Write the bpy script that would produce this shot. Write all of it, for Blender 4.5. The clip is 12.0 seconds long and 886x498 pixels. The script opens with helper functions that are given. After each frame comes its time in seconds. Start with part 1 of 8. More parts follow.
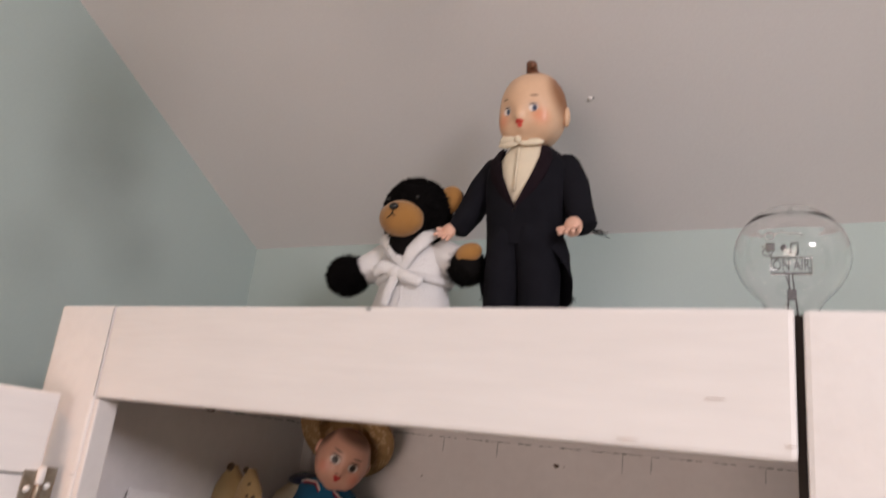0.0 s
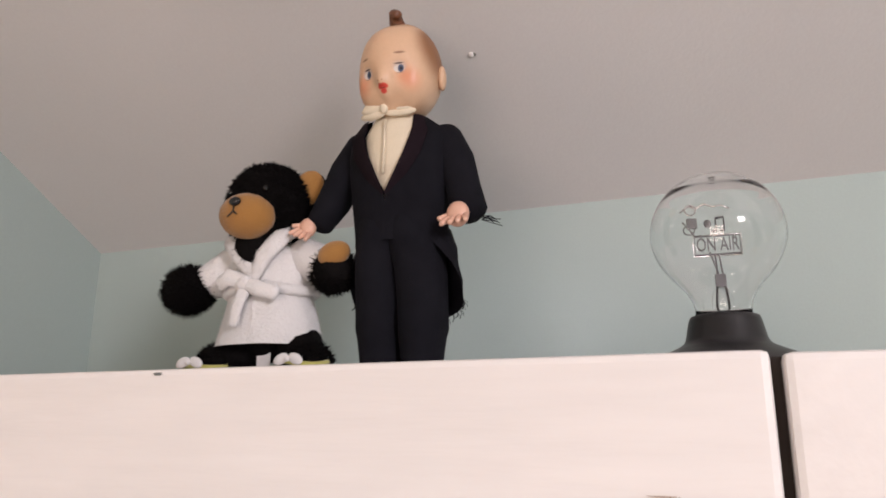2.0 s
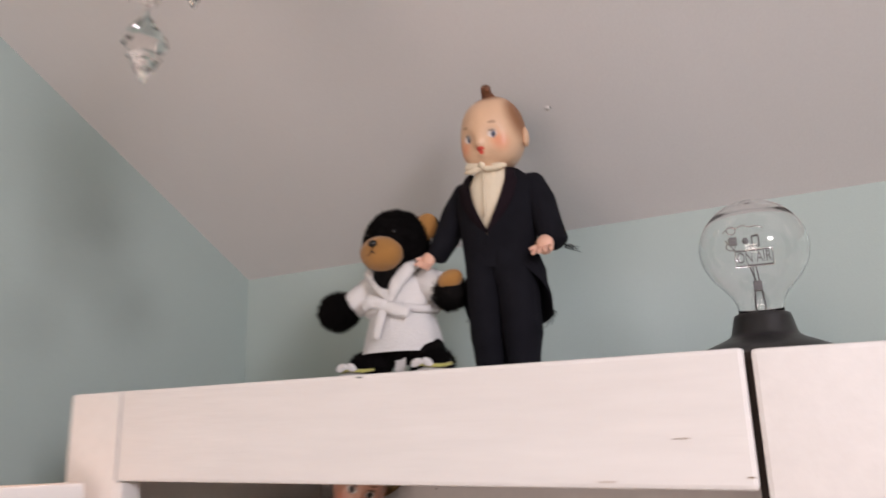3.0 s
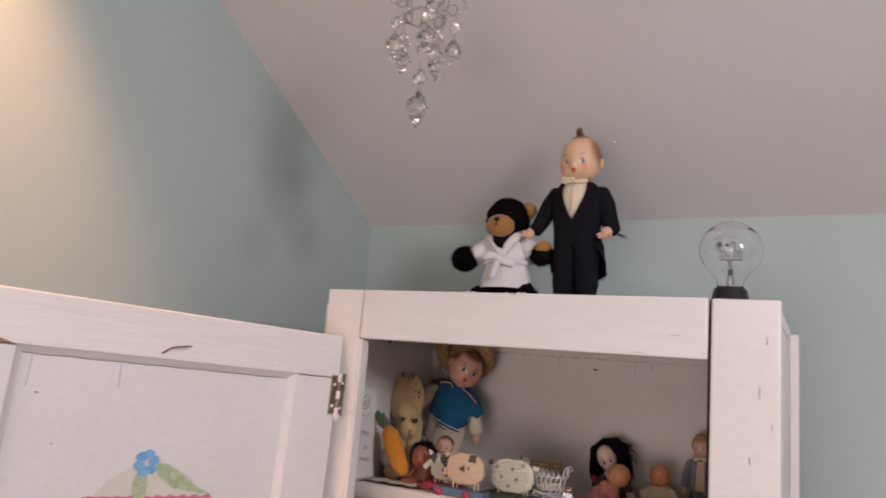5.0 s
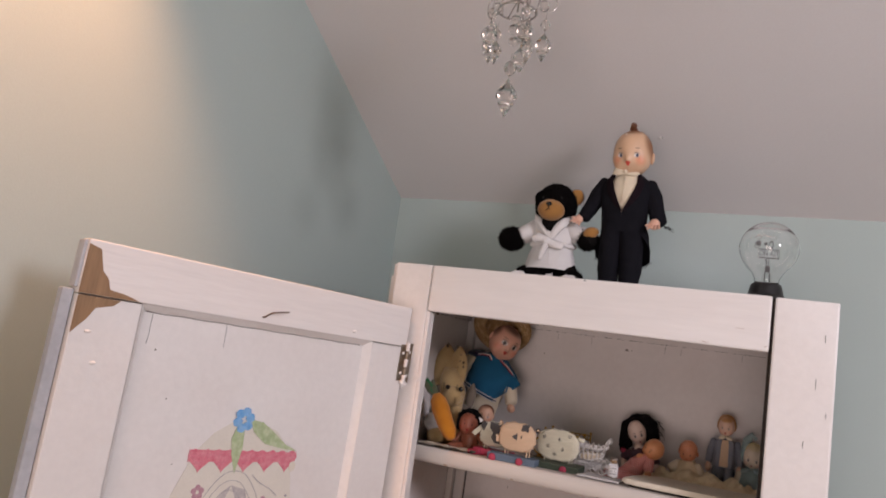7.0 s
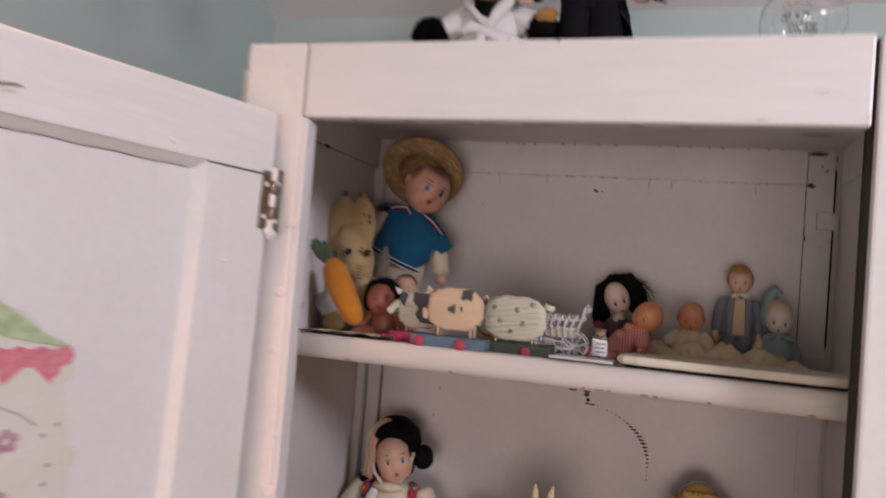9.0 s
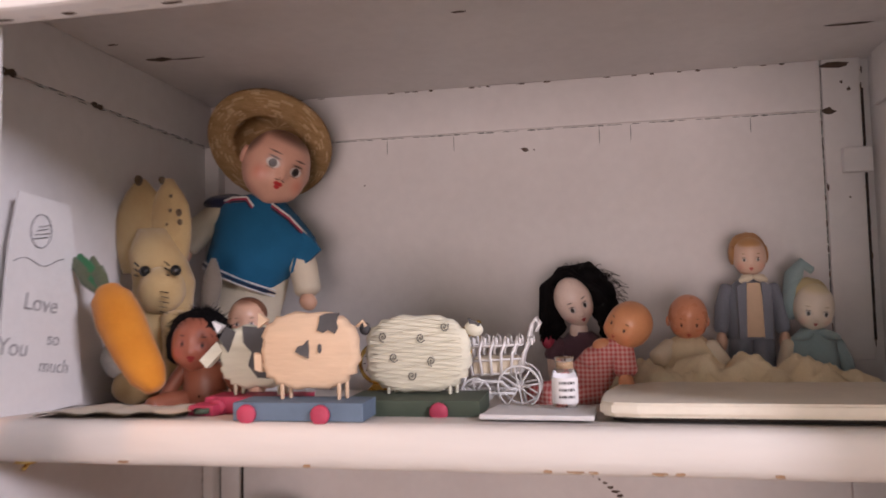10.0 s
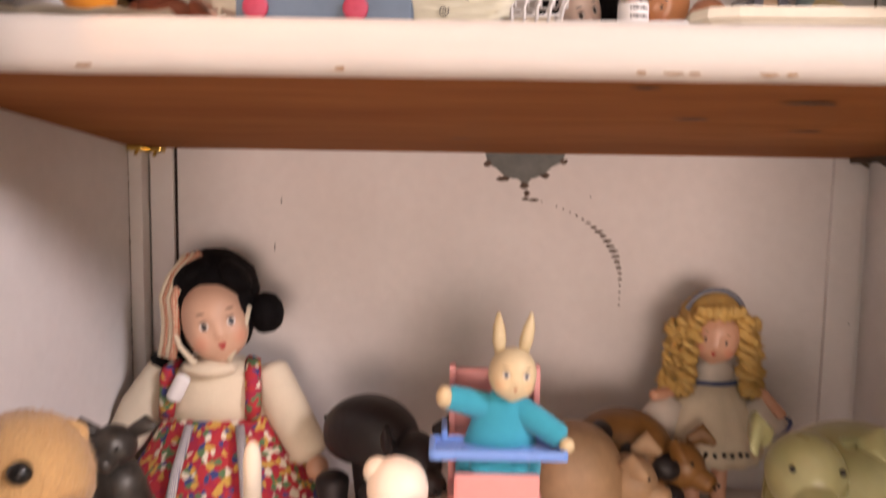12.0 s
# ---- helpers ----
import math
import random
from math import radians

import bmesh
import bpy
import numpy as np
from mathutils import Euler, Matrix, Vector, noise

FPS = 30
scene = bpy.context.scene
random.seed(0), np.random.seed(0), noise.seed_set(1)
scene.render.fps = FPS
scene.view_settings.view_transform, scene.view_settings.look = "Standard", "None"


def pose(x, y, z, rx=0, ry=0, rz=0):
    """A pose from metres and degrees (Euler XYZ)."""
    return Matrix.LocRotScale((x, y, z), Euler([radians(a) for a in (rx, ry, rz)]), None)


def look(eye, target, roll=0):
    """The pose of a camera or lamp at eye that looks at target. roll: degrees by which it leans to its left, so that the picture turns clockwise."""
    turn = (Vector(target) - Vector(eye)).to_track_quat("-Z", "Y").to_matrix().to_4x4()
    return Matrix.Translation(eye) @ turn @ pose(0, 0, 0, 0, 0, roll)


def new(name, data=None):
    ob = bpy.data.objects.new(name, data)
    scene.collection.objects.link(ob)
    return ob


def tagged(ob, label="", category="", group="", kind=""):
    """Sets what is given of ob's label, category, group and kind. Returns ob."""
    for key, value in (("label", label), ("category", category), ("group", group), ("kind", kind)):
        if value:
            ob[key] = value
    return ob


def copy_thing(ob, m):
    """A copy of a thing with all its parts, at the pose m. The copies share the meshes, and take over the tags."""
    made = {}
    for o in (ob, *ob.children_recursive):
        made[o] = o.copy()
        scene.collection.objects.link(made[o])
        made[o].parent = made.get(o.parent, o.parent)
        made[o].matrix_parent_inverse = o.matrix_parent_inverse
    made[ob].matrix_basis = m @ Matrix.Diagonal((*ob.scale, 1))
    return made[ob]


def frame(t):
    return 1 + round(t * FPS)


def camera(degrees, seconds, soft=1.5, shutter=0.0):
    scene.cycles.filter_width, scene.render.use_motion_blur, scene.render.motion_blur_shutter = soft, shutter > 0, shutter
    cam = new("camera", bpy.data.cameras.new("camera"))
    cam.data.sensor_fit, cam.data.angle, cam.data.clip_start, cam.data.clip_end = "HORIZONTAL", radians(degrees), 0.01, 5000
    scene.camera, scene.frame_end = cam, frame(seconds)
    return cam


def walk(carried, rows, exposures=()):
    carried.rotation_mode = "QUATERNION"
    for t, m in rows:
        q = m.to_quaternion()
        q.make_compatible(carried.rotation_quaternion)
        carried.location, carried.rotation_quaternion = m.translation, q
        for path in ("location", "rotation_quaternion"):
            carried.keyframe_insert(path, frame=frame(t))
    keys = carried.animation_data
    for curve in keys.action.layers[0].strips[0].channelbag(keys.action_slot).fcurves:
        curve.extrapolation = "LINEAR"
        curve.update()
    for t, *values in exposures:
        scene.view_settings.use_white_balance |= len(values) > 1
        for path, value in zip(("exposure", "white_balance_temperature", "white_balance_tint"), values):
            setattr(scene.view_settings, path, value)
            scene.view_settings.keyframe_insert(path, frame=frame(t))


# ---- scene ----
cam = camera(63.6, 12.0, soft=1.7, shutter=0.5)
PATH = [
    (0, (-0.028, 0.002, 1.658), (-0.944, 1.691, 2.214), 6.4),
    (0.5, (-0.036, 0.025, 1.715), (-0.872, 1.746, 2.298), 5.5),
    (1, (-0.064, 0.109, 1.724), (-0.797, 1.876, 2.306), 3.5),
    (1.5, (-0.069, 0.164, 1.739), (-0.712, 1.975, 2.295), 2.3),
    (2, (-0.055, 0.135, 1.725), (-0.739, 1.951, 2.209), 0.1),
    (2.5, (-0.029, 0.093, 1.735), (-0.837, 1.867, 2.179), -1.0),
    (3, (0.005, -0.033, 1.715), (-0.902, 1.685, 2.187), -1.8),
    (3.2, (0.016, -0.099, 1.706), (-0.922, 1.602, 2.184), -2.5),
    (4.8, (0.112, -0.502, 1.626), (-0.82, 1.231, 1.986), 2.9),
    (5, (0.09, -0.532, 1.628), (-0.85, 1.199, 1.975), 4.9),
    (5.5, (0.036, -0.601, 1.63), (-0.878, 1.147, 1.962), 7.0),
    (6, (-0.019, -0.642, 1.619), (-0.889, 1.13, 1.94), 7.7),
    (6.5, (-0.042, -0.659, 1.619), (-0.878, 1.133, 1.919), 7.9),
    (6.7, (-0.042, -0.673, 1.627), (-0.87, 1.125, 1.917), 8.0),
    (8.3, (-0.161, -0.499, 1.578), (-0.9, 1.358, 1.666), 8.6),
    (8.5, (-0.165, -0.421, 1.569), (-0.856, 1.454, 1.655), 8.2),
    (8.8, (-0.189, -0.322, 1.561), (-0.804, 1.581, 1.596), 5.8),
    (9, (-0.198, -0.248, 1.528), (-0.771, 1.668, 1.591), 4.6),
    (9.2, (-0.205, -0.157, 1.514), (-0.746, 1.767, 1.586), 2.6),
    (9.5, (-0.223, -0.042, 1.508), (-0.688, 1.902, 1.582), 0.3),
    (10, (-0.24, 0.089, 1.522), (-0.609, 2.051, 1.642), -1.3),
    (10.5, (-0.289, 0.128, 1.515), (-0.536, 2.108, 1.653), -0.4),
    (11, (-0.32, 0.152, 1.493), (-0.447, 2.146, 1.59), -0.0),
    (11.5, (-0.343, 0.163, 1.435), (-0.385, 2.163, 1.397), 0.3),
    (11.7, (-0.341, 0.166, 1.409), (-0.372, 2.163, 1.313), 0.5),
    (11.9, (-0.346, 0.164, 1.383), (-0.364, 2.157, 1.223), 0.7),
    (12, (-0.349, 0.154, 1.369), (-0.359, 2.145, 1.189), 0.9),
]
LIGHT = [(0.0, 0.02, 7300, 30), (0.5, 0.02, 7300, 30), (1.5, 0.20, 7300, 30), (2.5, 0.15, 7250, 30), (3.2, 0.08, 7100, 30), (4.8, -0.20, 7100, 33), (6.7, -0.20, 7100, 33),
         (8.5, -0.18, 6850, 31), (9.5, 0.14, 6800, 33), (10.5, 0.82, 6950, 35), (11.0, 0.70, 7250, 31), (11.5, 0.64, 7350, 31), (12.0, 0.88, 7700, 34)]
walk(cam, [(t, look(eye, target, roll)) for t, eye, target, roll in PATH], LIGHT)


# ---- light ----
def emitter(name, kind, m, power, colour, **settings):
    data = bpy.data.lights.new(name, kind)
    data.energy, data.color = power, colour
    for key, value in settings.items():
        if key == "size":
            data.size = value
        elif key == "size_y":
            data.shape, data.size_y = "RECTANGLE", value
        elif key == "radius":
            data.shadow_soft_size = value
        elif key == "cone":
            data.spot_size = radians(value)
        elif key == "blend":
            data.spot_blend = value
    ob = new(name, data)
    ob.matrix_world = m
    return ob


world = bpy.data.worlds.new("sky")
scene.world = world
world.use_nodes = True
sky = world.node_tree.nodes.new("ShaderNodeTexSky")
sky.sky_type, sky.sun_disc, sky.sun_elevation, sky.sun_rotation = "NISHITA", False, radians(35), radians(120)
world.node_tree.links.new(sky.outputs[0], world.node_tree.nodes["Background"].inputs[0])
world.node_tree.nodes["Background"].inputs[1].default_value = 0.12

# daylight through the small gable window beside the cabinet
emitter("window_daylight", "AREA", look((1.06, -0.61, 2.12), (-0.6, 0.5, 1.5)), 17, (0.84, 0.93, 1.0), size=0.34, size_y=0.38)
# added warm fill light behind the camera; no window is known there
emitter("rear_window_daylight", "AREA", look((-0.05, -3.15, 1.0), (-0.30, 0.6, 1.70)), 31, (1.0, 0.92, 0.84), size=1.6, size_y=1.2)
# warm downlight in the sloped ceiling, close to the wall over the open door
emitter("ceiling_downlight", "SPOT", look((-0.74, -0.14, 2.55), (-0.80, -0.16, 0.8)), 72, (1.0, 0.54, 0.27), radius=0.05, cone=78, blend=0.7)


# ---- materials ----
def material(name, colour, rough=0.6, metal=0.0, vary=0.12, scale=14.0, fine=160.0, bump=0.15, tint=None, grain=None, spec=0.5, sheen=0.0, cover=0.5, width=0.25):
    """Procedural surface: colour that wanders at two sizes, blotches of tint, fine relief."""
    m = bpy.data.materials.new(name)
    m.use_nodes = True
    tree = m.node_tree
    link, make = tree.links.new, tree.nodes.new
    shader = tree.nodes["Principled BSDF"]
    shader.inputs["Metallic"].default_value = metal
    shader.inputs["Specular IOR Level"].default_value = spec
    shader.inputs["Sheen Weight"].default_value = sheen
    place = make("ShaderNodeTexCoord")
    spread = make("ShaderNodeMapping")
    spread.inputs["Scale"].default_value = grain or (1, 1, 1)
    link(place.outputs["Object"], spread.inputs["Vector"])
    large, small = make("ShaderNodeTexNoise"), make("ShaderNodeTexNoise")
    large.inputs["Scale"].default_value, large.inputs["Detail"].default_value = scale, 5
    small.inputs["Scale"].default_value, small.inputs["Detail"].default_value = fine, 3
    for node in (large, small):
        link(spread.outputs[0], node.inputs["Vector"])
    span = make("ShaderNodeMapRange")
    span.inputs["From Min"].default_value, span.inputs["From Max"].default_value = cover - width, cover + width
    link(large.outputs[0], span.inputs["Value"])
    mix = make("ShaderNodeMix")
    mix.data_type = "RGBA"
    link(span.outputs[0], mix.inputs["Factor"])
    mix.inputs["A"].default_value = (*colour, 1)
    mix.inputs["B"].default_value = (*(tint or [c * (1 - vary) for c in colour]), 1)
    shade = make("ShaderNodeMapRange")
    shade.inputs["To Min"].default_value, shade.inputs["To Max"].default_value = 1 - vary, 1 + vary * 0.6
    link(small.outputs[0], shade.inputs["Value"])
    times = make("ShaderNodeMix")
    times.data_type, times.blend_type = "RGBA", "MULTIPLY"
    times.inputs["Factor"].default_value = 1
    link(mix.outputs["Result"], times.inputs["A"])
    link(shade.outputs[0], times.inputs["B"])
    link(times.outputs["Result"], shader.inputs["Base Color"])
    gloss = make("ShaderNodeMapRange")
    gloss.inputs["To Min"].default_value, gloss.inputs["To Max"].default_value = max(rough - 0.12, 0.02), min(rough + 0.12, 1)
    link(large.outputs[0], gloss.inputs["Value"])
    link(gloss.outputs[0], shader.inputs["Roughness"])
    if bump:
        relief = make("ShaderNodeBump")
        relief.inputs["Strength"].default_value, relief.inputs["Distance"].default_value = bump, 0.0015
        link(small.outputs[0], relief.inputs["Height"])
        link(relief.outputs[0], shader.inputs["Normal"])
    return m


def clear(name, colour=(1, 1, 1), rough=0.02, ior=1.45):
    m = bpy.data.materials.new(name)
    m.use_nodes = True
    shader = m.node_tree.nodes["Principled BSDF"]
    shader.inputs["Base Color"].default_value = (*colour, 1)
    shader.inputs["Roughness"].default_value = rough
    shader.inputs["IOR"].default_value = ior
    shader.inputs["Transmission Weight"].default_value = 1
    return m


def woven(name, first, second, size, third=None, rough=0.9):
    """A checked or printed cloth."""
    m = material(name, first, rough, bump=0.3, fine=500)
    tree = m.node_tree
    link, make = tree.links.new, tree.nodes.new
    shader = tree.nodes["Principled BSDF"]
    place = make("ShaderNodeTexCoord")
    mixes = []
    if third is None:
        waves = []
        for axis in ("X", "Z"):
            wave = make("ShaderNodeTexWave")
            wave.bands_direction = axis
            wave.inputs["Scale"].default_value, wave.inputs["Distortion"].default_value = size, 0.6
            link(place.outputs["Object"], wave.inputs["Vector"])
            waves.append(wave)
        add = make("ShaderNodeMath")
        add.operation = "ADD"
        link(waves[0].outputs["Fac"], add.inputs[0])
        link(waves[1].outputs["Fac"], add.inputs[1])
        ramp = make("ShaderNodeMapRange")
        ramp.inputs["From Min"].default_value, ramp.inputs["From Max"].default_value = 0.5, 1.6
        link(add.outputs[0], ramp.inputs["Value"])
        factor = ramp.outputs[0]
        mix = make("ShaderNodeMix")
        mix.data_type = "RGBA"
        link(factor, mix.inputs["Factor"])
        mix.inputs["A"].default_value, mix.inputs["B"].default_value = (*first, 1), (*second, 1)
        link(mix.outputs["Result"], shader.inputs["Base Color"])
    else:
        cells = make("ShaderNodeTexVoronoi")
        cells.inputs["Scale"].default_value = size
        link(place.outputs["Object"], cells.inputs["Vector"])
        parts = make("ShaderNodeSeparateColor")
        link(cells.outputs["Color"], parts.inputs[0])
        ramp = make("ShaderNodeValToRGB")
        ramp.color_ramp.interpolation = "CONSTANT"
        ramp.color_ramp.elements[0].color = (*first, 1)
        ramp.color_ramp.elements[1].position, ramp.color_ramp.elements[1].color = 0.4, (*second, 1)
        for at, colour in ((0.56, third), (0.66, (0.75, 0.68, 0.55)), (0.78, (0.10, 0.20, 0.09)), (0.90, (0.62, 0.36, 0.08))):
            ramp.color_ramp.elements.new(at).color = (*colour, 1)
        link(parts.outputs[0], ramp.inputs[0])
        link(ramp.outputs[0], shader.inputs["Base Color"])
    return m


WALL = material("pale_green_wall_paint", (0.44, 0.535, 0.51), 0.85, vary=0.05, scale=2.2, fine=420, bump=0.12)
WALL_STAINED = material("pale_green_wall_paint_with_soot_marks", (0.44, 0.535, 0.51), 0.85, vary=0.05, scale=2.2, fine=420, bump=0.12)


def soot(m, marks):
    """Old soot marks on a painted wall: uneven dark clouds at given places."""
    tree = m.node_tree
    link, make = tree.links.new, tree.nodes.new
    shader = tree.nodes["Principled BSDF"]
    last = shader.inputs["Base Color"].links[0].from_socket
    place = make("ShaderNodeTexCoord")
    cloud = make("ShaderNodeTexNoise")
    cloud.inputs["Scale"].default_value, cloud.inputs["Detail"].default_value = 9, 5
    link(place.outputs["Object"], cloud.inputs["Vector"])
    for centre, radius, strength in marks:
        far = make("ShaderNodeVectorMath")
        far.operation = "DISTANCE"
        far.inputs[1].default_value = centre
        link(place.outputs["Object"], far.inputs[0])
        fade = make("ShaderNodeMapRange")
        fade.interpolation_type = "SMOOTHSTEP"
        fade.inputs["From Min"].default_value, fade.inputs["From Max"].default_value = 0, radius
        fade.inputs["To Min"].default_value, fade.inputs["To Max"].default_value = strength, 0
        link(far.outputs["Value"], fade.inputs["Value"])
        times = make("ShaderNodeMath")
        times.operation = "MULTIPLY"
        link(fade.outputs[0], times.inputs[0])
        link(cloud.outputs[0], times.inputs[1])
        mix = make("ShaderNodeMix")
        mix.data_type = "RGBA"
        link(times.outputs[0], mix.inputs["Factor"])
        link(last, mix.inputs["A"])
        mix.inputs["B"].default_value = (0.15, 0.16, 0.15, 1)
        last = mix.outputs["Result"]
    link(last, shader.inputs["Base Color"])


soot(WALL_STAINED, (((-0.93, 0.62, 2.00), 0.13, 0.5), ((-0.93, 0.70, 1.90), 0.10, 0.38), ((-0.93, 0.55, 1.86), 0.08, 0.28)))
CEIL = material("white_ceiling_paint", (0.72, 0.70, 0.69), 0.9, vary=0.04, scale=3.0, fine=300, bump=0.18)
FLOOR = material("oak_floor_boards", (0.30, 0.19, 0.11), 0.5, vary=0.3, scale=6, grain=(1, 14, 1))
PAINT = material("old_white_wood_paint", (0.80, 0.775, 0.755), 0.48, vary=0.06, scale=9, fine=110, bump=0.22, grain=(1, 1, 1), tint=(0.76, 0.72, 0.69))
PAINT_GRAIN = material("old_white_paint_brushed_lengthwise", (0.80, 0.775, 0.755), 0.45, vary=0.07, scale=10, fine=120, bump=0.3, grain=(0.12, 1, 1), tint=(0.75, 0.71, 0.68))
EDGE_GREY = material("worn_grey_blue_edge_paint", (0.46, 0.48, 0.51), 0.6, vary=0.2, scale=12, fine=120, bump=0.3)
SHELF_PAINT = material("handled_cream_shelf_paint", (0.68, 0.635, 0.59), 0.5, vary=0.07, scale=10, fine=120, bump=0.3, grain=(0.12, 1, 1), tint=(0.62, 0.565, 0.51))
INNER = material("old_white_paint_inside_cabinet", (0.79, 0.765, 0.755), 0.6, vary=0.07, scale=7, fine=90, bump=0.2, tint=(0.70, 0.665, 0.65))
BARE = material("bare_oak_under_chipped_paint", (0.36, 0.21, 0.11), 0.7, vary=0.3, scale=30, fine=260, grain=(1, 1, 0.12), bump=0.4)
SHELF_WOOD = material("stained_pine_shelf_underside", (0.46, 0.175, 0.05), 0.8, spec=0.15, vary=0.35, scale=16, fine=150, grain=(0.08, 1, 1), bump=0.25, tint=(0.27, 0.095, 0.032))
DARK = material("dirt_dark_gap_and_pad_shade", (0.03, 0.022, 0.018), 0.9, bump=0.0)
CHIP = material("chipped_paint_brown", (0.13, 0.085, 0.06), 0.8, vary=0.4, scale=60)
CHIP_GREY = material("scraped_patch_grey_green", (0.17, 0.185, 0.175), 0.7, vary=0.25, scale=50)
IRON = material("rusty_iron", (0.16, 0.11, 0.08), 0.6, 0.5, vary=0.4, scale=80)
STEEL = material("old_steel_hinge", (0.42, 0.38, 0.32), 0.4, 0.85, vary=0.4, scale=70, tint=(0.2, 0.13, 0.08))
SILVER = material("chrome_wire", (0.62, 0.58, 0.56), 0.22, 0.95, vary=0.1, bump=0)
BRASS = material("polished_brass", (0.80, 0.55, 0.16), 0.25, 1.0, vary=0.2, scale=40, bump=0)


# ---- building ----
class Shape:
    """Collects forms in one mesh, each with its own material."""

    def __init__(self):
        self.bm, self.mats = bmesh.new(), []
        self.paint = self.bm.verts.layers.float_color.new("paint")

    def slot(self, mat):
        if mat not in self.mats:
            self.mats.append(mat)
        return self.mats.index(mat)

    def mesh(self, verts, faces, mat, smooth=True):
        index = self.slot(mat)
        vs = [self.bm.verts.new(v) for v in verts]
        for v in vs:
            v[self.paint] = (0, 0, 0, 0)
        for f in faces:
            try:
                face = self.bm.faces.new([vs[i] for i in f])
            except ValueError:
                continue
            face.material_index, face.smooth = index, smooth
        return vs

    def ball(self, centre, radii, mat, turn=(0, 0, 0), seg=18, rings=12, rough=0.0, freq=60.0, power=1.0):
        """An ellipsoid; power below 1 squares it, rough wrinkles it."""
        r = Euler([radians(a) for a in turn]).to_matrix()
        if isinstance(radii, (int, float)):
            radii = (radii,) * 3
        verts, faces = [], []

        def bend(v):
            return math.copysign(abs(v) ** power, v)
        for i in range(rings + 1):
            th = math.pi * i / rings
            for j in range(seg):
                ph = 2 * math.pi * j / seg
                p = Vector((radii[0] * bend(math.sin(th)) * bend(math.cos(ph)), radii[1] * bend(math.sin(th)) * bend(math.sin(ph)), radii[2] * bend(math.cos(th))))
                p = Vector(centre) + r @ p
                if rough:
                    p += (p - Vector(centre)).normalized() * noise.noise(p * freq) * rough
                verts.append(p)
        for i in range(rings):
            for j in range(seg):
                k = (j + 1) % seg
                faces.append((i * seg + j, (i + 1) * seg + j, (i + 1) * seg + k, i * seg + k))
        return self.mesh(verts, faces, mat)

    def loft(self, rings, mat, seg=22, rough=0.0, freq=40.0, pleats=0, depth=0.0, caps=True, power=1.0):
        """Rings of (x, y, z, half width, half depth[, tilt degrees about y]) joined one to the next."""
        verts, faces = [], []
        for n, ring in enumerate(rings):
            x, y, z, rx, ry = ring[:5]
            tilt = radians(ring[5]) if len(ring) > 5 else 0
            for j in range(seg):
                a = 2 * math.pi * j / seg
                wave = 1 + depth * math.sin(pleats * a) * n / max(len(rings) - 1, 1)
                c, s = math.cos(a), math.sin(a)
                dx = rx * wave * math.copysign(abs(c) ** power, c)
                dy = ry * wave * math.copysign(abs(s) ** power, s)
                p = Vector((x + dx * math.cos(tilt), y + dy, z - dx * math.sin(tilt)))
                if rough:
                    p += Vector((c, s, 0)) * noise.noise(p * freq) * rough
                verts.append(p)
        for i in range(len(rings) - 1):
            for j in range(seg):
                k = (j + 1) % seg
                faces.append((i * seg + j, i * seg + k, (i + 1) * seg + k, (i + 1) * seg + j))
        if caps:
            faces.append(tuple(range(seg)))
            faces.append(tuple(range((len(rings) - 1) * seg, len(rings) * seg)))
        return self.mesh(verts, faces, mat)

    def limb(self, points, mat, seg=14, rough=0.0, freq=60.0, flat=1.0):
        """A rounded sleeve, leg or arm through (x, y, z, radius) points."""
        pts = [Vector(p[:3]) for p in points]
        rad = [p[3] for p in points]
        ways = []
        for i in range(len(pts)):
            d = pts[min(i + 1, len(pts) - 1)] - pts[max(i - 1, 0)]
            ways.append(d.normalized())
        rows = []
        for k in (-0.98, -0.7, -0.35):
            rows.append((pts[0] + ways[0] * rad[0] * k * 0.6, ways[0], rad[0] * math.sqrt(1 - k * k)))
        for i in range(len(pts)):
            rows.append((pts[i], ways[i], rad[i]))
        for k in (0.35, 0.7, 0.98):
            rows.append((pts[-1] + ways[-1] * rad[-1] * k * 0.6, ways[-1], rad[-1] * math.sqrt(1 - k * k)))
        verts, faces = [], []
        for p, w, r in rows:
            side = w.cross(Vector((0, 1, 0)))
            side = side.normalized() if side.length > 0.05 else Vector((1, 0, 0))
            other = w.cross(side).normalized()
            for j in range(seg):
                a = 2 * math.pi * j / seg
                q = p + side * math.cos(a) * r + other * math.sin(a) * r * flat
                if rough:
                    q += (q - p).normalized() * noise.noise(q * freq) * rough
                verts.append(q)
        for i in range(len(rows) - 1):
            for j in range(seg):
                k = (j + 1) % seg
                faces.append((i * seg + j, i * seg + k, (i + 1) * seg + k, (i + 1) * seg + j))
        faces.append(tuple(range(seg)))
        faces.append(tuple(range((len(rows) - 1) * seg, len(rows) * seg)))
        return self.mesh(verts, faces, mat)

    def box(self, low, high, mat, bevel=0.0, wear=0.0):
        """A board between two corners, its edges rounded and, with wear, a little uneven."""
        low, high = Vector(low), Vector(high)
        b = bmesh.new()
        bmesh.ops.create_cube(b, size=1)
        for v in b.verts:
            v.co = Vector([low[i] + (v.co[i] + 0.5) * (high[i] - low[i]) for i in range(3)])
        if bevel:
            bmesh.ops.bevel(b, geom=b.edges[:], offset=bevel, segments=2, affect="EDGES", profile=0.6)
        if wear:
            for v in b.verts:
                v.co += noise.noise_vector(v.co * 23) * wear
        index = self.slot(mat)
        made = {v: self.bm.verts.new(v.co) for v in b.verts}
        for f in b.faces:
            face = self.bm.faces.new([made[v] for v in f.verts])
            face.material_index, face.smooth = index, False
        b.free()

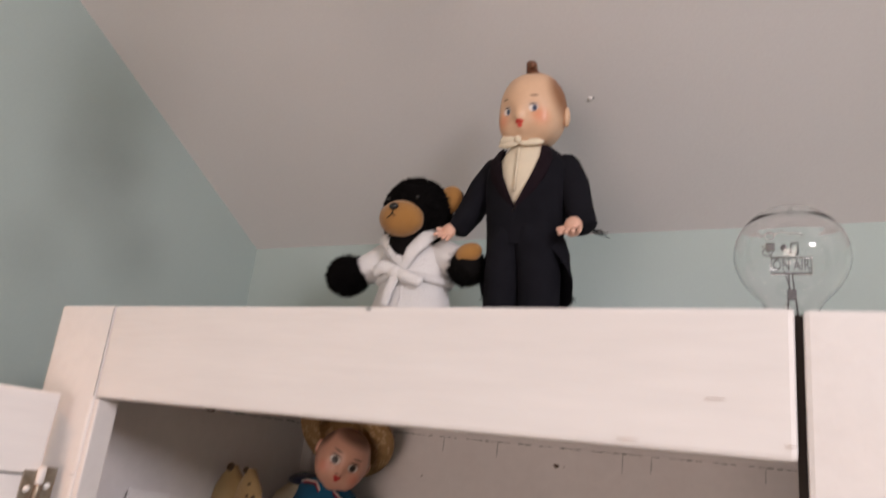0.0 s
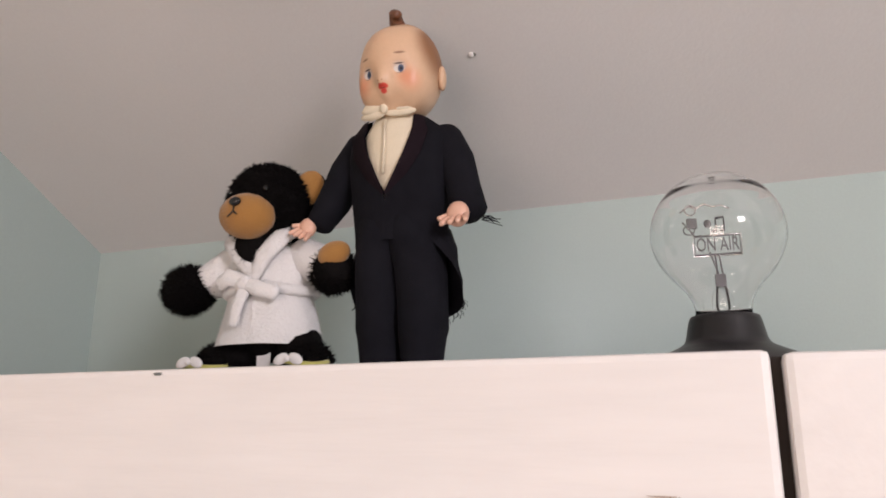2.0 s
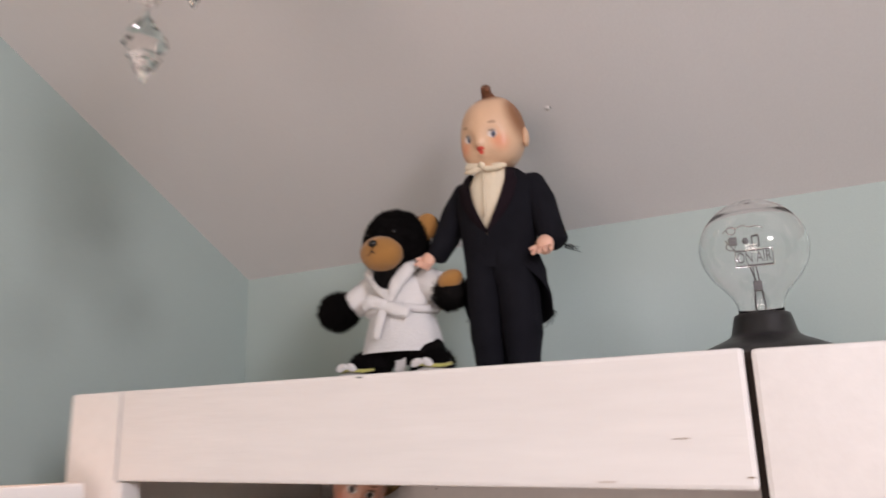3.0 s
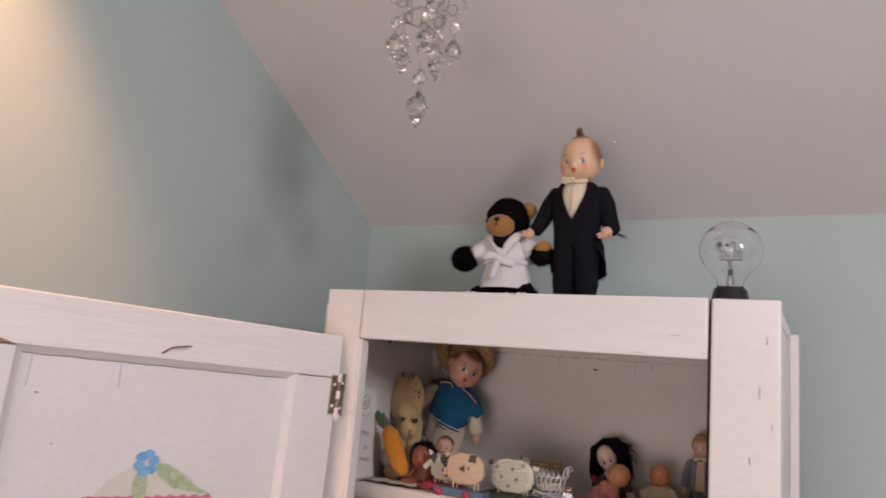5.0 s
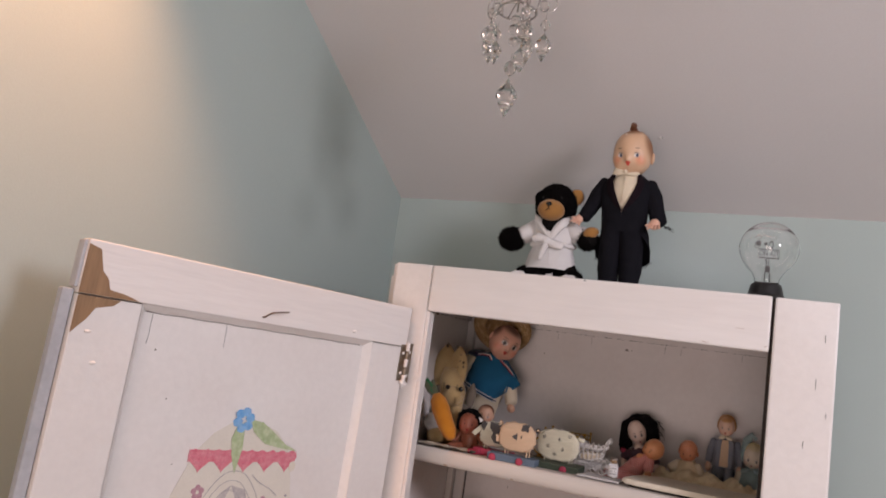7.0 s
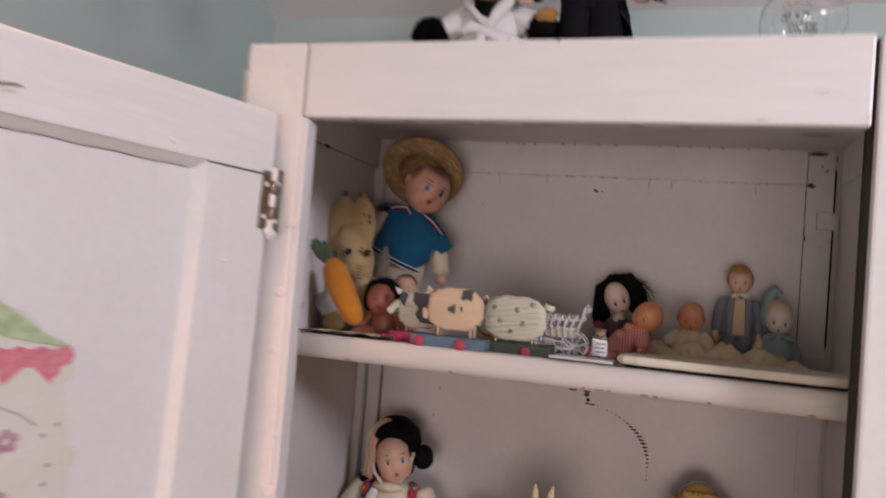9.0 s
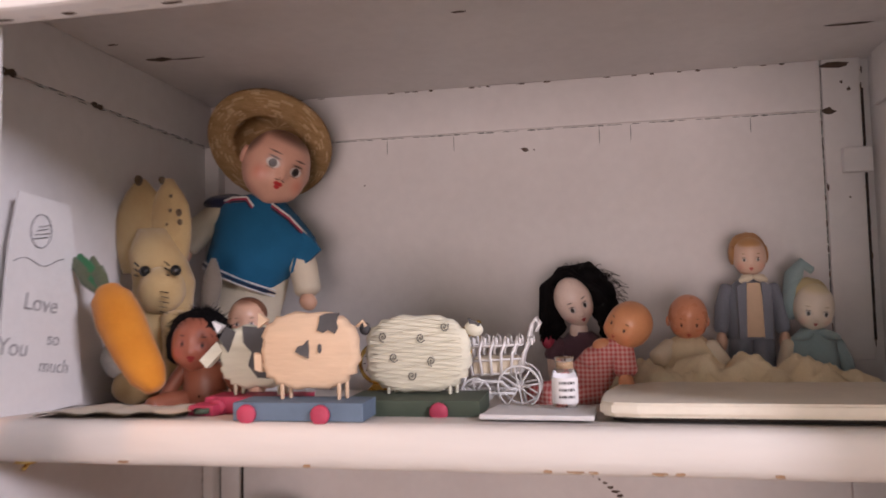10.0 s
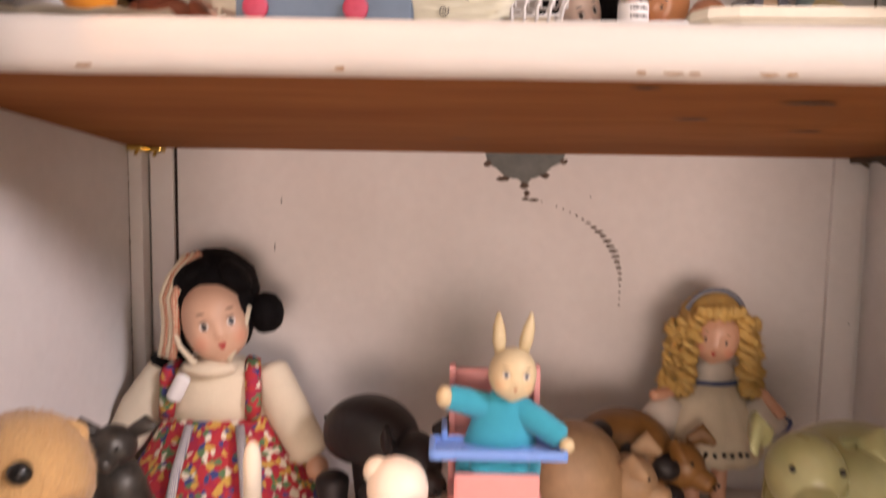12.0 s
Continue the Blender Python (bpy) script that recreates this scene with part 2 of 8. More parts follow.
    def tube(self, points, r, mat, seg=7, closed=False):
        pts = [Vector(p) for p in points]
        n = len(pts)
        verts, faces = [], []
        side = None
        for i, p in enumerate(pts):
            a, b = (pts[i - 1], pts[(i + 1) % n]) if closed else (pts[max(i - 1, 0)], pts[min(i + 1, n - 1)])
            w = (b - a).normalized()
            if side is None:
                side = w.orthogonal().normalized()
            side = (side - w * side.dot(w)).normalized()
            other = w.cross(side)
            for j in range(seg):
                t = 2 * math.pi * j / seg
                verts.append(p + (side * math.cos(t) + other * math.sin(t)) * r)
        for i in range(n if closed else n - 1):
            for j in range(seg):
                k = (j + 1) % seg
                m = (i + 1) % n
                faces.append((i * seg + j, i * seg + k, m * seg + k, m * seg + j))
        if not closed:
            faces += [tuple(range(seg)), tuple(range((n - 1) * seg, n * seg))]
        return self.mesh(verts, faces, mat)

    def lathe(self, profile, mat, centre=(0, 0, 0), seg=32, close=False):
        """A turned form about z from (radius, z) points."""
        verts, faces = [], []
        for r, z in profile:
            for j in range(seg):
                a = 2 * math.pi * j / seg
                verts.append(Vector(centre) + Vector((r * math.cos(a), r * math.sin(a), z)))
        n = len(profile)
        for i in range(n if close else n - 1):
            m = (i + 1) % n
            for j in range(seg):
                k = (j + 1) % seg
                faces.append((i * seg + j, i * seg + k, m * seg + k, m * seg + j))
        return self.mesh(verts, faces, mat)

    def slab(self, outline, y0, y1, mat, smooth=False, plane="xz"):
        """A flat piece cut to an outline in x and z (or x and y), between two depths."""
        n = len(outline)
        put = (lambda a, b, d: (a, d, b)) if plane == "xz" else (lambda a, b, d: (a, b, d))
        verts = [put(a, b, y0) for a, b in outline] + [put(a, b, y1) for a, b in outline]
        faces = [tuple(range(n)), tuple(range(n, 2 * n))] + [(i, (i + 1) % n, n + (i + 1) % n, n + i) for i in range(n)]
        return self.mesh(verts, faces, mat, smooth)

    def tufts(self, centre, radii, mat, count, length, thick=0.0006, turn=(0, 0, 0), seed=1, droop=0.3, low=-1.0):
        """Short hairs standing from an ellipsoid."""
        rnd = random.Random(seed)
        r = Euler([radians(a) for a in turn]).to_matrix()
        for _ in range(count):
            z = rnd.uniform(low, 1)
            a = rnd.uniform(0, 2 * math.pi)
            d = Vector((math.sqrt(1 - z * z) * math.cos(a), math.sqrt(1 - z * z) * math.sin(a), z))
            p = Vector(centre) + r @ Vector([d[i] * radii[i] * 0.97 for i in range(3)])
            out = (r @ d + Vector((rnd.gauss(0, 0.35), rnd.gauss(0, 0.35), rnd.gauss(0, 0.35) - droop))).normalized() * length * rnd.uniform(0.5, 1.2)
            s = out.orthogonal().normalized() * thick
            o = out.cross(s).normalized() * thick
            self.mesh([p + s, p - s * 0.5 + o, p - s * 0.5 - o, p + out], [(0, 1, 3), (1, 2, 3), (2, 0, 3)], mat)

    def fuzz(self, count, length, thick, mat, seed=1, droop=0.25):
        """Short pile over all the faces made so far."""
        rnd = random.Random(seed)
        self.bm.normal_update()
        bmesh.ops.recalc_face_normals(self.bm, faces=self.bm.faces[:])
        faces = [f for f in self.bm.faces if len(f.verts) == 4]
        spots = [(f.normal.copy(), [v.co.copy() for v in f.verts]) for f in rnd.choices(faces, [f.calc_area() for f in faces], k=count)]
        for way, q in spots:
            u, v = rnd.random(), rnd.random()
            p = q[0].lerp(q[1], u).lerp(q[3].lerp(q[2], u), v)
            out = (way + Vector((rnd.gauss(0, 0.4), rnd.gauss(0, 0.4), rnd.gauss(0, 0.4) - droop))).normalized() * length * rnd.uniform(0.5, 1.3)
            a = out.orthogonal().normalized() * thick
            o = out.cross(a).normalized() * thick
            p = p - way * thick
            self.mesh([p + a, p - a * 0.5 + o, p - a * 0.5 - o, p + out], [(0, 1, 3), (1, 2, 3), (2, 0, 3)], mat)

    def object(self, name, parent=None, label=""):
        bmesh.ops.recalc_face_normals(self.bm, faces=self.bm.faces[:])
        data = bpy.data.meshes.new(name)
        self.bm.to_mesh(data)
        self.bm.free()
        for m in self.mats:
            data.materials.append(m)
        ob = new(name, data)
        if parent:
            ob.parent = parent
        return tagged(ob, label)


def thing(shape, name, m, label, category, group="", kind=""):
    ob = shape.object(name)
    ob.matrix_world = m
    return tagged(ob, label, category, group, kind)


def base(name, m, label, category, group="", kind=""):
    ob = new(name)
    ob.empty_display_size = 0.02
    ob.matrix_world = m
    return tagged(ob, label, category, group, kind)


def board(name, low, high, mat, parent=None, bevel=0.002, label="", wear=0.0):
    s = Shape()
    s.box(low, high, mat, bevel, wear)
    return s.object(name, parent, label)


def setting(name, low, high, mat, label, category, bevel=0.0):
    return tagged(board(name, low, high, mat, None, bevel), label, category, "", "structure")


def ring(radius, n, centre=(0, 0), start=0.0, sx=1.0, sz=1.0):
    return [(centre[0] + radius * sx * math.cos(start + 2 * math.pi * i / n), centre[1] + radius * sz * math.sin(start + 2 * math.pi * i / n)) for i in range(n)]


# ---- the room ----
WEST, NORTH, EAST, SOUTH = -0.93, 0.955, 1.10, -3.20
EAVE, PITCH = 1.985, 0.53          # the sloped ceiling's foot on the back wall, and its rise
FLAT_Y = -0.85                     # where the slope turns into the flat ceiling
FLAT_Z = EAVE + PITCH * (NORTH - FLAT_Y)
setting("floor", (WEST - 0.1, SOUTH - 0.1, -0.05), (EAST + 0.1, NORTH + 0.1, 0.0), FLOOR, "brown oak floor boards", "floor")
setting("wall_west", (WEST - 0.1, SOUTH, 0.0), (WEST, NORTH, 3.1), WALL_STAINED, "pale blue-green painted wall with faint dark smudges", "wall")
setting("wall_north", (WEST - 0.1, NORTH, 0.0), (EAST + 0.1, NORTH + 0.1, 2.1), WALL, "pale blue-green painted wall behind the cabinet", "wall")


def wall_with_opening(name, axis, at, span, hole, label):
    """A 0.1 m thick wall along one axis with a window opening through it."""
    s = Shape()
    (a0, a1), (h0, h1, z0, z1) = span, hole
    for lo, hi, zl, zh in ((a0, h0, 0, 3.1), (h1, a1, 0, 3.1), (h0, h1, 0, z0), (h0, h1, z1, 3.1)):
        if axis == "y":
            s.box((at, lo, zl), (at + 0.1, hi, zh), WALL)
        else:
            s.box((lo, at - 0.1, zl), (hi, at, zh), WALL)
    return tagged(s.object(name), label, "wall", "", "structure")


wall_with_opening("wall_east", "y", EAST, (SOUTH, NORTH), (-0.86, -0.36, 1.85, 2.40), "pale blue-green wall with a window opening")
# unseen end wall; its opening is added behind the fill light
wall_with_opening("wall_south", "x", SOUTH, (WEST - 0.1, EAST + 0.1), (-0.85, 0.75, 0.40, 1.60), "unseen pale blue-green gable wall with an added opening")
roof = Shape()
roof.slab([(NORTH + 0.1, EAVE - PITCH * 0.1), (FLAT_Y, FLAT_Z), (SOUTH - 0.1, FLAT_Z), (SOUTH - 0.1, FLAT_Z + 0.1), (FLAT_Y, FLAT_Z + 0.1), (NORTH + 0.1, EAVE + 0.1)], WEST - 0.1, EAST + 0.1, CEIL, plane="xy")
for v in roof.bm.verts:
    v.co = Vector((v.co.z, v.co.x, v.co.y))
tagged(roof.object("ceiling"), "off-white plastered ceiling sloping down to the back wall", "ceiling", "", "structure")

# dark smudge and nail hole on the ceiling near the large doll
mark = Shape()
mark.ball((0, 0, 0), (0.0035, 0.0035, 0.0015), PAINT, seg=10, rings=6)
mark.ball((0.003, 0, 0.0005), (0.002, 0.002, 0.0012), CHIP_GREY, seg=8, rings=6)
thing(mark, "filled_nail_hole", pose(-0.259, 0.756, EAVE + PITCH * (NORTH - 0.756) - 0.0005, -27.9), "small filled nail hole in the sloped ceiling", "nail hole")

# ---- the cabinet ----
FRONT, TOP, LEFT, RIGHT, BACK = 0.403, 1.751, -0.621, 0.045, 0.80
cabinet = base("cabinet", pose(-0.29, 0.6, 0), "old white-painted wooden cabinet with chipped paint and open door", "cabinet")
CAB = Vector((-0.29, 0.6, 0))


def cab(name, low, high, mat=PAINT, bevel=0.002, label="", wear=0.0006):
    return board(name, Vector(low) - CAB, Vector(high) - CAB, mat, cabinet, bevel, label, wear)


OPEN_L, OPEN_R, OPEN_T, OPEN_B = -0.547, -0.032, 1.674, 0.66
cab("stile", (LEFT, FRONT, 0.0), (-0.5530, FRONT + 0.022, TOP), PAINT, 0.003, "wide warm-white stile with flaking paint")
cab("stile", (-0.0332, FRONT, 0.0), (RIGHT, FRONT + 0.022, TOP - 0.001), PAINT, 0.003)
cab("rail", (-0.5525, FRONT + 0.0005, OPEN_T), (-0.0372, FRONT + 0.022, TOP), PAINT_GRAIN, 0.003, "white top rail with a worn lower edge")
cab("rail", (-0.5525, FRONT + 0.0005, 0.08), (-0.0372, FRONT + 0.022, OPEN_B), PAINT_GRAIN, 0.003)
cab("stile_edge", (-0.5528, FRONT + 0.001, OPEN_B + 0.001), (OPEN_L, FRONT + 0.021, OPEN_T - 0.001), PAINT, 0.0015)
cab("gap_filler", (-0.0376, FRONT + 0.010, 0.1), (-0.0328, FRONT + 0.0215, TOP - 0.002), DARK, 0)
cab("top_board", (-0.637, FRONT + 0.022, 1.729), (0.041, 0.842, TOP - 0.001), INNER, 0.002)
cab("side_panel", (-0.640, FRONT + 0.022, 0.0), (-0.628, 0.84, 1.729), INNER, 0.001, "white inner side with a horizontal joint")
cab("side_rail", (-0.628, FRONT + 0.022, 1.6815), (-0.6235, BACK - 0.02, 1.729), INNER, 0.001)
cab("side_panel", (0.0285, FRONT + 0.022, 0.0), (0.040, 0.80, 1.729), INNER, 0.001)
cab("side_rail", (0.0245, FRONT + 0.022, 1.680), (0.0285, BACK - 0.02, 1.729), INNER, 0.001)
cab("back_post", (0.0400, 0.775, 0.0), (0.053, 0.842, 1.742), PAINT, 0.002)
cab("back_panel", (-0.628, BACK, 0.0), (0.040, BACK + 0.012, 1.729), INNER, 0.0, "white back panel with brown paint dabs")
cab("back_rail", (-0.6232, BACK - 0.004, 1.6825), (-0.0135, BACK, 1.729), INNER, 0.001)
cab("back_stile", (-0.0125, BACK - 0.005, 1.452), (0.0200, BACK, 1.729), INNER, 0.001)
cab("back_stile", (-0.0050, BACK - 0.005, 0.10), (0.0230, BACK, 1.400), INNER, 0.001)
cab("corner_post", (-0.628, BACK - 0.014, 1.452), (-0.612, BACK, 1.6815), INNER, 0.001)
cab("corner_post", (-0.628, BACK - 0.020, 0.10), (-0.6165, BACK, 1.400), PAINT, 0.001)
cab("back_strip", (-0.6150, BACK - 0.006, 0.10), (-0.5945, BACK, 1.400), INNER, 0.001)
cab("corner_gap", (-0.5945, BACK - 0.0015, 0.10), (-0.5925, BACK, 1.400), DARK, 0)
cab("corner_gap", (0.0195, BACK - 0.006, 1.47), (0.0216, BACK - 0.001, 1.70), DARK, 0)
cab("cleat", (0.000, BACK - 0.013, 1.622), (0.0245, BACK - 0.005, 1.645), INNER, 0.0015, "small white-painted cleat")
cab("plinth", (-0.628, FRONT + 0.03, 0.08), (0.028, BACK, 0.10), INNER, 0.001)


def shelf(name, front, z, thick, drop, under, label):
    """A shelf with a rounded painted nose and a bare underside."""
    s = Shape()
    x0, x1 = -0.6275, 0.0280
    nose = [(front + 0.009 - 0.009 * math.cos(a) ** 0.7, z - thick / 2 + thick / 2 * math.sin(a)) for a in [math.pi * (i / 10 - 0.5) for i in range(1, 10)]]
    line = [(front + 0.009, z - thick)] + nose + [(front + 0.009, z)]
    steps = 40
    rows = []
    for k in range(steps + 1):
        x = x0 + (x1 - x0) * k / steps
        rows.append([(x, y + noise.noise(Vector((x * 30, zz * 60, 0))) * 0.0006, zz + noise.noise(Vector((x * 20, zz * 40, 5))) * 0.0005) for y, zz in line])
    n = len(line)
    verts = [p for r in rows for p in r]
    faces = [(k * n + i, k * n + i + 1, (k + 1) * n + i + 1, (k + 1) * n + i) for k in range(steps) for i in range(n - 1)]
    s.mesh(verts, faces, SHELF_PAINT)
    end = BACK - 0.0065
    s.mesh([(x0, front + 0.009, z), (x1, front + 0.009, z), (x1, end, z - drop), (x0, end, z - drop)], [(0, 1, 2, 3)], SHELF_PAINT, False)
    low = z - thick
    s.mesh([(x0, front + 0.009, low), (x1, front + 0.009, low), (x1, end, low - drop), (x0, end, low - drop)], [(0, 1, 2, 3)], under, False)
    s.mesh([(x0, end, z - drop), (x1, end, z - drop), (x1, end, low - drop), (x0, end, low - drop)], [(0, 1, 2, 3)], under, False)
    for v in s.bm.verts:
        v.co -= CAB
    return s.object(name, cabinet, label)


SHELF_Z, SHELF_FRONT = 1.446, 0.490
LOW_Z = 1.092
shelf("shelf", SHELF_FRONT, SHELF_Z, 0.027, 0.0215, SHELF_WOOD, "white-nosed shelf with a bare brown underside")
shelf("shelf", 0.470, LOW_Z, 0.027, 0.0, SHELF_WOOD, "lower shelf with a white nose")


def on_shelf(y):
    return SHELF_Z - 0.0215 * max(0.0, (y - SHELF_FRONT)) / (BACK - SHELF_FRONT)


# ---- the open door ----
SWING = 20.0
door = Matrix.Translation((-0.572, 0.388, 0)) @ pose(0, 0, 0, 0, 0, -90 - SWING) @ pose(0, 0, 1.60, 0, -1.5, 0) @ Matrix.Translation((0, 0, -1.60))
# door local: x from the hinge to the free edge, y towards the outer face (negative: inner face side), z up
DOOR_W, DOOR_T, DOOR_B = 0.520, 1.674, 0.665
leaf = new("door_leaf", None)
leaf.name = "door"
leaf.empty_display_size = 0.02
leaf.parent = cabinet
leaf.matrix_parent_inverse = Matrix.Identity(4)
leaf.matrix_basis = Matrix.Translation(-CAB) @ door
tagged(leaf, "open white panelled door with bare oak at a chipped corner")


def dpart(name, low, high, mat=PAINT, bevel=0.002, label="", wear=0.0006):
    return board(name, low, high, mat, leaf, bevel, label, wear)


dpart("rail", (0.002, -0.022, 1.6105), (DOOR_W, 0.0, DOOR_T), PAINT_GRAIN, 0.002, "white top rail of the door")
dpart("rail", (0.002, -0.022, DOOR_B), (DOOR_W, 0.0, DOOR_B + 0.09), PAINT_GRAIN, 0.002)
dpart("stile", (0.002, -0.022, DOOR_B + 0.0905), (0.076, -0.0004, 1.6098), PAINT, 0.002)
dpart("stile", (0.444, -0.022, DOOR_B + 0.0905), (DOOR_W - 0.0005, -0.0004, 1.6098), PAINT, 0.002)
dpart("panel", (0.074, -0.017, DOOR_B + 0.085), (0.446, -0.0115, 1.615), PAINT, 0.0, "flat white door panel with fine cracks")
dpart("edge_strip", (DOOR_W, -0.026, DOOR_B), (DOOR_W + 0.013, -0.010, 1.615), EDGE_GREY, 0.002, "pale grey-white strip along the free edge")
dpart("edge_strip", (DOOR_W, -0.0215, 1.617), (DOOR_W + 0.004, -0.003, 1.672), EDGE_GREY, 0.001)


def bead(x0, z0, x1, z1, inx, inz):
    """A sloped moulding from the frame's edge down to the panel."""
    s = Shape()
    w = 0.008
    a, b = (x0, -0.0012, z0), (x1, -0.0012, z1)
    c, d = (x1 + (inx if x0 == x1 else -inx) * w, -0.0113, z1 + inz * w), (x0 + inx * w, -0.0113, z0 + inz * w)
    s.mesh([a, b, c, d, (x0, -0.0113, z0), (x1, -0.0113, z1)], [(0, 1, 2, 3), (0, 1, 5, 4), (4, 5, 2, 3)], PAINT, False)
    return s.object("bead", leaf)


bead(0.076, 1.6105, 0.444, 1.6105, 1, -1)
bead(0.0762, DOOR_B + 0.091, 0.0762, 1.6105, 1, 0)
bead(0.4438, DOOR_B + 0.091, 0.4438, 1.6105, -1, 0)

# chipped corner showing bare oak
chip = Shape()
chip.slab([(0.519, 1.668), (0.505, 1.664), (0.498, 1.640), (0.490, 1.632), (0.486, 1.620), (0.466, 1.617), (0.448, 1.6115), (0.5195, 1.6115)], 0.0002, 0.0008, BARE)
chip.slab([(0.519, 1.6095), (0.470, 1.6095), (0.478, 1.602), (0.497, 1.597), (0.505, 1.583), (0.512, 1.575), (0.519, 1.566)], -0.0002, 0.0004, BARE)
chip.object("chipped_patch", leaf, "bare oak showing where the paint broke off")
rng = random.Random(4)


def crack(points, r, mat):
    s = Shape()
    s.tube(points, r, mat, 4)
    s.object("crack", leaf)


for u, z, length in ((0.425, 1.60, 0.036), (0.322, 1.601, 0.030)):
    crack([(u + rng.uniform(-0.0008, 0.0008), -0.0113, z - length * i / 6) for i in range(7)], 0.00032 if length < 0.05 else 0.0002, CHIP_GREY)
crack([(0.004 + i * 0.072 / 12, 0.0002, 1.6102 + 0.0003 * math.sin(i * 2.1)) for i in range(13)], 0.0005, DARK)
crack([(0.446 + i * 0.073 / 12, 0.0002, 1.6102 + 0.0003 * math.sin(i * 1.7)) for i in range(13)], 0.0006, DARK)
crack([(0.090 + i * 0.345 / 30, -0.0112, 1.6018 + 0.0005 * math.sin(i * 1.3)) for i in range(31)], 0.0005, CHIP)
for i, (u, z) in enumerate(((0.412, 1.558), (0.36, 1.42), (0.385, 1.50))):
    s = Shape()
    s.ball((u, -0.0110, z), 0.0012 if i == 0 else 0.0008, CHIP, seg=8, rings=6)
    s.object("speck", leaf)
for u, z, y in ((0.487, 1.535, 0.0), (0.046, 1.52, 0.0), (0.115, 1.621, 0.0005), (0.5, 1.57, 0.0)):
    s = Shape()
    s.ball((u, y, z), (0.004, 0.0012, 0.0022), PAINT, seg=10, rings=6, rough=0.001, freq=300)
    s.object("paint_blob", leaf)

nail = Shape()
nail.tube([(0.278, -0.001, 1.619), (0.278, 0.006, 1.6195), (0.277, 0.009, 1.622), (0.270, 0.0105, 1.627), (0.254, 0.012, 1.630), (0.246, 0.0125, 1.631)], 0.0011, IRON, 7)
nail.object("bent_nail", leaf, "bent rusty nail sticking out of the top rail")

hinge = Shape()
hinge.box((-0.010, 0.0005, 1.553), (0.001, 0.003, 1.617), STEEL, 0.0008, 0.0006)
hinge.box((0.002, 0.0003, 1.556), (0.014, 0.0022, 1.614), STEEL, 0.0008, 0.0006)
for k in range(5):
    hinge.limb([(0.0015, 0.004, 1.554 + k * 0.0128, 0.0032), (0.0015, 0.004, 1.5645 + k * 0.0128, 0.0032)], STEEL if k % 2 else PAINT, 10)
for u, z in ((-0.005, 1.565), (-0.005, 1.603), (0.009, 1.568), (0.009, 1.600)):
    hinge.ball((u, 0.003, z), (0.0026, 0.0012, 0.0026), PAINT, seg=10, rings=6)
hinge.ball((0.0, 0.004, 1.552), (0.007, 0.003, 0.006), PAINT, rough=0.003, freq=220)
hinge.object("hinge", leaf, "rusty steel butt hinge smeared with white paint")

# ---- paper cut-out taped on the door panel ----
PAPER = material("cream_drawing_paper", (0.74, 0.70, 0.62), 0.85, vary=0.07, scale=40, fine=300)
PINK = material("crayon_pink", (0.70, 0.13, 0.20), 0.8, vary=0.35, scale=120, fine=500, tint=(0.78, 0.32, 0.36))
BLUE = material("crayon_blue", (0.10, 0.36, 0.72), 0.8, vary=0.3, scale=150, tint=(0.3, 0.55, 0.8))
LEAF = material("crayon_green", (0.34, 0.46, 0.24), 0.85, vary=0.25, scale=150, tint=(0.55, 0.62, 0.42))
PENCIL = material("pencil_grey", (0.26, 0.25, 0.26), 0.8, vary=0.3, scale=150, tint=(0.5, 0.48, 0.48))
INK = material("black_ink", (0.03, 0.03, 0.03), 0.7, bump=0)
TAPE = material("clear_tape_shine", (0.78, 0.72, 0.62), 0.15, vary=0.05)
UX, UZ = 0.263, 1.40               # middle of the cut-out on the door


def flat(outline, d, mat, s):
    s.slab([(UX - a, UZ + b) for a, b in outline], d, d + 0.0004, mat)


drawing = base("paper_drawing", cabinet.matrix_world @ leaf.matrix_basis, "cut-out paper drawing with blue flower and pink hearts on door", "drawing")


def draw_part(name, build, label=""):
    s = Shape()
    build(s)
    for v in s.bm.verts:
        v.co.x, v.co.z = UX + (v.co.x - UX) * 0.92 - 0.004, UZ - 0.011 + (v.co.z - UZ) * 0.96
    return s.object(name, drawing, label)


def sheet(s):
    left = [(-0.118, -0.20), (-0.124, -0.10), (-0.116, -0.045), (-0.102, -0.005), (-0.088, 0.028), (-0.080, 0.048), (-0.055, 0.075), (-0.025, 0.092)]
    right = [(0.02, 0.090), (0.050, 0.080), (0.075, 0.055), (0.085, 0.030), (0.092, 0.000), (0.100, -0.04), (0.104, -0.10), (0.100, -0.20)]
    flat(left + right, -0.0108, PAPER, s)


draw_part("sheet", sheet)
for i in range(5):
    def heart(s, i=i):
        cx = -0.070 + i * 0.0362
        pts = []
        for k in range(20):
            t = 2 * math.pi * k / 20
            pts.append((cx + 0.0172 * math.sin(t) ** 3 * 1.1, 0.040 + 0.0011 * (13 * math.cos(t) - 5 * math.cos(2 * t) - 2 * math.cos(3 * t) - math.cos(4 * t))))
        flat(pts, -0.0102, PINK, s)
    draw_part("heart", heart)
draw_part("band", lambda s: flat([(-0.088, 0.036), (0.088, 0.036), (0.088, 0.050), (-0.088, 0.052)], -0.0105, PINK, s))
for i in range(6):
    def petal(s, i=i):
        a = i * math.pi / 3 + 0.3
        c = (-0.012 + 0.0105 * math.cos(a), 0.094 + 0.0115 * math.sin(a))
        flat([(c[0] + 0.0075 * math.cos(t + a) * (1.1 if k % 2 else 0.95), c[1] + 0.0065 * math.sin(t + a)) for k, t in enumerate([2 * math.pi * j / 10 for j in range(10)])], -0.0098 + 0.0001 * i, BLUE, s)
    draw_part("petal", petal)
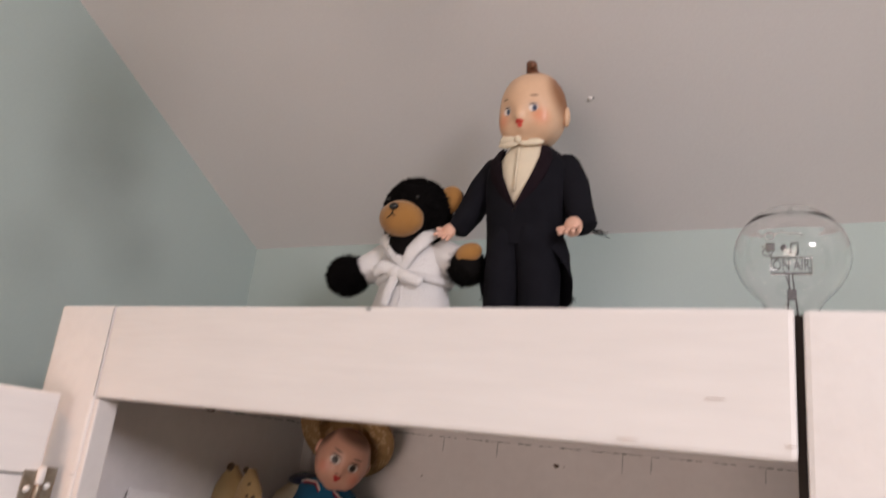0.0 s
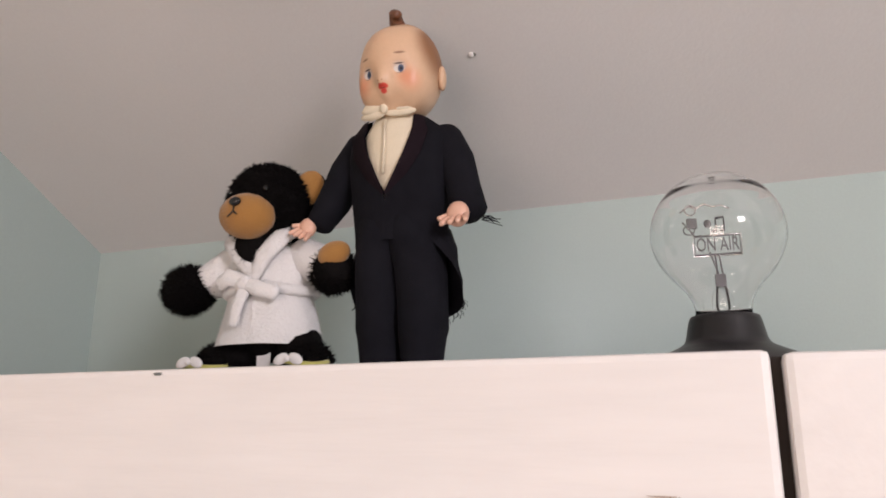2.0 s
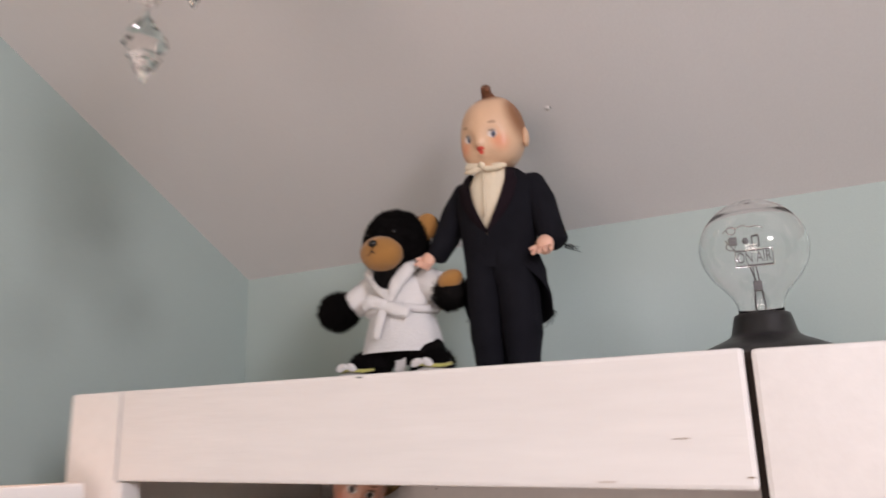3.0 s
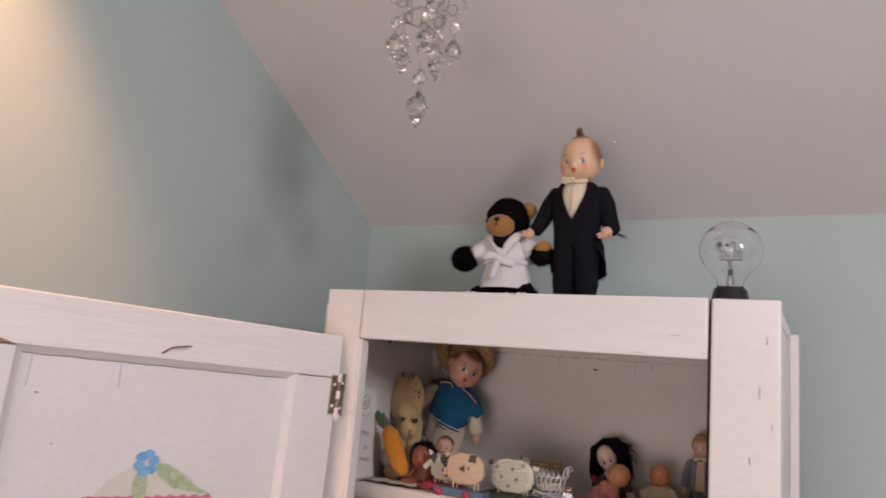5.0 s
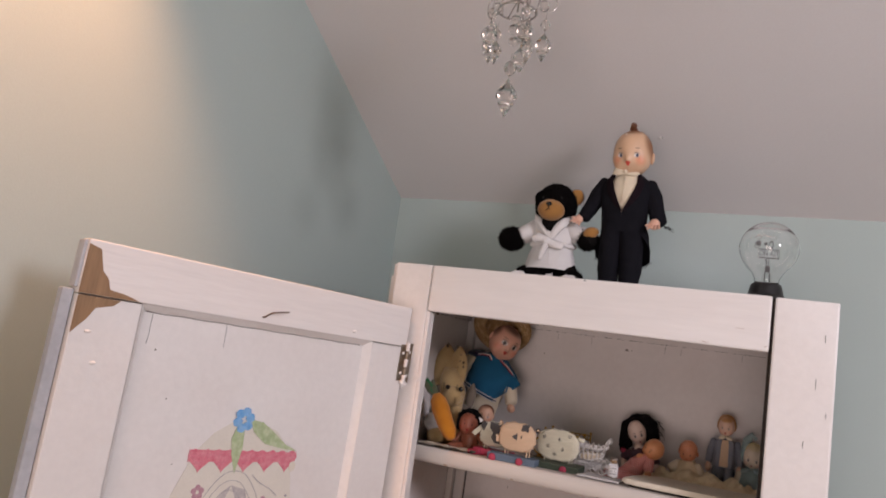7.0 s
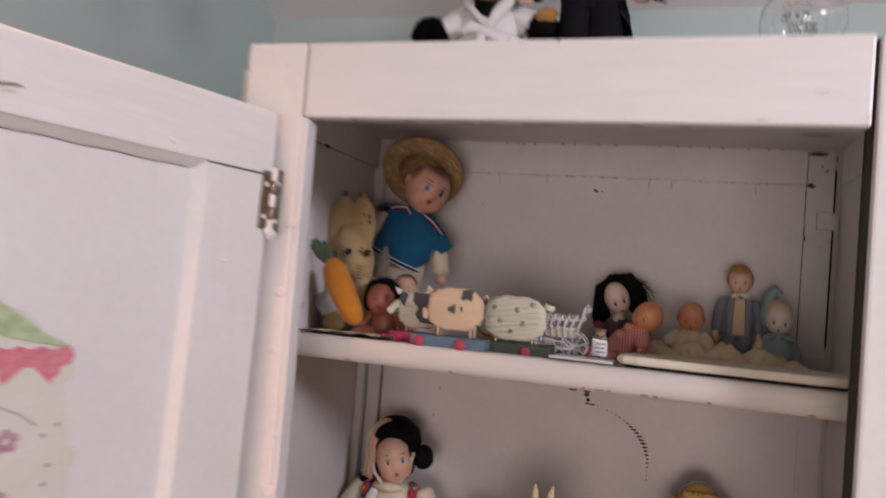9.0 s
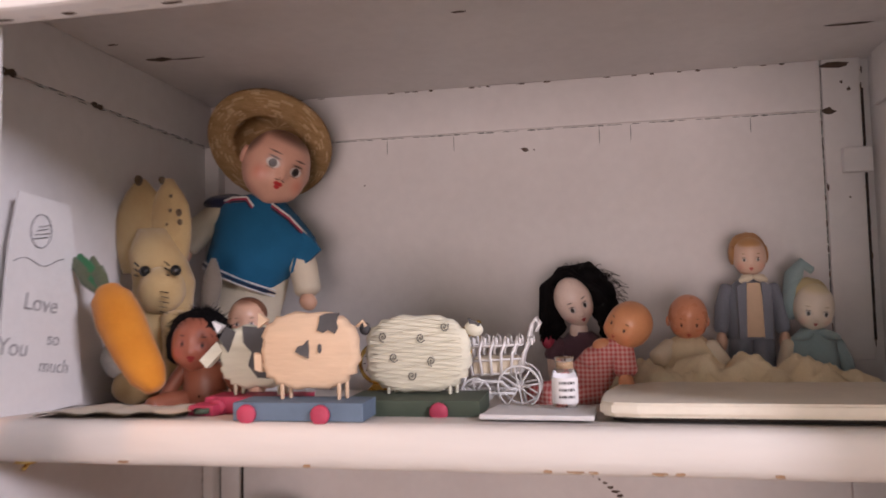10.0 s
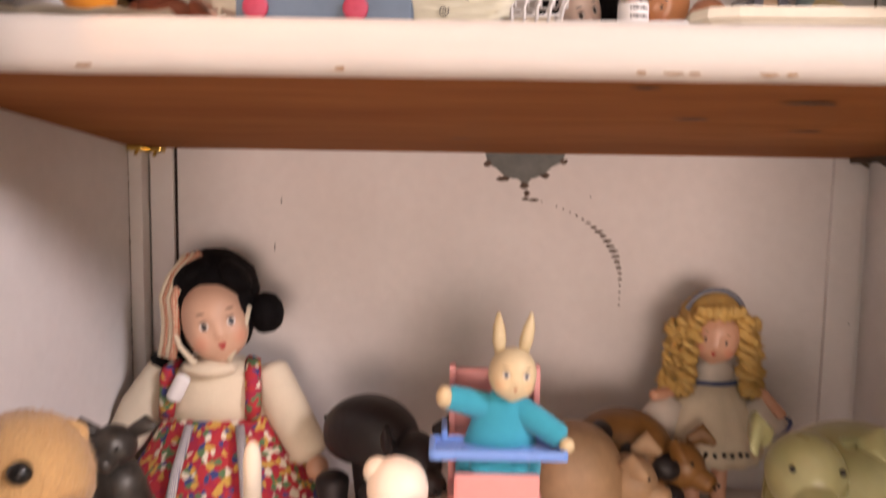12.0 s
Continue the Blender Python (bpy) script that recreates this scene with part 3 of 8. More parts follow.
draw_part("long_leaf", lambda s: flat([(0.0, 0.095), (0.022, 0.092), (0.045, 0.078), (0.068, 0.062), (0.092, 0.052), (0.060, 0.056), (0.030, 0.062), (0.008, 0.078)], -0.0099, LEAF, s))
draw_part("long_leaf", lambda s: flat([(-0.020, 0.088), (-0.008, 0.080), (-0.006, 0.055), (-0.012, 0.020), (-0.022, 0.045), (-0.027, 0.068)], -0.0096, LEAF, s))


def pencil_lines(s):
    def line(pts, r=0.0007):
        s.tube([(UX - a, -0.0103, UZ + b) for a, b in pts], r, PENCIL, 4)
    for cx, cz, w, h in ((-0.012, -0.045, 0.040, 0.056), (-0.014, -0.048, 0.030, 0.046), (-0.010, -0.040, 0.047, 0.064)):
        line([(cx + w * math.cos(t) * (1 + 0.05 * math.sin(5 * t)), cz + h * math.sin(t)) for t in [-0.5 + 4.1 * i / 22 for i in range(23)]], 0.0006)
    for k in range(5):
        line([(0.012 + k * 0.006 + 0.005 * math.sin(i * 0.5 + k), -0.02 - i * 0.011) for i in range(14)], 0.0005)
        line([(-0.034 - k * 0.006 + 0.005 * math.sin(i * 0.45 + k), -0.03 - i * 0.011) for i in range(13)], 0.0005)
    line([(0.02 + i * 0.008, 0.018 - i * 0.005 - 0.002 * math.sin(i)) for i in range(7)], 0.0008)
    for a, b in ((0.075, -0.02), (0.082, -0.045), (-0.07, -0.03), (-0.1, -0.07), (0.08, -0.06), (-0.088, -0.085), (0.086, -0.012)):
        flat(ring(0.0022, 7, (a, b)), -0.0102, PENCIL, s)


draw_part("pencil_sketch", pencil_lines, "grey pencil lines")
SHADING = material("pencil_shading", (0.40, 0.37, 0.38), 0.85, vary=0.3, scale=90, tint=(0.62, 0.58, 0.55))
draw_part("shaded_patch", lambda s: flat([(-0.012, 0.004), (-0.028, -0.006), (-0.034, -0.035), (-0.046, -0.07), (-0.058, -0.105), (-0.05, -0.125), (-0.032, -0.10), (-0.026, -0.06), (-0.024, -0.025)], -0.0106, SHADING, s), "grey shaded patch")
draw_part("shaded_patch", lambda s: flat([(-0.012, 0.004), (0.012, -0.002), (0.024, -0.03), (0.027, -0.06), (0.040, -0.10), (0.030, -0.125), (0.012, -0.10), (0.008, -0.06), (0.004, -0.025)], -0.0106, SHADING, s), "grey shaded patch")
STAMP = material("stamped_mauve_ink", (0.46, 0.20, 0.27), 0.85, vary=0.3, scale=200, tint=(0.6, 0.4, 0.42))
for a, b in ((-0.064, -0.004), (0.046, -0.022), (0.042, -0.068), (-0.078, -0.085), (0.070, -0.105)):
    for k in range(5):
        q = 2 * math.pi * k / 5 + 0.4
        draw_part("stamped_petal", lambda s, a=a, b=b, q=q: flat(ring(0.0042, 8, (a + 0.0062 * math.cos(q), b + 0.0062 * math.sin(q))), -0.0102, STAMP, s))
for a, b, r in ((0.098, -0.04, 0.01), (-0.098, -0.02, 0.012), (0.088, 0.03, 0.008)):
    draw_part("tape", lambda s, a=a, b=b, r=r: flat(ring(r, 6, (a, b), 0.3, 0.8), -0.0101, TAPE, s), "shiny crumpled tape")

# ---- chips, gaps and dabs on the cabinet ----
wear = Shape()
rng = random.Random(11)


def fleck(x, y, z, w, h, mat=CHIP, axis="y", n=9):
    """A small uneven spot of missing paint."""
    pts = [(w * math.cos(2 * math.pi * i / n) * rng.uniform(0.6, 1.2), h * math.sin(2 * math.pi * i / n) * rng.uniform(0.6, 1.2)) for i in range(n)]
    if axis == "y":
        wear.slab([(x + a - CAB.x, z + b - CAB.z) for a, b in pts], y - CAB.y, y - 0.0004 - CAB.y, mat)
    elif axis == "x":
        wear.mesh([(x - CAB.x + 0.0003, y + a - CAB.y, z + b) for a, b in pts], [tuple(range(n))], mat, False)
    else:
        wear.mesh([(x + a - CAB.x, y + b - CAB.y, z - 0.0003) for a, b in pts], [tuple(range(n))], mat, False)


# joint on the left inner side, with flaking
for i in range(46):
    y = 0.43 + i * 0.0078
    fleck(-0.6235 if i % 3 else -0.628, y, 1.681 + rng.uniform(-0.0005, 0.0005), 0.0052, 0.0030 if i in (5, 6, 9, 10, 11, 22, 23) else rng.choice((0.0004, 0.0005, 0.0007)), CHIP_GREY if i not in (5, 6, 9, 10, 11, 22, 23) else CHIP, "x", 9)
# joint along the back rail, the post and the inner ceiling
for i in range(70):
    x = -0.60 + i * 0.0084
    if rng.random() < 0.8:
        fleck(x, BACK - 0.0001, 1.6815, 0.0046, rng.choice((0.0003, 0.0005, 0.0007)), CHIP_GREY, "y", 7)
    if rng.random() < 0.34:
        fleck(x, BACK - 0.0041, 1.7280, rng.uniform(0.002, 0.005), rng.choice((0.0004, 0.0006, 0.0010)), CHIP, "y", 8)
for i in range(34):
    z = 1.46 + i * 0.0078
    fleck(-0.0130, BACK - 0.0001, z, 0.0006, 0.0045, CHIP_GREY if i % 3 else CHIP, "y", 7)
    if i % 2:
        fleck(0.0205 + rng.uniform(-0.001, 0.001), BACK - 0.0061, z, 0.0007, 0.004, CHIP, "y", 7)
for x, z, w, h in ((-0.288, 1.6625, 0.0042, 0.0026), (-0.279, 1.6615, 0.0009, 0.0009), (-0.008, 1.680, 0.006, 0.004), (0.000, 1.723, 0.014, 0.003), (-0.02, 1.725, 0.012, 0.002), (-0.455, 1.634, 0.001, 0.001), (0.010, 1.70, 0.002, 0.002),
                   (0.004, 1.707, 0.0015, 0.0015), (-0.012, 1.61, 0.001, 0.004), (0.006, 1.60, 0.001, 0.001)):
    fleck(x, BACK - 0.0055 if x > -0.0125 else BACK - 0.0001, z, w, h)
for x in (-0.50, -0.43, -0.36, -0.215, -0.185, -0.075):
    fleck(x, BACK - 0.0001, 1.672, 0.0004, 0.009, CHIP_GREY)
# inner ceiling: flaked boards behind the rail
for x, y, w, h in ((-0.590, 0.642, 0.013, 0.0055), (-0.566, 0.645, 0.016, 0.0020), (-0.605, 0.60, 0.006, 0.002), (-0.20, 0.47, 0.04, 0.0025), (-0.05, 0.62, 0.012, 0.002), (-0.45, 0.49, 0.03, 0.003), (-0.32, 0.60, 0.006, 0.002), (-0.02, 0.70, 0.02, 0.003)):
    fleck(x, y, 1.7288, w, h, CHIP, "z", 11)
for i in range(26):
    fleck(-0.54 + i * 0.0198, FRONT + 0.014, OPEN_T + 0.0001, rng.uniform(0.004, 0.011), 0.002, CHIP if rng.random() < 0.4 else INNER, "z", 8)
# scraped patch and brown dabs below the shelf
wear.slab([(-0.319 - CAB.x, 1.412), (-0.241 - CAB.x, 1.412), (-0.244 - CAB.x, 1.398), (-0.247 - CAB.x, 1.390), (-0.256 - CAB.x, 1.386), (-0.262 - CAB.x, 1.379), (-0.274 - CAB.x, 1.375), (-0.279 - CAB.x, 1.369), (-0.286 - CAB.x, 1.375), (-0.297 - CAB.x, 1.376), (-0.305 - CAB.x, 1.384), (-0.313 - CAB.x, 1.388), (-0.316 - CAB.x, 1.398)], BACK - CAB.y, BACK - 0.0006 - CAB.y, CHIP_GREY)
for x, z, w in ((-0.245, 1.391, 0.004), (-0.262, 1.378, 0.005), (-0.299, 1.375, 0.006), (-0.314, 1.388, 0.004), (-0.280, 1.369, 0.005), (-0.278, 1.362, 0.003)):
    fleck(x, BACK - 0.0007, z, w, 0.0028, CHIP)
for i in range(25):
    t = i / 24
    a = -0.30 + t * 1.75
    x = -0.279 + 0.088 * math.sin(min(t * 1.18, 1) * math.pi / 2) ** 0.95
    z = 1.357 - 0.095 * t ** 1.55
    r = 0.0009 + 0.0033 * max(0.0, math.sin(math.pi * min(max((t - 0.25) / 0.68, 0), 1))) + (0.003 if i < 2 else 0)
    if i != 3:
        fleck(x, BACK - 0.0002, z, r * rng.uniform(0.7, 1.2), 0.0008 + r * 0.22, CHIP)
for x, z in ((-0.499, 1.352), (-0.505, 1.31), (0.016, 1.249), (-0.22, 1.36), (-0.50, 1.24)):
    fleck(x, BACK - 0.0055 if x > 0 else BACK - 0.0001, z, 0.0006, 0.004 if x < -0.4 else 0.001, CHIP_GREY)
# hairlines along the left corner post below the shelf
for i in range(30):
    fleck(-0.6279, BACK - 0.0215, 1.395 - i * 0.010, 0.0008, 0.0055, CHIP, "x", 6)
    fleck(-0.6157, BACK - 0.0061, 1.39 - i * 0.010, 0.0003, 0.006, CHIP_GREY, "y", 6)
# front: flaking of the stiles and the rail
for x, z, w, h in ((-0.297, 1.7488, 0.0028, 0.0009), (0.030, 1.70, 0.0004, 0.006), (0.022, 1.64, 0.0004, 0.009), (0.036, 1.60, 0.0004, 0.005), (-0.075, 1.702, 0.006, 0.0002), (-0.040, 1.681, 0.003, 0.0003), (0.012, 1.56, 0.0004, 0.006), (-0.12, 1.678, 0.006, 0.0002)):
    fleck(x, FRONT - 0.0001, z, w, h, CHIP_GREY if w < 0.003 else BARE)
for i in range(9):
    z = 1.12 + i * 0.062 + rng.uniform(-0.02, 0.02)
    wear.ball((-0.560 + rng.uniform(-0.012, 0.010) - CAB.x, FRONT - 0.0002 - CAB.y, z), (rng.uniform(0.004, 0.009), 0.0006, rng.uniform(0.002, 0.007)), PAINT, seg=12, rings=6, rough=0.0022, freq=170)
wear.tube([(-0.5530 - CAB.x, FRONT - 0.0001 - CAB.y, OPEN_T + i * 0.0075 + 0.001) for i in range(11)], 0.0003, CHIP_GREY, 4)
for i in range(9):
    x = (-0.26, -0.245, -0.235, -0.2, -0.19, -0.05, -0.4, -0.52, -0.14)[i]
    fleck(x, SHELF_FRONT + 0.0025, SHELF_Z - 0.024, 0.005 if i % 2 else 0.003, 0.0012, BARE)
tagged(wear.object("paint_wear", cabinet, "brown chips, cracks and flakes in the white paint"), kind="stuff")
for x, y, r in ((-0.252, 0.512, 0.004), (-0.20, 0.60, 0.006), (-0.155, 0.545, 0.008), (-0.34, 0.70, 0.004), (-0.11, 0.64, 0.006)):
    knot = Shape()
    zz = SHELF_Z - 0.027 - 0.0215 * (y - SHELF_FRONT - 0.009) / (BACK - SHELF_FRONT - 0.0155) - 0.0004
    knot.mesh([(x + r * 1.8 * math.cos(2 * math.pi * i / 12) * (1 + 0.25 * math.sin(i * 2.3)) - CAB.x, y + r * math.sin(2 * math.pi * i / 12) - CAB.y, zz) for i in range(12)], [tuple(range(12))], CHIP, False)
    knot.object("wood_knot", cabinet)
for x, y in ((-0.618, 0.53), (-0.618, 0.775), (-0.606, 0.785), (0.012, 0.785), (0.022, 0.775)):
    s = Shape()
    z = SHELF_Z - 0.0275 - 0.0215 * (y - SHELF_FRONT) / (BACK - SHELF_FRONT)
    s.box((x - 0.007 - CAB.x, y - 0.006 - CAB.y, z - 0.005), (x + 0.007 - CAB.x, y + 0.006 - CAB.y, z), BRASS if x < 0 else IRON, 0.001, 0.0008)
    s.tube([(x - CAB.x, y - CAB.y, z - 0.004), (x + 0.002 - CAB.x, y - 0.008 - CAB.y, z - 0.008)], 0.0016, BRASS if x < 0 else IRON, 7)
    s.object("shelf_pin", cabinet, "tarnished shelf pin")


# ---- materials of the toys ----
def cloth(name, colour, vary=0.15, tint=None, sheen=0.3, bump=0.45, fine=900, scale=45):
    return material(name, colour, 0.92, vary=vary, scale=scale, fine=fine, bump=bump, tint=tint, sheen=sheen, spec=0.15)


def painted_skin(name, colour, spots=(), rough=0.38, vary=0.05):
    """A painted doll's surface; spots are airbrushed patches (place, radius, colour, strength)."""
    m = material(name, colour, rough, vary=vary, scale=60, fine=300, bump=0.04)
    tree = m.node_tree
    link, make = tree.links.new, tree.nodes.new
    shader = tree.nodes["Principled BSDF"]
    shader.inputs["Subsurface Weight"].default_value = 0.0
    last = shader.inputs["Base Color"].links[0].from_socket
    place = make("ShaderNodeTexCoord")
    for centre, radius, shade, strength in spots:
        far = make("ShaderNodeVectorMath")
        far.operation = "DISTANCE"
        far.inputs[1].default_value = centre
        link(place.outputs["Object"], far.inputs[0])
        fade = make("ShaderNodeMapRange")
        fade.interpolation_type = "SMOOTHSTEP"
        fade.inputs["From Min"].default_value, fade.inputs["From Max"].default_value = radius * 0.25, radius
        fade.inputs["To Min"].default_value, fade.inputs["To Max"].default_value = strength, 0
        link(far.outputs["Value"], fade.inputs["Value"])
        mix = make("ShaderNodeMix")
        mix.data_type = "RGBA"
        link(fade.outputs[0], mix.inputs["Factor"])
        link(last, mix.inputs["A"])
        mix.inputs["B"].default_value = (*shade, 1)
        last = mix.outputs["Result"]
    link(last, shader.inputs["Base Color"])
    return m


BLACK_WOOL = cloth("black_wool_suit", (0.008, 0.008, 0.012), 0.3, sheen=0.0)
LAPEL = cloth("dark_plum_lapel", (0.014, 0.007, 0.011), 0.3, sheen=0.0)
MUSLIN = cloth("yellowed_muslin", (0.82, 0.70, 0.49), 0.12, tint=(0.72, 0.57, 0.36), sheen=0.1)
CREAM = cloth("cream_cotton", (0.78, 0.68, 0.52), 0.1, sheen=0.1)
WHITE_TERRY = cloth("white_terry_cloth", (0.78, 0.77, 0.76), 0.08, fine=420, bump=0.9, sheen=0.5)
BLACK_FUR = material("black_plush", (0.006, 0.005, 0.005), 0.95, vary=0.3, fine=700, bump=0.8, spec=0.1)
TAN_SUEDE = cloth("tan_suede", (0.40, 0.19, 0.055), 0.15)
EYE_BROWN = material("dark_iris_paint", (0.05, 0.03, 0.025), 0.25, vary=0.2, bump=0)
BLACK_GLOSS = material("black_gloss", (0.010, 0.010, 0.010), 0.18, vary=0.1, bump=0)
LAMP_BLACK = material("black_lamp_base", (0.014, 0.013, 0.014), 0.38, vary=0.3, scale=30, bump=0.08)
BLACK_HAIR = material("black_mohair", (0.005, 0.004, 0.005), 0.7, spec=0.12, vary=0.4, scale=120, fine=900, grain=(1, 1, 0.15), bump=0.8)
BROWN_PAINT = material("brown_hair_paint", (0.20, 0.075, 0.035), 0.4, vary=0.25, scale=90)
BLOND = material("golden_mohair", (0.78, 0.47, 0.12), 0.6, vary=0.35, scale=150, fine=900, bump=0.8, tint=(0.75, 0.52, 0.2))
STRAW = material("woven_straw", (0.50, 0.31, 0.14), 0.75, vary=0.3, scale=90, fine=500, grain=(1, 1, 3), bump=0.8, tint=(0.36, 0.21, 0.08))
STRAW_LIGHT = material("pale_woven_straw", (0.66, 0.45, 0.25), 0.7, vary=0.25, scale=160, fine=500, bump=0.6)
PLUSH = cloth("worn_yellowed_plush", (0.62, 0.45, 0.23), 0.2, tint=(0.46, 0.29, 0.12), scale=22, bump=0.8)
GREY_PLUSH = cloth("grey_brown_plush", (0.22, 0.185, 0.15), 0.2, bump=0.8)
ORANGE = cloth("orange_felt", (0.72, 0.27, 0.03), 0.18, tint=(0.60, 0.20, 0.02))
GREEN = cloth("green_felt", (0.03, 0.19, 0.075), 0.25)
OLIVE = cloth("faded_green_felt", (0.13, 0.15, 0.085), 0.25)
BLUE_FELT = cloth("teal_blue_felt", (0.008, 0.13, 0.26), 0.15, sheen=0.1)
NAVY = cloth("navy_cloth", (0.02, 0.025, 0.06), 0.2)
GREY_BLUE = cloth("grey_blue_suit_cloth", (0.23, 0.25, 0.30), 0.18)
PALE_BLUE = cloth("pale_sea_blue_cloth", (0.30, 0.42, 0.43), 0.15)
PURPLE = cloth("faded_plum_dress", (0.16, 0.085, 0.11), 0.2)
TURQUOISE = cloth("turquoise_felt", (0.010, 0.36, 0.50), 0.12)
PLAID = woven("pink_gingham", (0.72, 0.42, 0.38), (0.60, 0.10, 0.10), 95)
PRINT = woven("red_folk_print", (0.50, 0.035, 0.045), (0.40, 0.025, 0.06), 210, (0.05, 0.06, 0.2))
STRIPES = woven("striped_scarf", (0.68, 0.55, 0.38), (0.55, 0.10, 0.06), 160)
BROWN_SKIN = painted_skin("brown_composition", (0.30, 0.10, 0.055))
ROSY = painted_skin("rosy_composition", (0.70, 0.40, 0.27))
PEACH = painted_skin("orange_celluloid", (0.68, 0.29, 0.145), rough=0.3)
HAND_PINK = painted_skin("pink_composition", (0.72, 0.42, 0.31))
WOOD_PALE = material("peach_painted_wood", (0.72, 0.50, 0.33), 0.7, vary=0.12, scale=60, fine=300, grain=(0.2, 1, 1), bump=0.35)
WOOD_CREAM = material("cream_carved_wood", (0.74, 0.70, 0.55), 0.75, vary=0.14, scale=50, fine=160, grain=(0.25, 1, 1.6), bump=0.9)
WOOD_SPOT = material("charcoal_painted_spot", (0.085, 0.08, 0.08), 0.7, vary=0.2)
PLANK_BLUE = material("slate_blue_painted_wood", (0.12, 0.18, 0.25), 0.65, vary=0.2, scale=40)
PLANK_GREEN = material("dark_green_painted_wood", (0.06, 0.085, 0.055), 0.65, vary=0.2, scale=40)
WHEEL_PINK = material("raspberry_painted_wood", (0.52, 0.05, 0.10), 0.55, vary=0.2)
WHITE_WIRE = material("white_coated_wire", (0.80, 0.78, 0.76), 0.35, vary=0.05, bump=0)
PAPER_WHITE = material("white_card", (0.78, 0.76, 0.75), 0.7, vary=0.05, scale=30)
PAPER_CREAM = material("cream_paper_pad", (0.74, 0.67, 0.55), 0.75, vary=0.08, scale=30)
PINK_PLASTIC = material("pink_plastic", (0.80, 0.32, 0.30), 0.35, vary=0.05, bump=0)
BLUE_PLASTIC = material("lilac_blue_plastic", (0.15, 0.32, 0.74), 0.3, vary=0.05, bump=0)
PIG_BLACK = material("black_resin", (0.020, 0.016, 0.017), 0.5, vary=0.3, scale=50, bump=0.3)
PIG_TAN = material("tan_resin", (0.47, 0.30, 0.17), 0.55, vary=0.2, scale=50)
PIG_BROWN = material("brown_resin", (0.28, 0.13, 0.035), 0.45, vary=0.3, scale=40)
PIG_GREEN = material("pale_green_ceramic", (0.27, 0.27, 0.12), 0.3, vary=0.12, scale=30, bump=0.05, tint=(0.34, 0.33, 0.17))
BRONZE = material("dark_pewter", (0.10, 0.09, 0.078), 0.42, 0.5, vary=0.5, scale=60, bump=0.3)
TEDDY = material("golden_brown_mohair", (0.80, 0.46, 0.19), 0.9, vary=0.3, fine=600, bump=0.9, sheen=0.3)
GLASS = clear("thin_clear_glass")
CRYSTAL = clear("cut_crystal", (1, 0.97, 0.95), 0.0, 1.52)
WIRE_DARK = material("dark_filament_metal", (0.10, 0.10, 0.10), 0.45, 0.6, vary=0.2, bump=0)


def face_paint(name, colour, c, r, angles, marks, rough=0.35):
    """Painted doll's skin. Each mark is an ellipse on the head: across, up, half sizes (in radii), tilt, colour, strength, hardness[, depth]."""
    m = material(name, colour, rough, vary=0.06, scale=70, fine=320, bump=0.05)
    tree = m.node_tree
    link, make = tree.links.new, tree.nodes.new
    shader = tree.nodes["Principled BSDF"]
    last = shader.inputs["Base Color"].links[0].from_socket
    place, shift, turn, size = make("ShaderNodeTexCoord"), make("ShaderNodeVectorMath"), make("ShaderNodeVectorRotate"), make("ShaderNodeVectorMath")
    shift.operation, size.operation = "SUBTRACT", "DIVIDE"
    shift.inputs[1].default_value, size.inputs[1].default_value = c, r
    turn.rotation_type, turn.invert = "EULER_XYZ", True
    turn.inputs["Rotation"].default_value = [radians(a) for a in angles]
    link(place.outputs["Object"], shift.inputs[0])
    link(shift.outputs[0], turn.inputs["Vector"])
    link(turn.outputs[0], size.inputs[0])
    coat = make("ShaderNodeVertexColor")
    coat.layer_name = "paint"
    cover = make("ShaderNodeMix")
    cover.data_type = "RGBA"
    link(coat.outputs["Alpha"], cover.inputs["Factor"])
    link(last, cover.inputs["A"])
    link(coat.outputs["Color"], cover.inputs["B"])
    last = cover.outputs["Result"]
    for mark in marks:
        a, b, ra, rb, tilt, shade, strength, hard = mark[:8]
        deep = mark[8] if len(mark) > 8 else -math.sqrt(max(0.02, 1 - a * a - b * b))
        off, far = make("ShaderNodeVectorMath"), make("ShaderNodeVectorMath")
        off.operation, far.operation = "SUBTRACT", "LENGTH"
        off.inputs[1].default_value = (a, deep, b)
        link(size.outputs[0], off.inputs[0])
        here = off.outputs[0]
        if tilt:
            spin = make("ShaderNodeVectorRotate")
            spin.rotation_type = "Y_AXIS"
            spin.inputs["Angle"].default_value = radians(-tilt)
            link(here, spin.inputs["Vector"])
            here = spin.outputs[0]
        unit = make("ShaderNodeVectorMath")
        unit.operation = "MULTIPLY"
        unit.inputs[1].default_value = (1 / ra, 1 / max(ra, rb, 0.6), 1 / rb)
        link(here, unit.inputs[0])
        link(unit.outputs[0], far.inputs[0])
        fade = make("ShaderNodeMapRange")
        fade.interpolation_type = "SMOOTHSTEP"
        fade.inputs["From Min"].default_value, fade.inputs["From Max"].default_value = hard, 1.0
        fade.inputs["To Min"].default_value, fade.inputs["To Max"].default_value = strength, 0
        link(far.outputs["Value"], fade.inputs["Value"])
        mix = make("ShaderNodeMix")
        mix.data_type = "RGBA"
        link(fade.outputs[0], mix.inputs["Factor"])
        link(last, mix.inputs["A"])
        mix.inputs["B"].default_value = (*shade, 1)
        last = mix.outputs["Result"]
    link(last, shader.inputs["Base Color"])
    return m


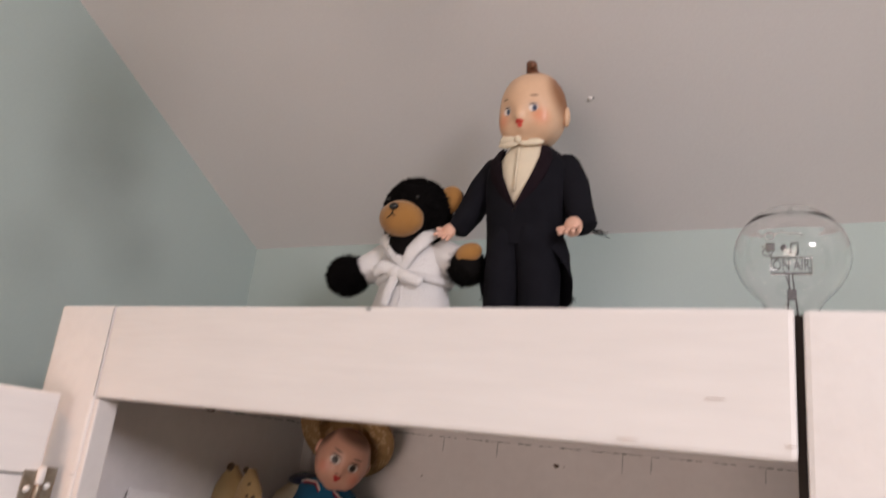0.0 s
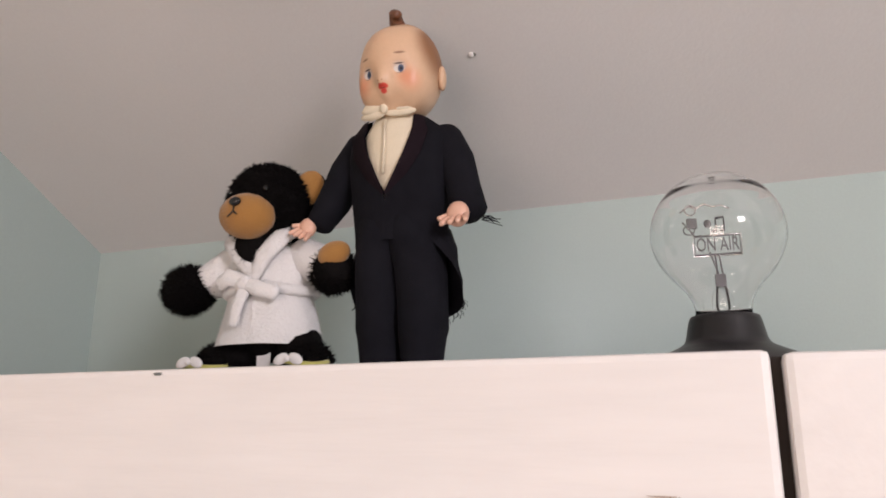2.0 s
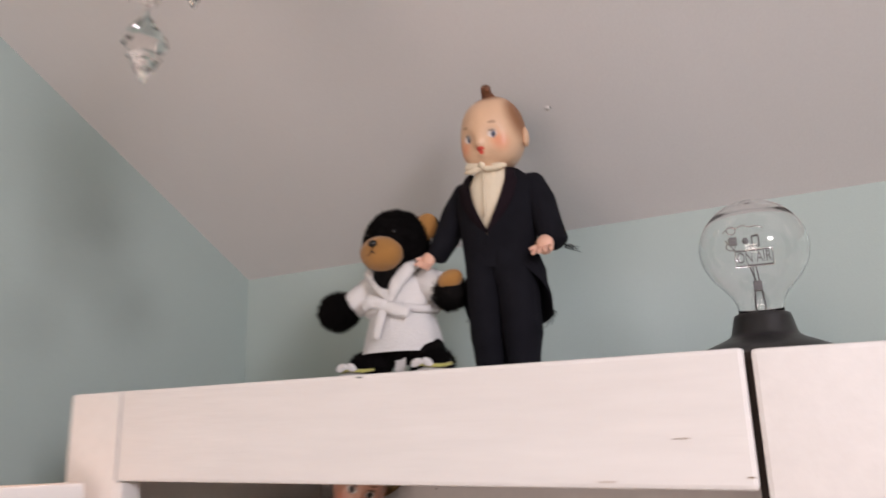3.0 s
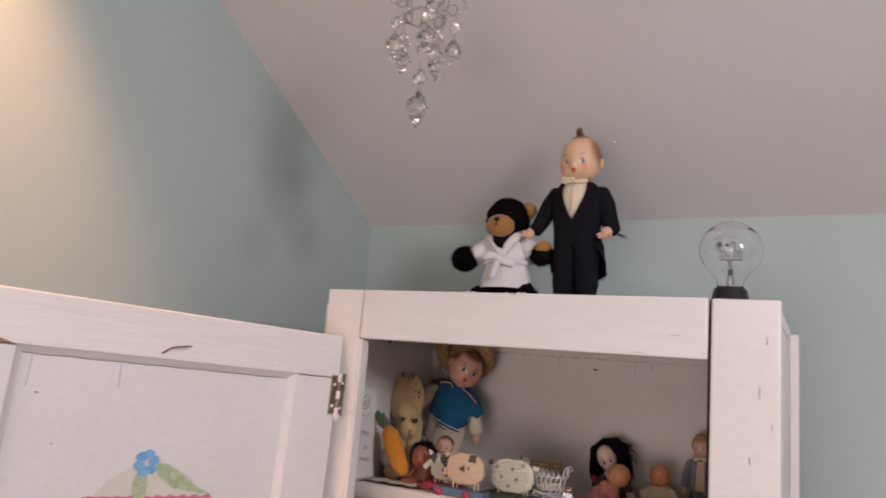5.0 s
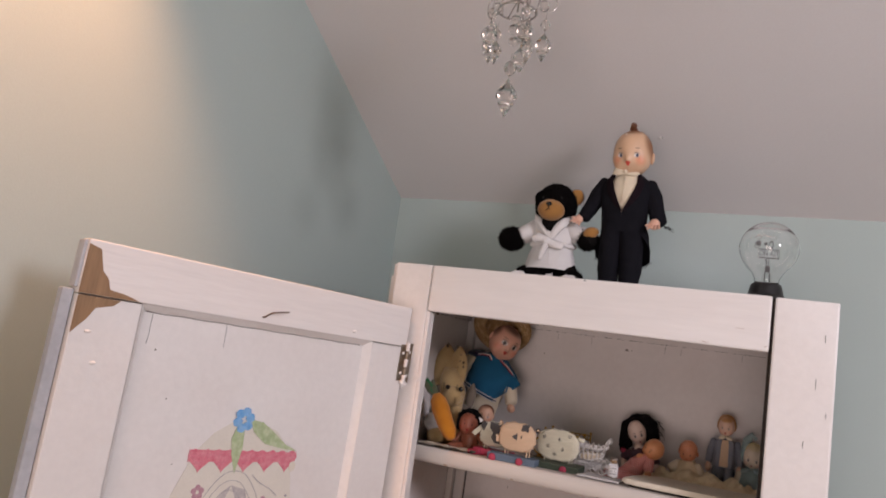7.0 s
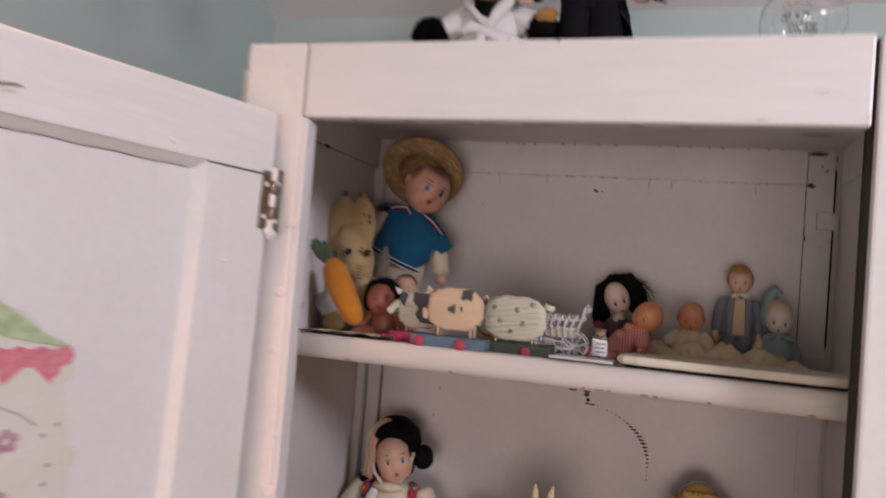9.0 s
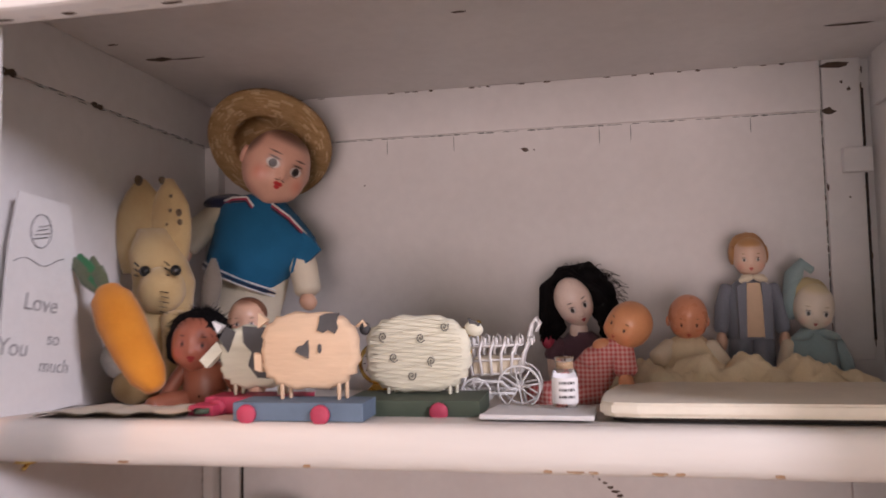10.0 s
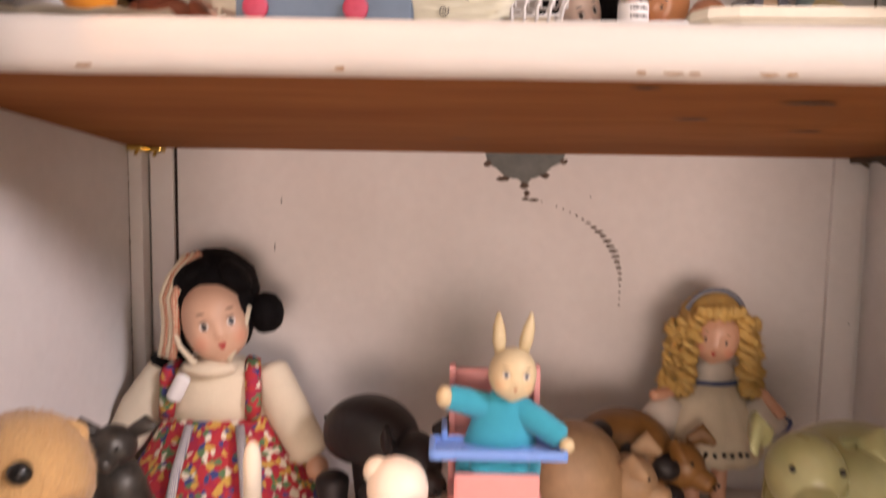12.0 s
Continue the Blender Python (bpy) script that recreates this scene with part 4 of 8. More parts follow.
WHITE_OF_EYE, BLACKISH, LASH = (0.66, 0.60, 0.55), (0.012, 0.010, 0.010), (0.05, 0.025, 0.018)
BABY = ((0.54, -0.48, 0.42, 0.11), (-0.54, -0.48, 0.42, 0.11), (0, -0.86, 0.26, 0.07), (0.36, 0.02, 0.20, -0.05), (-0.36, 0.02, 0.20, -0.05), (0, 0.55, 0.6, 0.05), (0, 0.9, 0.5, -0.03))


def doll_head(s, name, c, r, colour, yaw=0.0, pitch=0.0, roll=0.0, eyes=-0.05, mouth=-0.5, gap=0.38, eye=0.15, iris=(0.04, 0.025, 0.02), lips=(0.55, 0.03, 0.03), lip=0.15,
              cheek=(0.72, 0.19, 0.10), flush=0.5, brow=(0.16, 0.07, 0.035), whites=True, gaze=0.0, lid=None, forms=BABY, extra=(), rough=0.35, snub=0.12, ears=True, seg=52, rings=40):
    """A moulded head with cheeks, sockets, nose, lips and chin, its features painted on."""
    turn = Euler((radians(pitch), radians(roll), radians(yaw))).to_matrix()
    nose = eyes * 0.45 + mouth * 0.55 + 0.06
    bumps = list(forms) + [(0, nose, 0.105, snub * 0.85), (0.06, nose - 0.05, 0.06, 0.03), (-0.06, nose - 0.05, 0.06, 0.03), (0, nose + 0.15, 0.13, snub * 0.25), (0, mouth + lip * 0.25, lip * 1.1, 0.035), (0, mouth - lip * 0.45, lip * 0.9, 0.03), (0, mouth - lip * 0.05, lip * 0.5, -0.03)]
    bumps = [(Vector((a, -math.sqrt(max(0.03, 1 - a * a - b * b)), b)), w, h) for a, b, w, h in bumps]

    def skin_at(d):
        k = 1 + 1.5 * sum(h * math.exp(-(d - q).length_squared / (w * w)) for q, w, h in bumps)
        return Vector((d.x * r[0], d.y * r[1], d.z * r[2])) * k

    marks = list(extra)
    for side in (-1, 1):
        marks.append((side * 0.54, mouth + 0.16, 0.34, 0.30, 0, cheek, flush, 0.0))
        if lid:
            marks.append((side * gap, eyes + eye * 0.35, eye * 1.45, eye * 1.0, 0, lid, 0.6, 0.2))
        if whites:
            marks.append((side * gap, eyes, eye * 1.02, eye * 0.66, 0, WHITE_OF_EYE, 0.95, 0.75))
        x = side * gap + gaze
        marks.append((x, eyes, eye * 0.60, eye * 0.62, 0, iris, 1.0, 0.75))
        marks.append((x, eyes, eye * 0.27, eye * 0.30, 0, BLACKISH, 1.0, 0.6))
        marks.append((side * gap, eyes + eye * 0.74, eye * 1.1, eye * 0.17, 0, LASH, 0.95, 0.3))
        marks.append((side * gap, eyes - eye * 0.62, eye * 0.9, eye * 0.10, 0, LASH, 0.6, 0.2))
        marks.append((side * gap * 1.08, eyes + 0.30, eye * 1.2, 0.034, 0, brow, 0.9, 0.3))
        marks.append((side * lip * 0.46, mouth + lip * 0.26, lip * 0.74, lip * 0.48, side * 14, lips, 0.95, 0.6))
        marks.append((side * 0.05, nose - 0.075, 0.032, 0.022, 0, (0.30, 0.07, 0.04), 0.7, 0.3))
    marks.append((0, mouth - lip * 0.42, lip * 0.82, lip * 0.54, 0, lips, 0.95, 0.6))
    marks.append((0, mouth, lip * 0.85, lip * 0.10, 0, (0.12, 0.008, 0.008), 0.8, 0.2))
    broad = [m for m in marks if min(m[2], m[3]) > 0.12 and m[7] < 0.65]
    paint = face_paint(name, colour, c, r, (pitch, roll, yaw), [m for m in marks if m not in broad], rough)
    verts, faces = [], []
    for i in range(rings + 1):
        th = math.pi * i / rings
        for j in range(seg):
            ph = 2 * math.pi * j / seg
            verts.append(Vector(c) + turn @ skin_at(Vector((math.sin(th) * math.cos(ph), math.sin(th) * math.sin(ph), math.cos(th)))))
    for i in range(rings):
        for j in range(seg):
            k = (j + 1) % seg
            faces.append((i * seg + j, (i + 1) * seg + j, (i + 1) * seg + k, i * seg + k))
    # soft sprayed colours (hair, cheeks, lids) lie on the vertices
    for v in s.mesh(verts, faces, paint):
        d = turn.transposed() @ (v.co - Vector(c))
        d = Vector((d.x / r[0], d.y / r[1], d.z / r[2])).normalized()
        tone, alpha = Vector((0, 0, 0)), 0.0
        for m in broad:
            deep = m[8] if len(m) > 8 else -math.sqrt(max(0.02, 1 - m[0] ** 2 - m[1] ** 2))
            q = math.sqrt(((d.x - m[0]) / m[2]) ** 2 + ((d.y - deep) / max(m[2], m[3], 0.6)) ** 2 + ((d.z - m[1]) / m[3]) ** 2)
            k = min(max((1 - q) / (1 - m[7]), 0.0), 1.0)
            k = k * k * (3 - 2 * k) * m[6]
            if k > 0:
                more = 1 - (1 - alpha) * (1 - k)
                tone = (tone * alpha * (1 - k) + Vector(m[5]) * k) / more
                alpha = more
        v[s.paint] = (*tone, alpha)
    if ears:
        for side in (-1, 1):
            at_ear = Vector(c) + turn @ Vector((side * r[0] * 0.99, r[1] * 0.14, r[2] * (eyes - 0.12)))
            s.ball(at_ear, (r[0] * 0.11, r[1] * 0.19, r[2] * 0.25), paint, (pitch, roll, yaw + side * 18), 14, 10)
            s.ball(at_ear + turn @ Vector((side * r[0] * 0.06, -r[1] * 0.04, 0)), (r[0] * 0.05, r[1] * 0.10, r[2] * 0.14), paint, (pitch, roll, yaw + side * 18), 10, 8)

    def spot(a, b, out=0.0, back=False):
        y = math.sqrt(max(0.0, 1 - a * a - b * b))
        return Vector(c) + turn @ (skin_at(Vector((a, y if back else -y, b))) * (1 + out))
    return paint, spot


def fingers(s, wrist, way, size, mat):
    """A small moulded hand with four fingers and a thumb."""
    wrist, way = Vector(wrist), Vector(way).normalized()
    across = way.cross(Vector((0, 1, 0))).normalized()
    palm = wrist + way * size * 0.5
    s.ball(palm, (size * 0.55, size * 0.36, size * 0.6), mat, seg=12, rings=8)
    for k in range(4):
        p = palm + across * size * (k - 1.5) * 0.27 + way * size * 0.3
        q = p + (way + across * (k - 1.5) * 0.22 + Vector((0, -0.35, 0))).normalized() * size * 0.62
        s.limb([(*p, size * 0.155), (*((p + q) / 2), size * 0.15), (*q, size * 0.12)], mat, 8)
    p = palm + across * -size * 0.45
    q = p + (way * 0.6 - across * 0.8 + Vector((0, -0.4, 0))).normalized() * size * 0.5
    s.limb([(*p, size * 0.16), (*q, size * 0.13)], mat, 8)


# ---- things on top of the cabinet ----


def tuxedo_doll():
    s = Shape()
    # moulded curl on the crown
    s.limb([(0.007, -0.022, 0.309, 0.0075), (0.005, -0.028, 0.3150, 0.0066), (0.007, -0.035, 0.3195, 0.0058), (0.010, -0.038, 0.3165, 0.0036)], BROWN_PAINT, 12)
    s.limb([(0.002, -0.004, 0.225, 0.018), (0.003, -0.012, 0.24, 0.017)], ROSY)
    # shirt, bow tie
    s.loft([(0, -0.005, 0.152, 0.032, 0.0245), (0.001, -0.008, 0.19, 0.034, 0.0275), (0.002, -0.010, 0.215, 0.030, 0.026), (0.003, -0.010, 0.234, 0.019, 0.021), (0.003, -0.012, 0.239, 0.017, 0.018)], CREAM, 26, 0.001, 90)
    s.tube([(-0.001, -0.0355, 0.175), (0, -0.0372, 0.195), (0.001, -0.0375, 0.222)], 0.0012, CREAM, 6)
    for side in (-1, 1):
        s.ball((0.001 + side * 0.0115, -0.0375, 0.2335), (0.0125, 0.0035, 0.0058), CREAM, (0, side * 8, side * 12), 14, 10, 0.0012, 220)
        s.ball((0.001 + side * 0.0125, -0.036, 0.2275), (0.013, 0.003, 0.0038), CREAM, (0, -side * 4, side * 12), 14, 8, 0.001, 220)
    s.ball((0.001, -0.0405, 0.231), (0.0038, 0.003, 0.005), CREAM, seg=10, rings=8)
    # coat: back and sides leave a V in front
    seg = 30
    rows = []
    for z, rx, ry, y, cut in ((0.121, 0.0415, 0.0300, 0.0, -0.12), (0.130, 0.0410, 0.0305, 0.0, -0.10), (0.142, 0.0410, 0.0315, -0.002, -0.08), (0.158, 0.0425, 0.032, -0.004, 0.03), (0.176, 0.0445, 0.032, -0.006, 0.20), (0.194, 0.0460, 0.032, -0.006, 0.36), (0.210, 0.0450, 0.031, -0.006, 0.50), (0.222, 0.0390, 0.028, -0.004, 0.62), (0.232, 0.0270, 0.024, -0.002, 0.78)):
        row = []
        for j in range(seg + 1):
            a = -math.pi / 2 + cut + (2 * math.pi - 2 * cut) * j / seg
            p = Vector((0.001 + rx * math.cos(a), y + ry * math.sin(a), z))
            p += Vector((math.cos(a), math.sin(a), 0)) * noise.noise(p * 70) * 0.0013
            row.append(p)
        rows.append(row)
    n = seg + 1
    s.mesh([p for r in rows for p in r], [(i * n + j, i * n + j + 1, (i + 1) * n + j + 1, (i + 1) * n + j) for i in range(len(rows) - 1) for j in range(seg)], BLACK_WOOL)
    # lapels
    for side in (-1, 1):
        pts = [(0.001, -0.0365, 0.158), (side * 0.0085 + 0.001, -0.0368, 0.175), (side * 0.0165 + 0.001, -0.0355, 0.193), (side * 0.022 + 0.001, -0.032, 0.212), (side * 0.0205 + 0.001, -0.024, 0.229)]
        inner, outer = pts, [(p[0] + side * w, p[1] + 0.0015, p[2] - 0.001) for p, w in zip(pts, (0.005, 0.0105, 0.0135, 0.0125, 0.007))]
        k = len(pts)
        s.mesh([(*p[:1], p[1] - 0.0015, p[2]) for p in inner] + outer + [(p[0], p[1] + 0.002, p[2]) for p in outer] + [(p[0], p[1] + 0.002, p[2]) for p in inner],
               [(i + a * k, i + 1 + a * k, (i + 1 + (a + 1) * k) % (4 * k), (i + (a + 1) * k) % (4 * k)) for i in range(k - 1) for a in range(3)], LAPEL)
    # coat tails cut away in front, a frayed corner on one side
    tails = []
    for z, half, ry in ((0.127, 0.0405, 0.030), (0.112, 0.0415, 0.032), (0.097, 0.0420, 0.033), (0.084, 0.0420, 0.034), (0.068, 0.0400, 0.034)):
        cut = 0.75 + (0.125 - z) * 18
        tails.append([Vector((0.003 + (half + 0.012 * (0.125 - z) / 0.06) * math.cos(a), 0.003 + ry * math.sin(a), z + 0.008 * math.cos(a * 2))) + Vector((math.cos(a), math.sin(a), 0)) * noise.noise(Vector((a * 2, z * 60, 1))) * 0.002 for a in [-math.pi / 2 + cut + (2 * math.pi - 2 * cut) * j / 24 for j in range(25)]])
    s.mesh([p for r in tails for p in r], [(i * 25 + j, i * 25 + j + 1, (i + 1) * 25 + j + 1, (i + 1) * 25 + j) for i in range(4) for j in range(24)], BLACK_WOOL)
    rnd = random.Random(2)
    for j in range(25):
        p = tails[-1][j]
        for _ in range(3):
            q = p + Vector((rnd.uniform(-0.003, 0.003), rnd.uniform(-0.002, 0.002), -rnd.uniform(0.002, 0.006)))
            s.tube([p, (p + q) / 2 + Vector((0.001, 0, 0)), q], 0.0003, BLACK_WOOL, 4)
    # trousers
    for side in (-1, 1):
        x = side * 0.0190
        s.loft([(x * 0.96, 0.006, 0.0, 0.0162, 0.020), (x * 0.95, 0.005, 0.02, 0.0166, 0.020), (x * 0.96, 0.003, 0.045, 0.0176, 0.0210), (x * 0.97, 0.003, 0.052, 0.0196, 0.0225), (x, 0.002, 0.075, 0.0208, 0.023), (x * 0.97, 0.0, 0.100, 0.0215, 0.0245), (x * 0.8, -0.002, 0.122, 0.0225, 0.0285), (x * 0.60, -0.003, 0.140, 0.0215, 0.0285), (x * 0.55, -0.003, 0.152, 0.020, 0.026)], BLACK_WOOL, 26, 0.0034, 52)
        s.limb([(x, -0.004, 0.004, 0.009), (x, -0.020, 0.005, 0.008)], BLACK_GLOSS)
    # sleeves and hands
    s.limb([(-0.036, -0.002, 0.214, 0.0165), (-0.050, -0.003, 0.192, 0.0165), (-0.062, -0.005, 0.168, 0.0145), (-0.074, -0.010, 0.147, 0.0125)], BLACK_WOOL, 22, 0.0030, 55)
    fingers(s, (-0.077, -0.015, 0.147), (-0.35, -0.5, -0.75), 0.0150, HAND_PINK)
    s.limb([(0.038, 0.0, 0.214, 0.0165), (0.050, -0.001, 0.190, 0.0165), (0.058, -0.003, 0.165, 0.0155), (0.063, -0.006, 0.145, 0.0145)], BLACK_WOOL, 22, 0.0030, 55)
    fingers(s, (0.058, -0.015, 0.145), (0.05, -0.6, -0.6), 0.0178, HAND_PINK)
    for k in range(7):
        p = Vector((0.074, -0.008, 0.136 + 0.0016 * (k % 3)))
        s.tube([p, p + Vector((0.006 + 0.001 * k, -0.002, -0.001 * k + 0.001)), p + Vector((0.011 + 0.0012 * k, -0.003, -0.004 - 0.0006 * k + 0.002 * (k % 2)))], 0.0004, BLACK_WOOL, 4)
    for v in s.bm.verts:
        v.co *= 1.025
    spray = (0.27, 0.115, 0.05)
    forms = ((0.58, -0.52, 0.46, 0.12), (-0.58, -0.52, 0.46, 0.12), (0, -0.84, 0.26, 0.06), (0.40, -0.12, 0.18, -0.05), (-0.40, -0.12, 0.18, -0.05), (0, 0.35, 0.5, 0.05), (0, 0.95, 0.5, -0.04))
    paint, spot = doll_head(s, "old_painted_composition_face", (0.0085, -0.0225, 0.2770), (0.0358, 0.0372, 0.0440), (0.70, 0.445, 0.285), -5, 14, 0, -0.13, -0.45, 0.42, 0.135, (0.06, 0.085, 0.15), (0.66, 0.045, 0.03), 0.125,
                            (0.72, 0.20, 0.09), 0.62, (0.22, 0.10, 0.05), True, 0.03, (0.42, 0.40, 0.42), forms, (
                                (0.98, 0.35, 0.62, 0.95, 0, spray, 1.0, 0.40, 0.10), (-0.98, 0.35, 0.62, 0.95, 0, spray, 1.0, 0.40, 0.10), (0.0, 1.0, 1.0, 0.36, 0, spray, 0.95, 0.35, 0.0), (0.0, 0.3, 0.95, 0.95, 0, spray, 0.9, 0.3, 0.95),
                                (-0.28, 0.80, 0.13, 0.06, 20, (0.78, 0.66, 0.52), 0.8, 0.4)), 0.42, 0.085, seg=88, rings=66)
    thing(s, "tuxedo_doll", pose(-0.300, 0.682, TOP, 0, 0, 0), "old painted composition doll in a black tailcoat and cream bow tie", "doll")


tuxedo_doll()


def bear():
    """A plush bear: the robe, its belt and the slippers are pieces of their own."""
    b = base("teddy_bear", pose(-0.434, 0.696, TOP, 0, 0, 0), "black plush bear in a white terry bathrobe and slippers", "plush toy")
    s = Shape()
    hc, hr = (0.001, -0.018, 0.171), (0.0380, 0.0385, 0.0425)
    s.ball(hc, hr, BLACK_FUR, seg=28, rings=20, rough=0.002, freq=120)
    s.tufts(hc, hr, BLACK_FUR, 9000, 0.0062, 0.0009, seed=3, droop=0.5)
    s.limb([(-0.002, -0.015, 0.13, 0.024), (-0.003, -0.018, 0.15, 0.027)], BLACK_FUR)
    s.ball((-0.003, -0.034, 0.132), (0.018, 0.014, 0.02), BLACK_FUR)
    s.tufts((-0.003, -0.034, 0.130), (0.018, 0.014, 0.018), BLACK_FUR, 160, 0.006, 0.0005, seed=9)
    s.ball((-0.003, 0.0, 0.08), (0.036, 0.03, 0.05), BLACK_FUR)
    s.object("body", b, "black plush head and body")
    s = Shape()
    s.ball((0.001, -0.0515, 0.156), (0.0262, 0.0190, 0.0205), TAN_SUEDE, (10, 6, 4), 30, 20, 0.0008, 90)
    s.fuzz(1400, 0.0012, 0.0002, TAN_SUEDE, 5)
    s.object("muzzle", b, "tan suede muzzle")
    s = Shape()
    s.ball((0.0010, -0.0705, 0.1640), (0.0058, 0.0035, 0.0042), BLACK_GLOSS)
    s.tube([(0.0012, -0.0712, 0.161), (0.0010, -0.0722, 0.1550), (-0.0025, -0.0718, 0.1520), (-0.006, -0.0702, 0.1510)], 0.0007, BLACK_GLOSS, 5)
    s.tube([(0.0010, -0.0722, 0.1550), (0.0045, -0.0712, 0.1520)], 0.0007, BLACK_GLOSS, 5)
    s.object("nose", b, "stitched black nose and mouth")
    for x, y, z in ((0.019, -0.0525, 0.1795), (-0.016, -0.0535, 0.1795)):
        s = Shape()
        s.ball((x, y, z), 0.0030, BLACK_GLOSS, seg=12, rings=8)
        s.object("eye", b)
    for x, z, turn in ((0.0350, 0.192, 24), (-0.032, 0.186, -24)):
        s = Shape()
        s.ball((x, -0.008, z), (0.0150, 0.006, 0.0180), BLACK_FUR if x < 0 else TAN_SUEDE, (0, turn, 12), 18, 12)
        s.ball((x + 0.001, -0.0035, z + 0.001), (0.0140, 0.006, 0.0160), BLACK_FUR, (0, turn, 12), 18, 12)
        s.tufts((x, -0.004, z), (0.0140, 0.006, 0.0160), BLACK_FUR, 160, 0.006, 0.0005, (0, turn, 12), 5)
        s.object("ear", b, "ear lined with tan suede")
    # robe
    s = Shape()
    s.loft([(-0.002, -0.002, 0.044, 0.0515, 0.038), (-0.002, -0.002, 0.055, 0.0495, 0.037), (-0.001, -0.003, 0.072, 0.0445, 0.035), (0, -0.004, 0.088, 0.0400, 0.033), (0, -0.004, 0.102, 0.0410, 0.033), (-0.001, -0.005, 0.118, 0.0430, 0.033), (-0.002, -0.006, 0.130, 0.0385, 0.030), (-0.002, -0.007, 0.139, 0.026, 0.024)], WHITE_TERRY, 36, 0.0028, 55, caps=False)
    s.limb([(-0.036, -0.006, 0.126, 0.0185), (-0.050, -0.010, 0.116, 0.0180), (-0.063, -0.014, 0.107, 0.0175)], WHITE_TERRY, 20, 0.002, 70)
    s.limb([(0.034, -0.006, 0.126, 0.0185), (0.048, -0.009, 0.119, 0.0180), (0.059, -0.012, 0.115, 0.0175)], WHITE_TERRY, 20, 0.002, 70)
    s.tube([(0.003 + 0.0008 * math.sin(z * 300), -0.0375 - 0.0015 * math.cos(z * 40), z) for z in [0.045 + i * 0.0035 for i in range(12)]], 0.0022, WHITE_TERRY, 8)
    s.fuzz(9000, 0.0022, 0.00035, WHITE_TERRY, 2)
    s.object("bathrobe", b, "white terry bathrobe")
    for side in (-1, 1):
        s = Shape()
        s.limb([(0.004, -0.0385, 0.104, 0.0060), (side * 0.013 + 0.001, -0.0400, 0.122, 0.0085), (side * 0.026, -0.0345, 0.139, 0.0095), (side * 0.031, -0.018, 0.152, 0.0085)], WHITE_TERRY, 14, 0.002, 90, 0.6)
        s.fuzz(1500, 0.0022, 0.00035, WHITE_TERRY, 4)
        s.object("collar", b)
    s = Shape()
    s.tube([(0.042 * math.cos(a), -0.004 + 0.035 * math.sin(a), 0.094 + 0.002 * math.sin(3 * a)) for a in [2 * math.pi * i / 30 for i in range(30)]], 0.0048, WHITE_TERRY, 9, True)
    s.ball((-0.004, -0.0420, 0.097), (0.0085, 0.006, 0.0075), WHITE_TERRY, rough=0.001, freq=150)
    s.limb([(-0.008, -0.043, 0.100, 0.0062), (-0.020, -0.044, 0.103, 0.0080), (-0.030, -0.041, 0.099, 0.0070)], WHITE_TERRY, 12, 0.001, 150, 0.6)
    s.limb([(0.002, -0.043, 0.095, 0.0062), (0.014, -0.044, 0.090, 0.0072), (0.027, -0.041, 0.087, 0.0068)], WHITE_TERRY, 12, 0.001, 150, 0.6)
    s.limb([(-0.004, -0.043, 0.090, 0.006), (-0.009, -0.044, 0.076, 0.0058), (-0.013, -0.043, 0.062, 0.0055)], WHITE_TERRY, 12, 0.001, 150, 0.5)
    s.fuzz(2600, 0.0018, 0.0003, WHITE_TERRY, 6)
    s.object("belt", b, "knotted terry belt")
    s = Shape()
    s.limb([(-0.064, -0.015, 0.106, 0.0150), (-0.078, -0.021, 0.100, 0.0185), (-0.090, -0.026, 0.096, 0.0165)], BLACK_FUR, 18, 0.002, 120)
    s.tufts((-0.081, -0.022, 0.099), (0.022, 0.018, 0.0195), BLACK_FUR, 3200, 0.0085, 0.0009, seed=7, droop=0.1)
    s.object("paw", b)
    s = Shape()
    s.limb([(0.060, -0.013, 0.113, 0.0150), (0.072, -0.018, 0.109, 0.0180), (0.080, -0.024, 0.111, 0.0150)], BLACK_FUR, 18, 0.002, 120)
    s.tufts((0.070, -0.016, 0.108), (0.019, 0.016, 0.018), BLACK_FUR, 1400, 0.007, 0.0009, seed=8)
    s.ball((0.078, -0.030, 0.120), (0.0150, 0.009, 0.0110), TAN_SUEDE, (0, -20, 10))
    s.object("paw", b, "paw with a tan suede pad")
    for side in (-1, 1):
        s = Shape()
        s.limb([(side * 0.030, -0.002, 0.046, 0.021), (side * 0.044, -0.014, 0.026, 0.0205), (side * 0.052, -0.022, 0.014, 0.016)], BLACK_FUR, 18, 0.002, 120)
        s.tufts((side * 0.043, -0.012, 0.028), (0.024, 0.022, 0.020), BLACK_FUR, 1500, 0.006, 0.0009, seed=11 + side)
        leg = s.object("leg", b)
        s = Shape()
        s.ball((side * 0.052, -0.032, 0.0120), (0.0240, 0.0220, 0.0120), WHITE_TERRY, rough=0.002, freq=110)
        s.fuzz(1500, 0.0025, 0.0004, WHITE_TERRY, 8)
        s.object("slipper", b, "fluffy white slipper")
        s = Shape()
        gold = cloth("yellow_ribbon_%s" % ("a" if side < 0 else "b"), (0.55, 0.52, 0.16))
        s.tube([(side * 0.050 + 0.022 * math.cos(a), -0.028 + 0.020 * math.sin(a), 0.0265 + 0.002 * math.sin(2 * a)) for a in [2 * math.pi * i / 20 for i in range(20)]], 0.0022, gold, 7, True)
        for k in (-1, 1):
            s.ball((side * 0.050 + k * 0.0070, -0.050, 0.0285), (0.0075, 0.0024, 0.0045), PAPER_WHITE, (0, k * 24, 0), 12, 8)
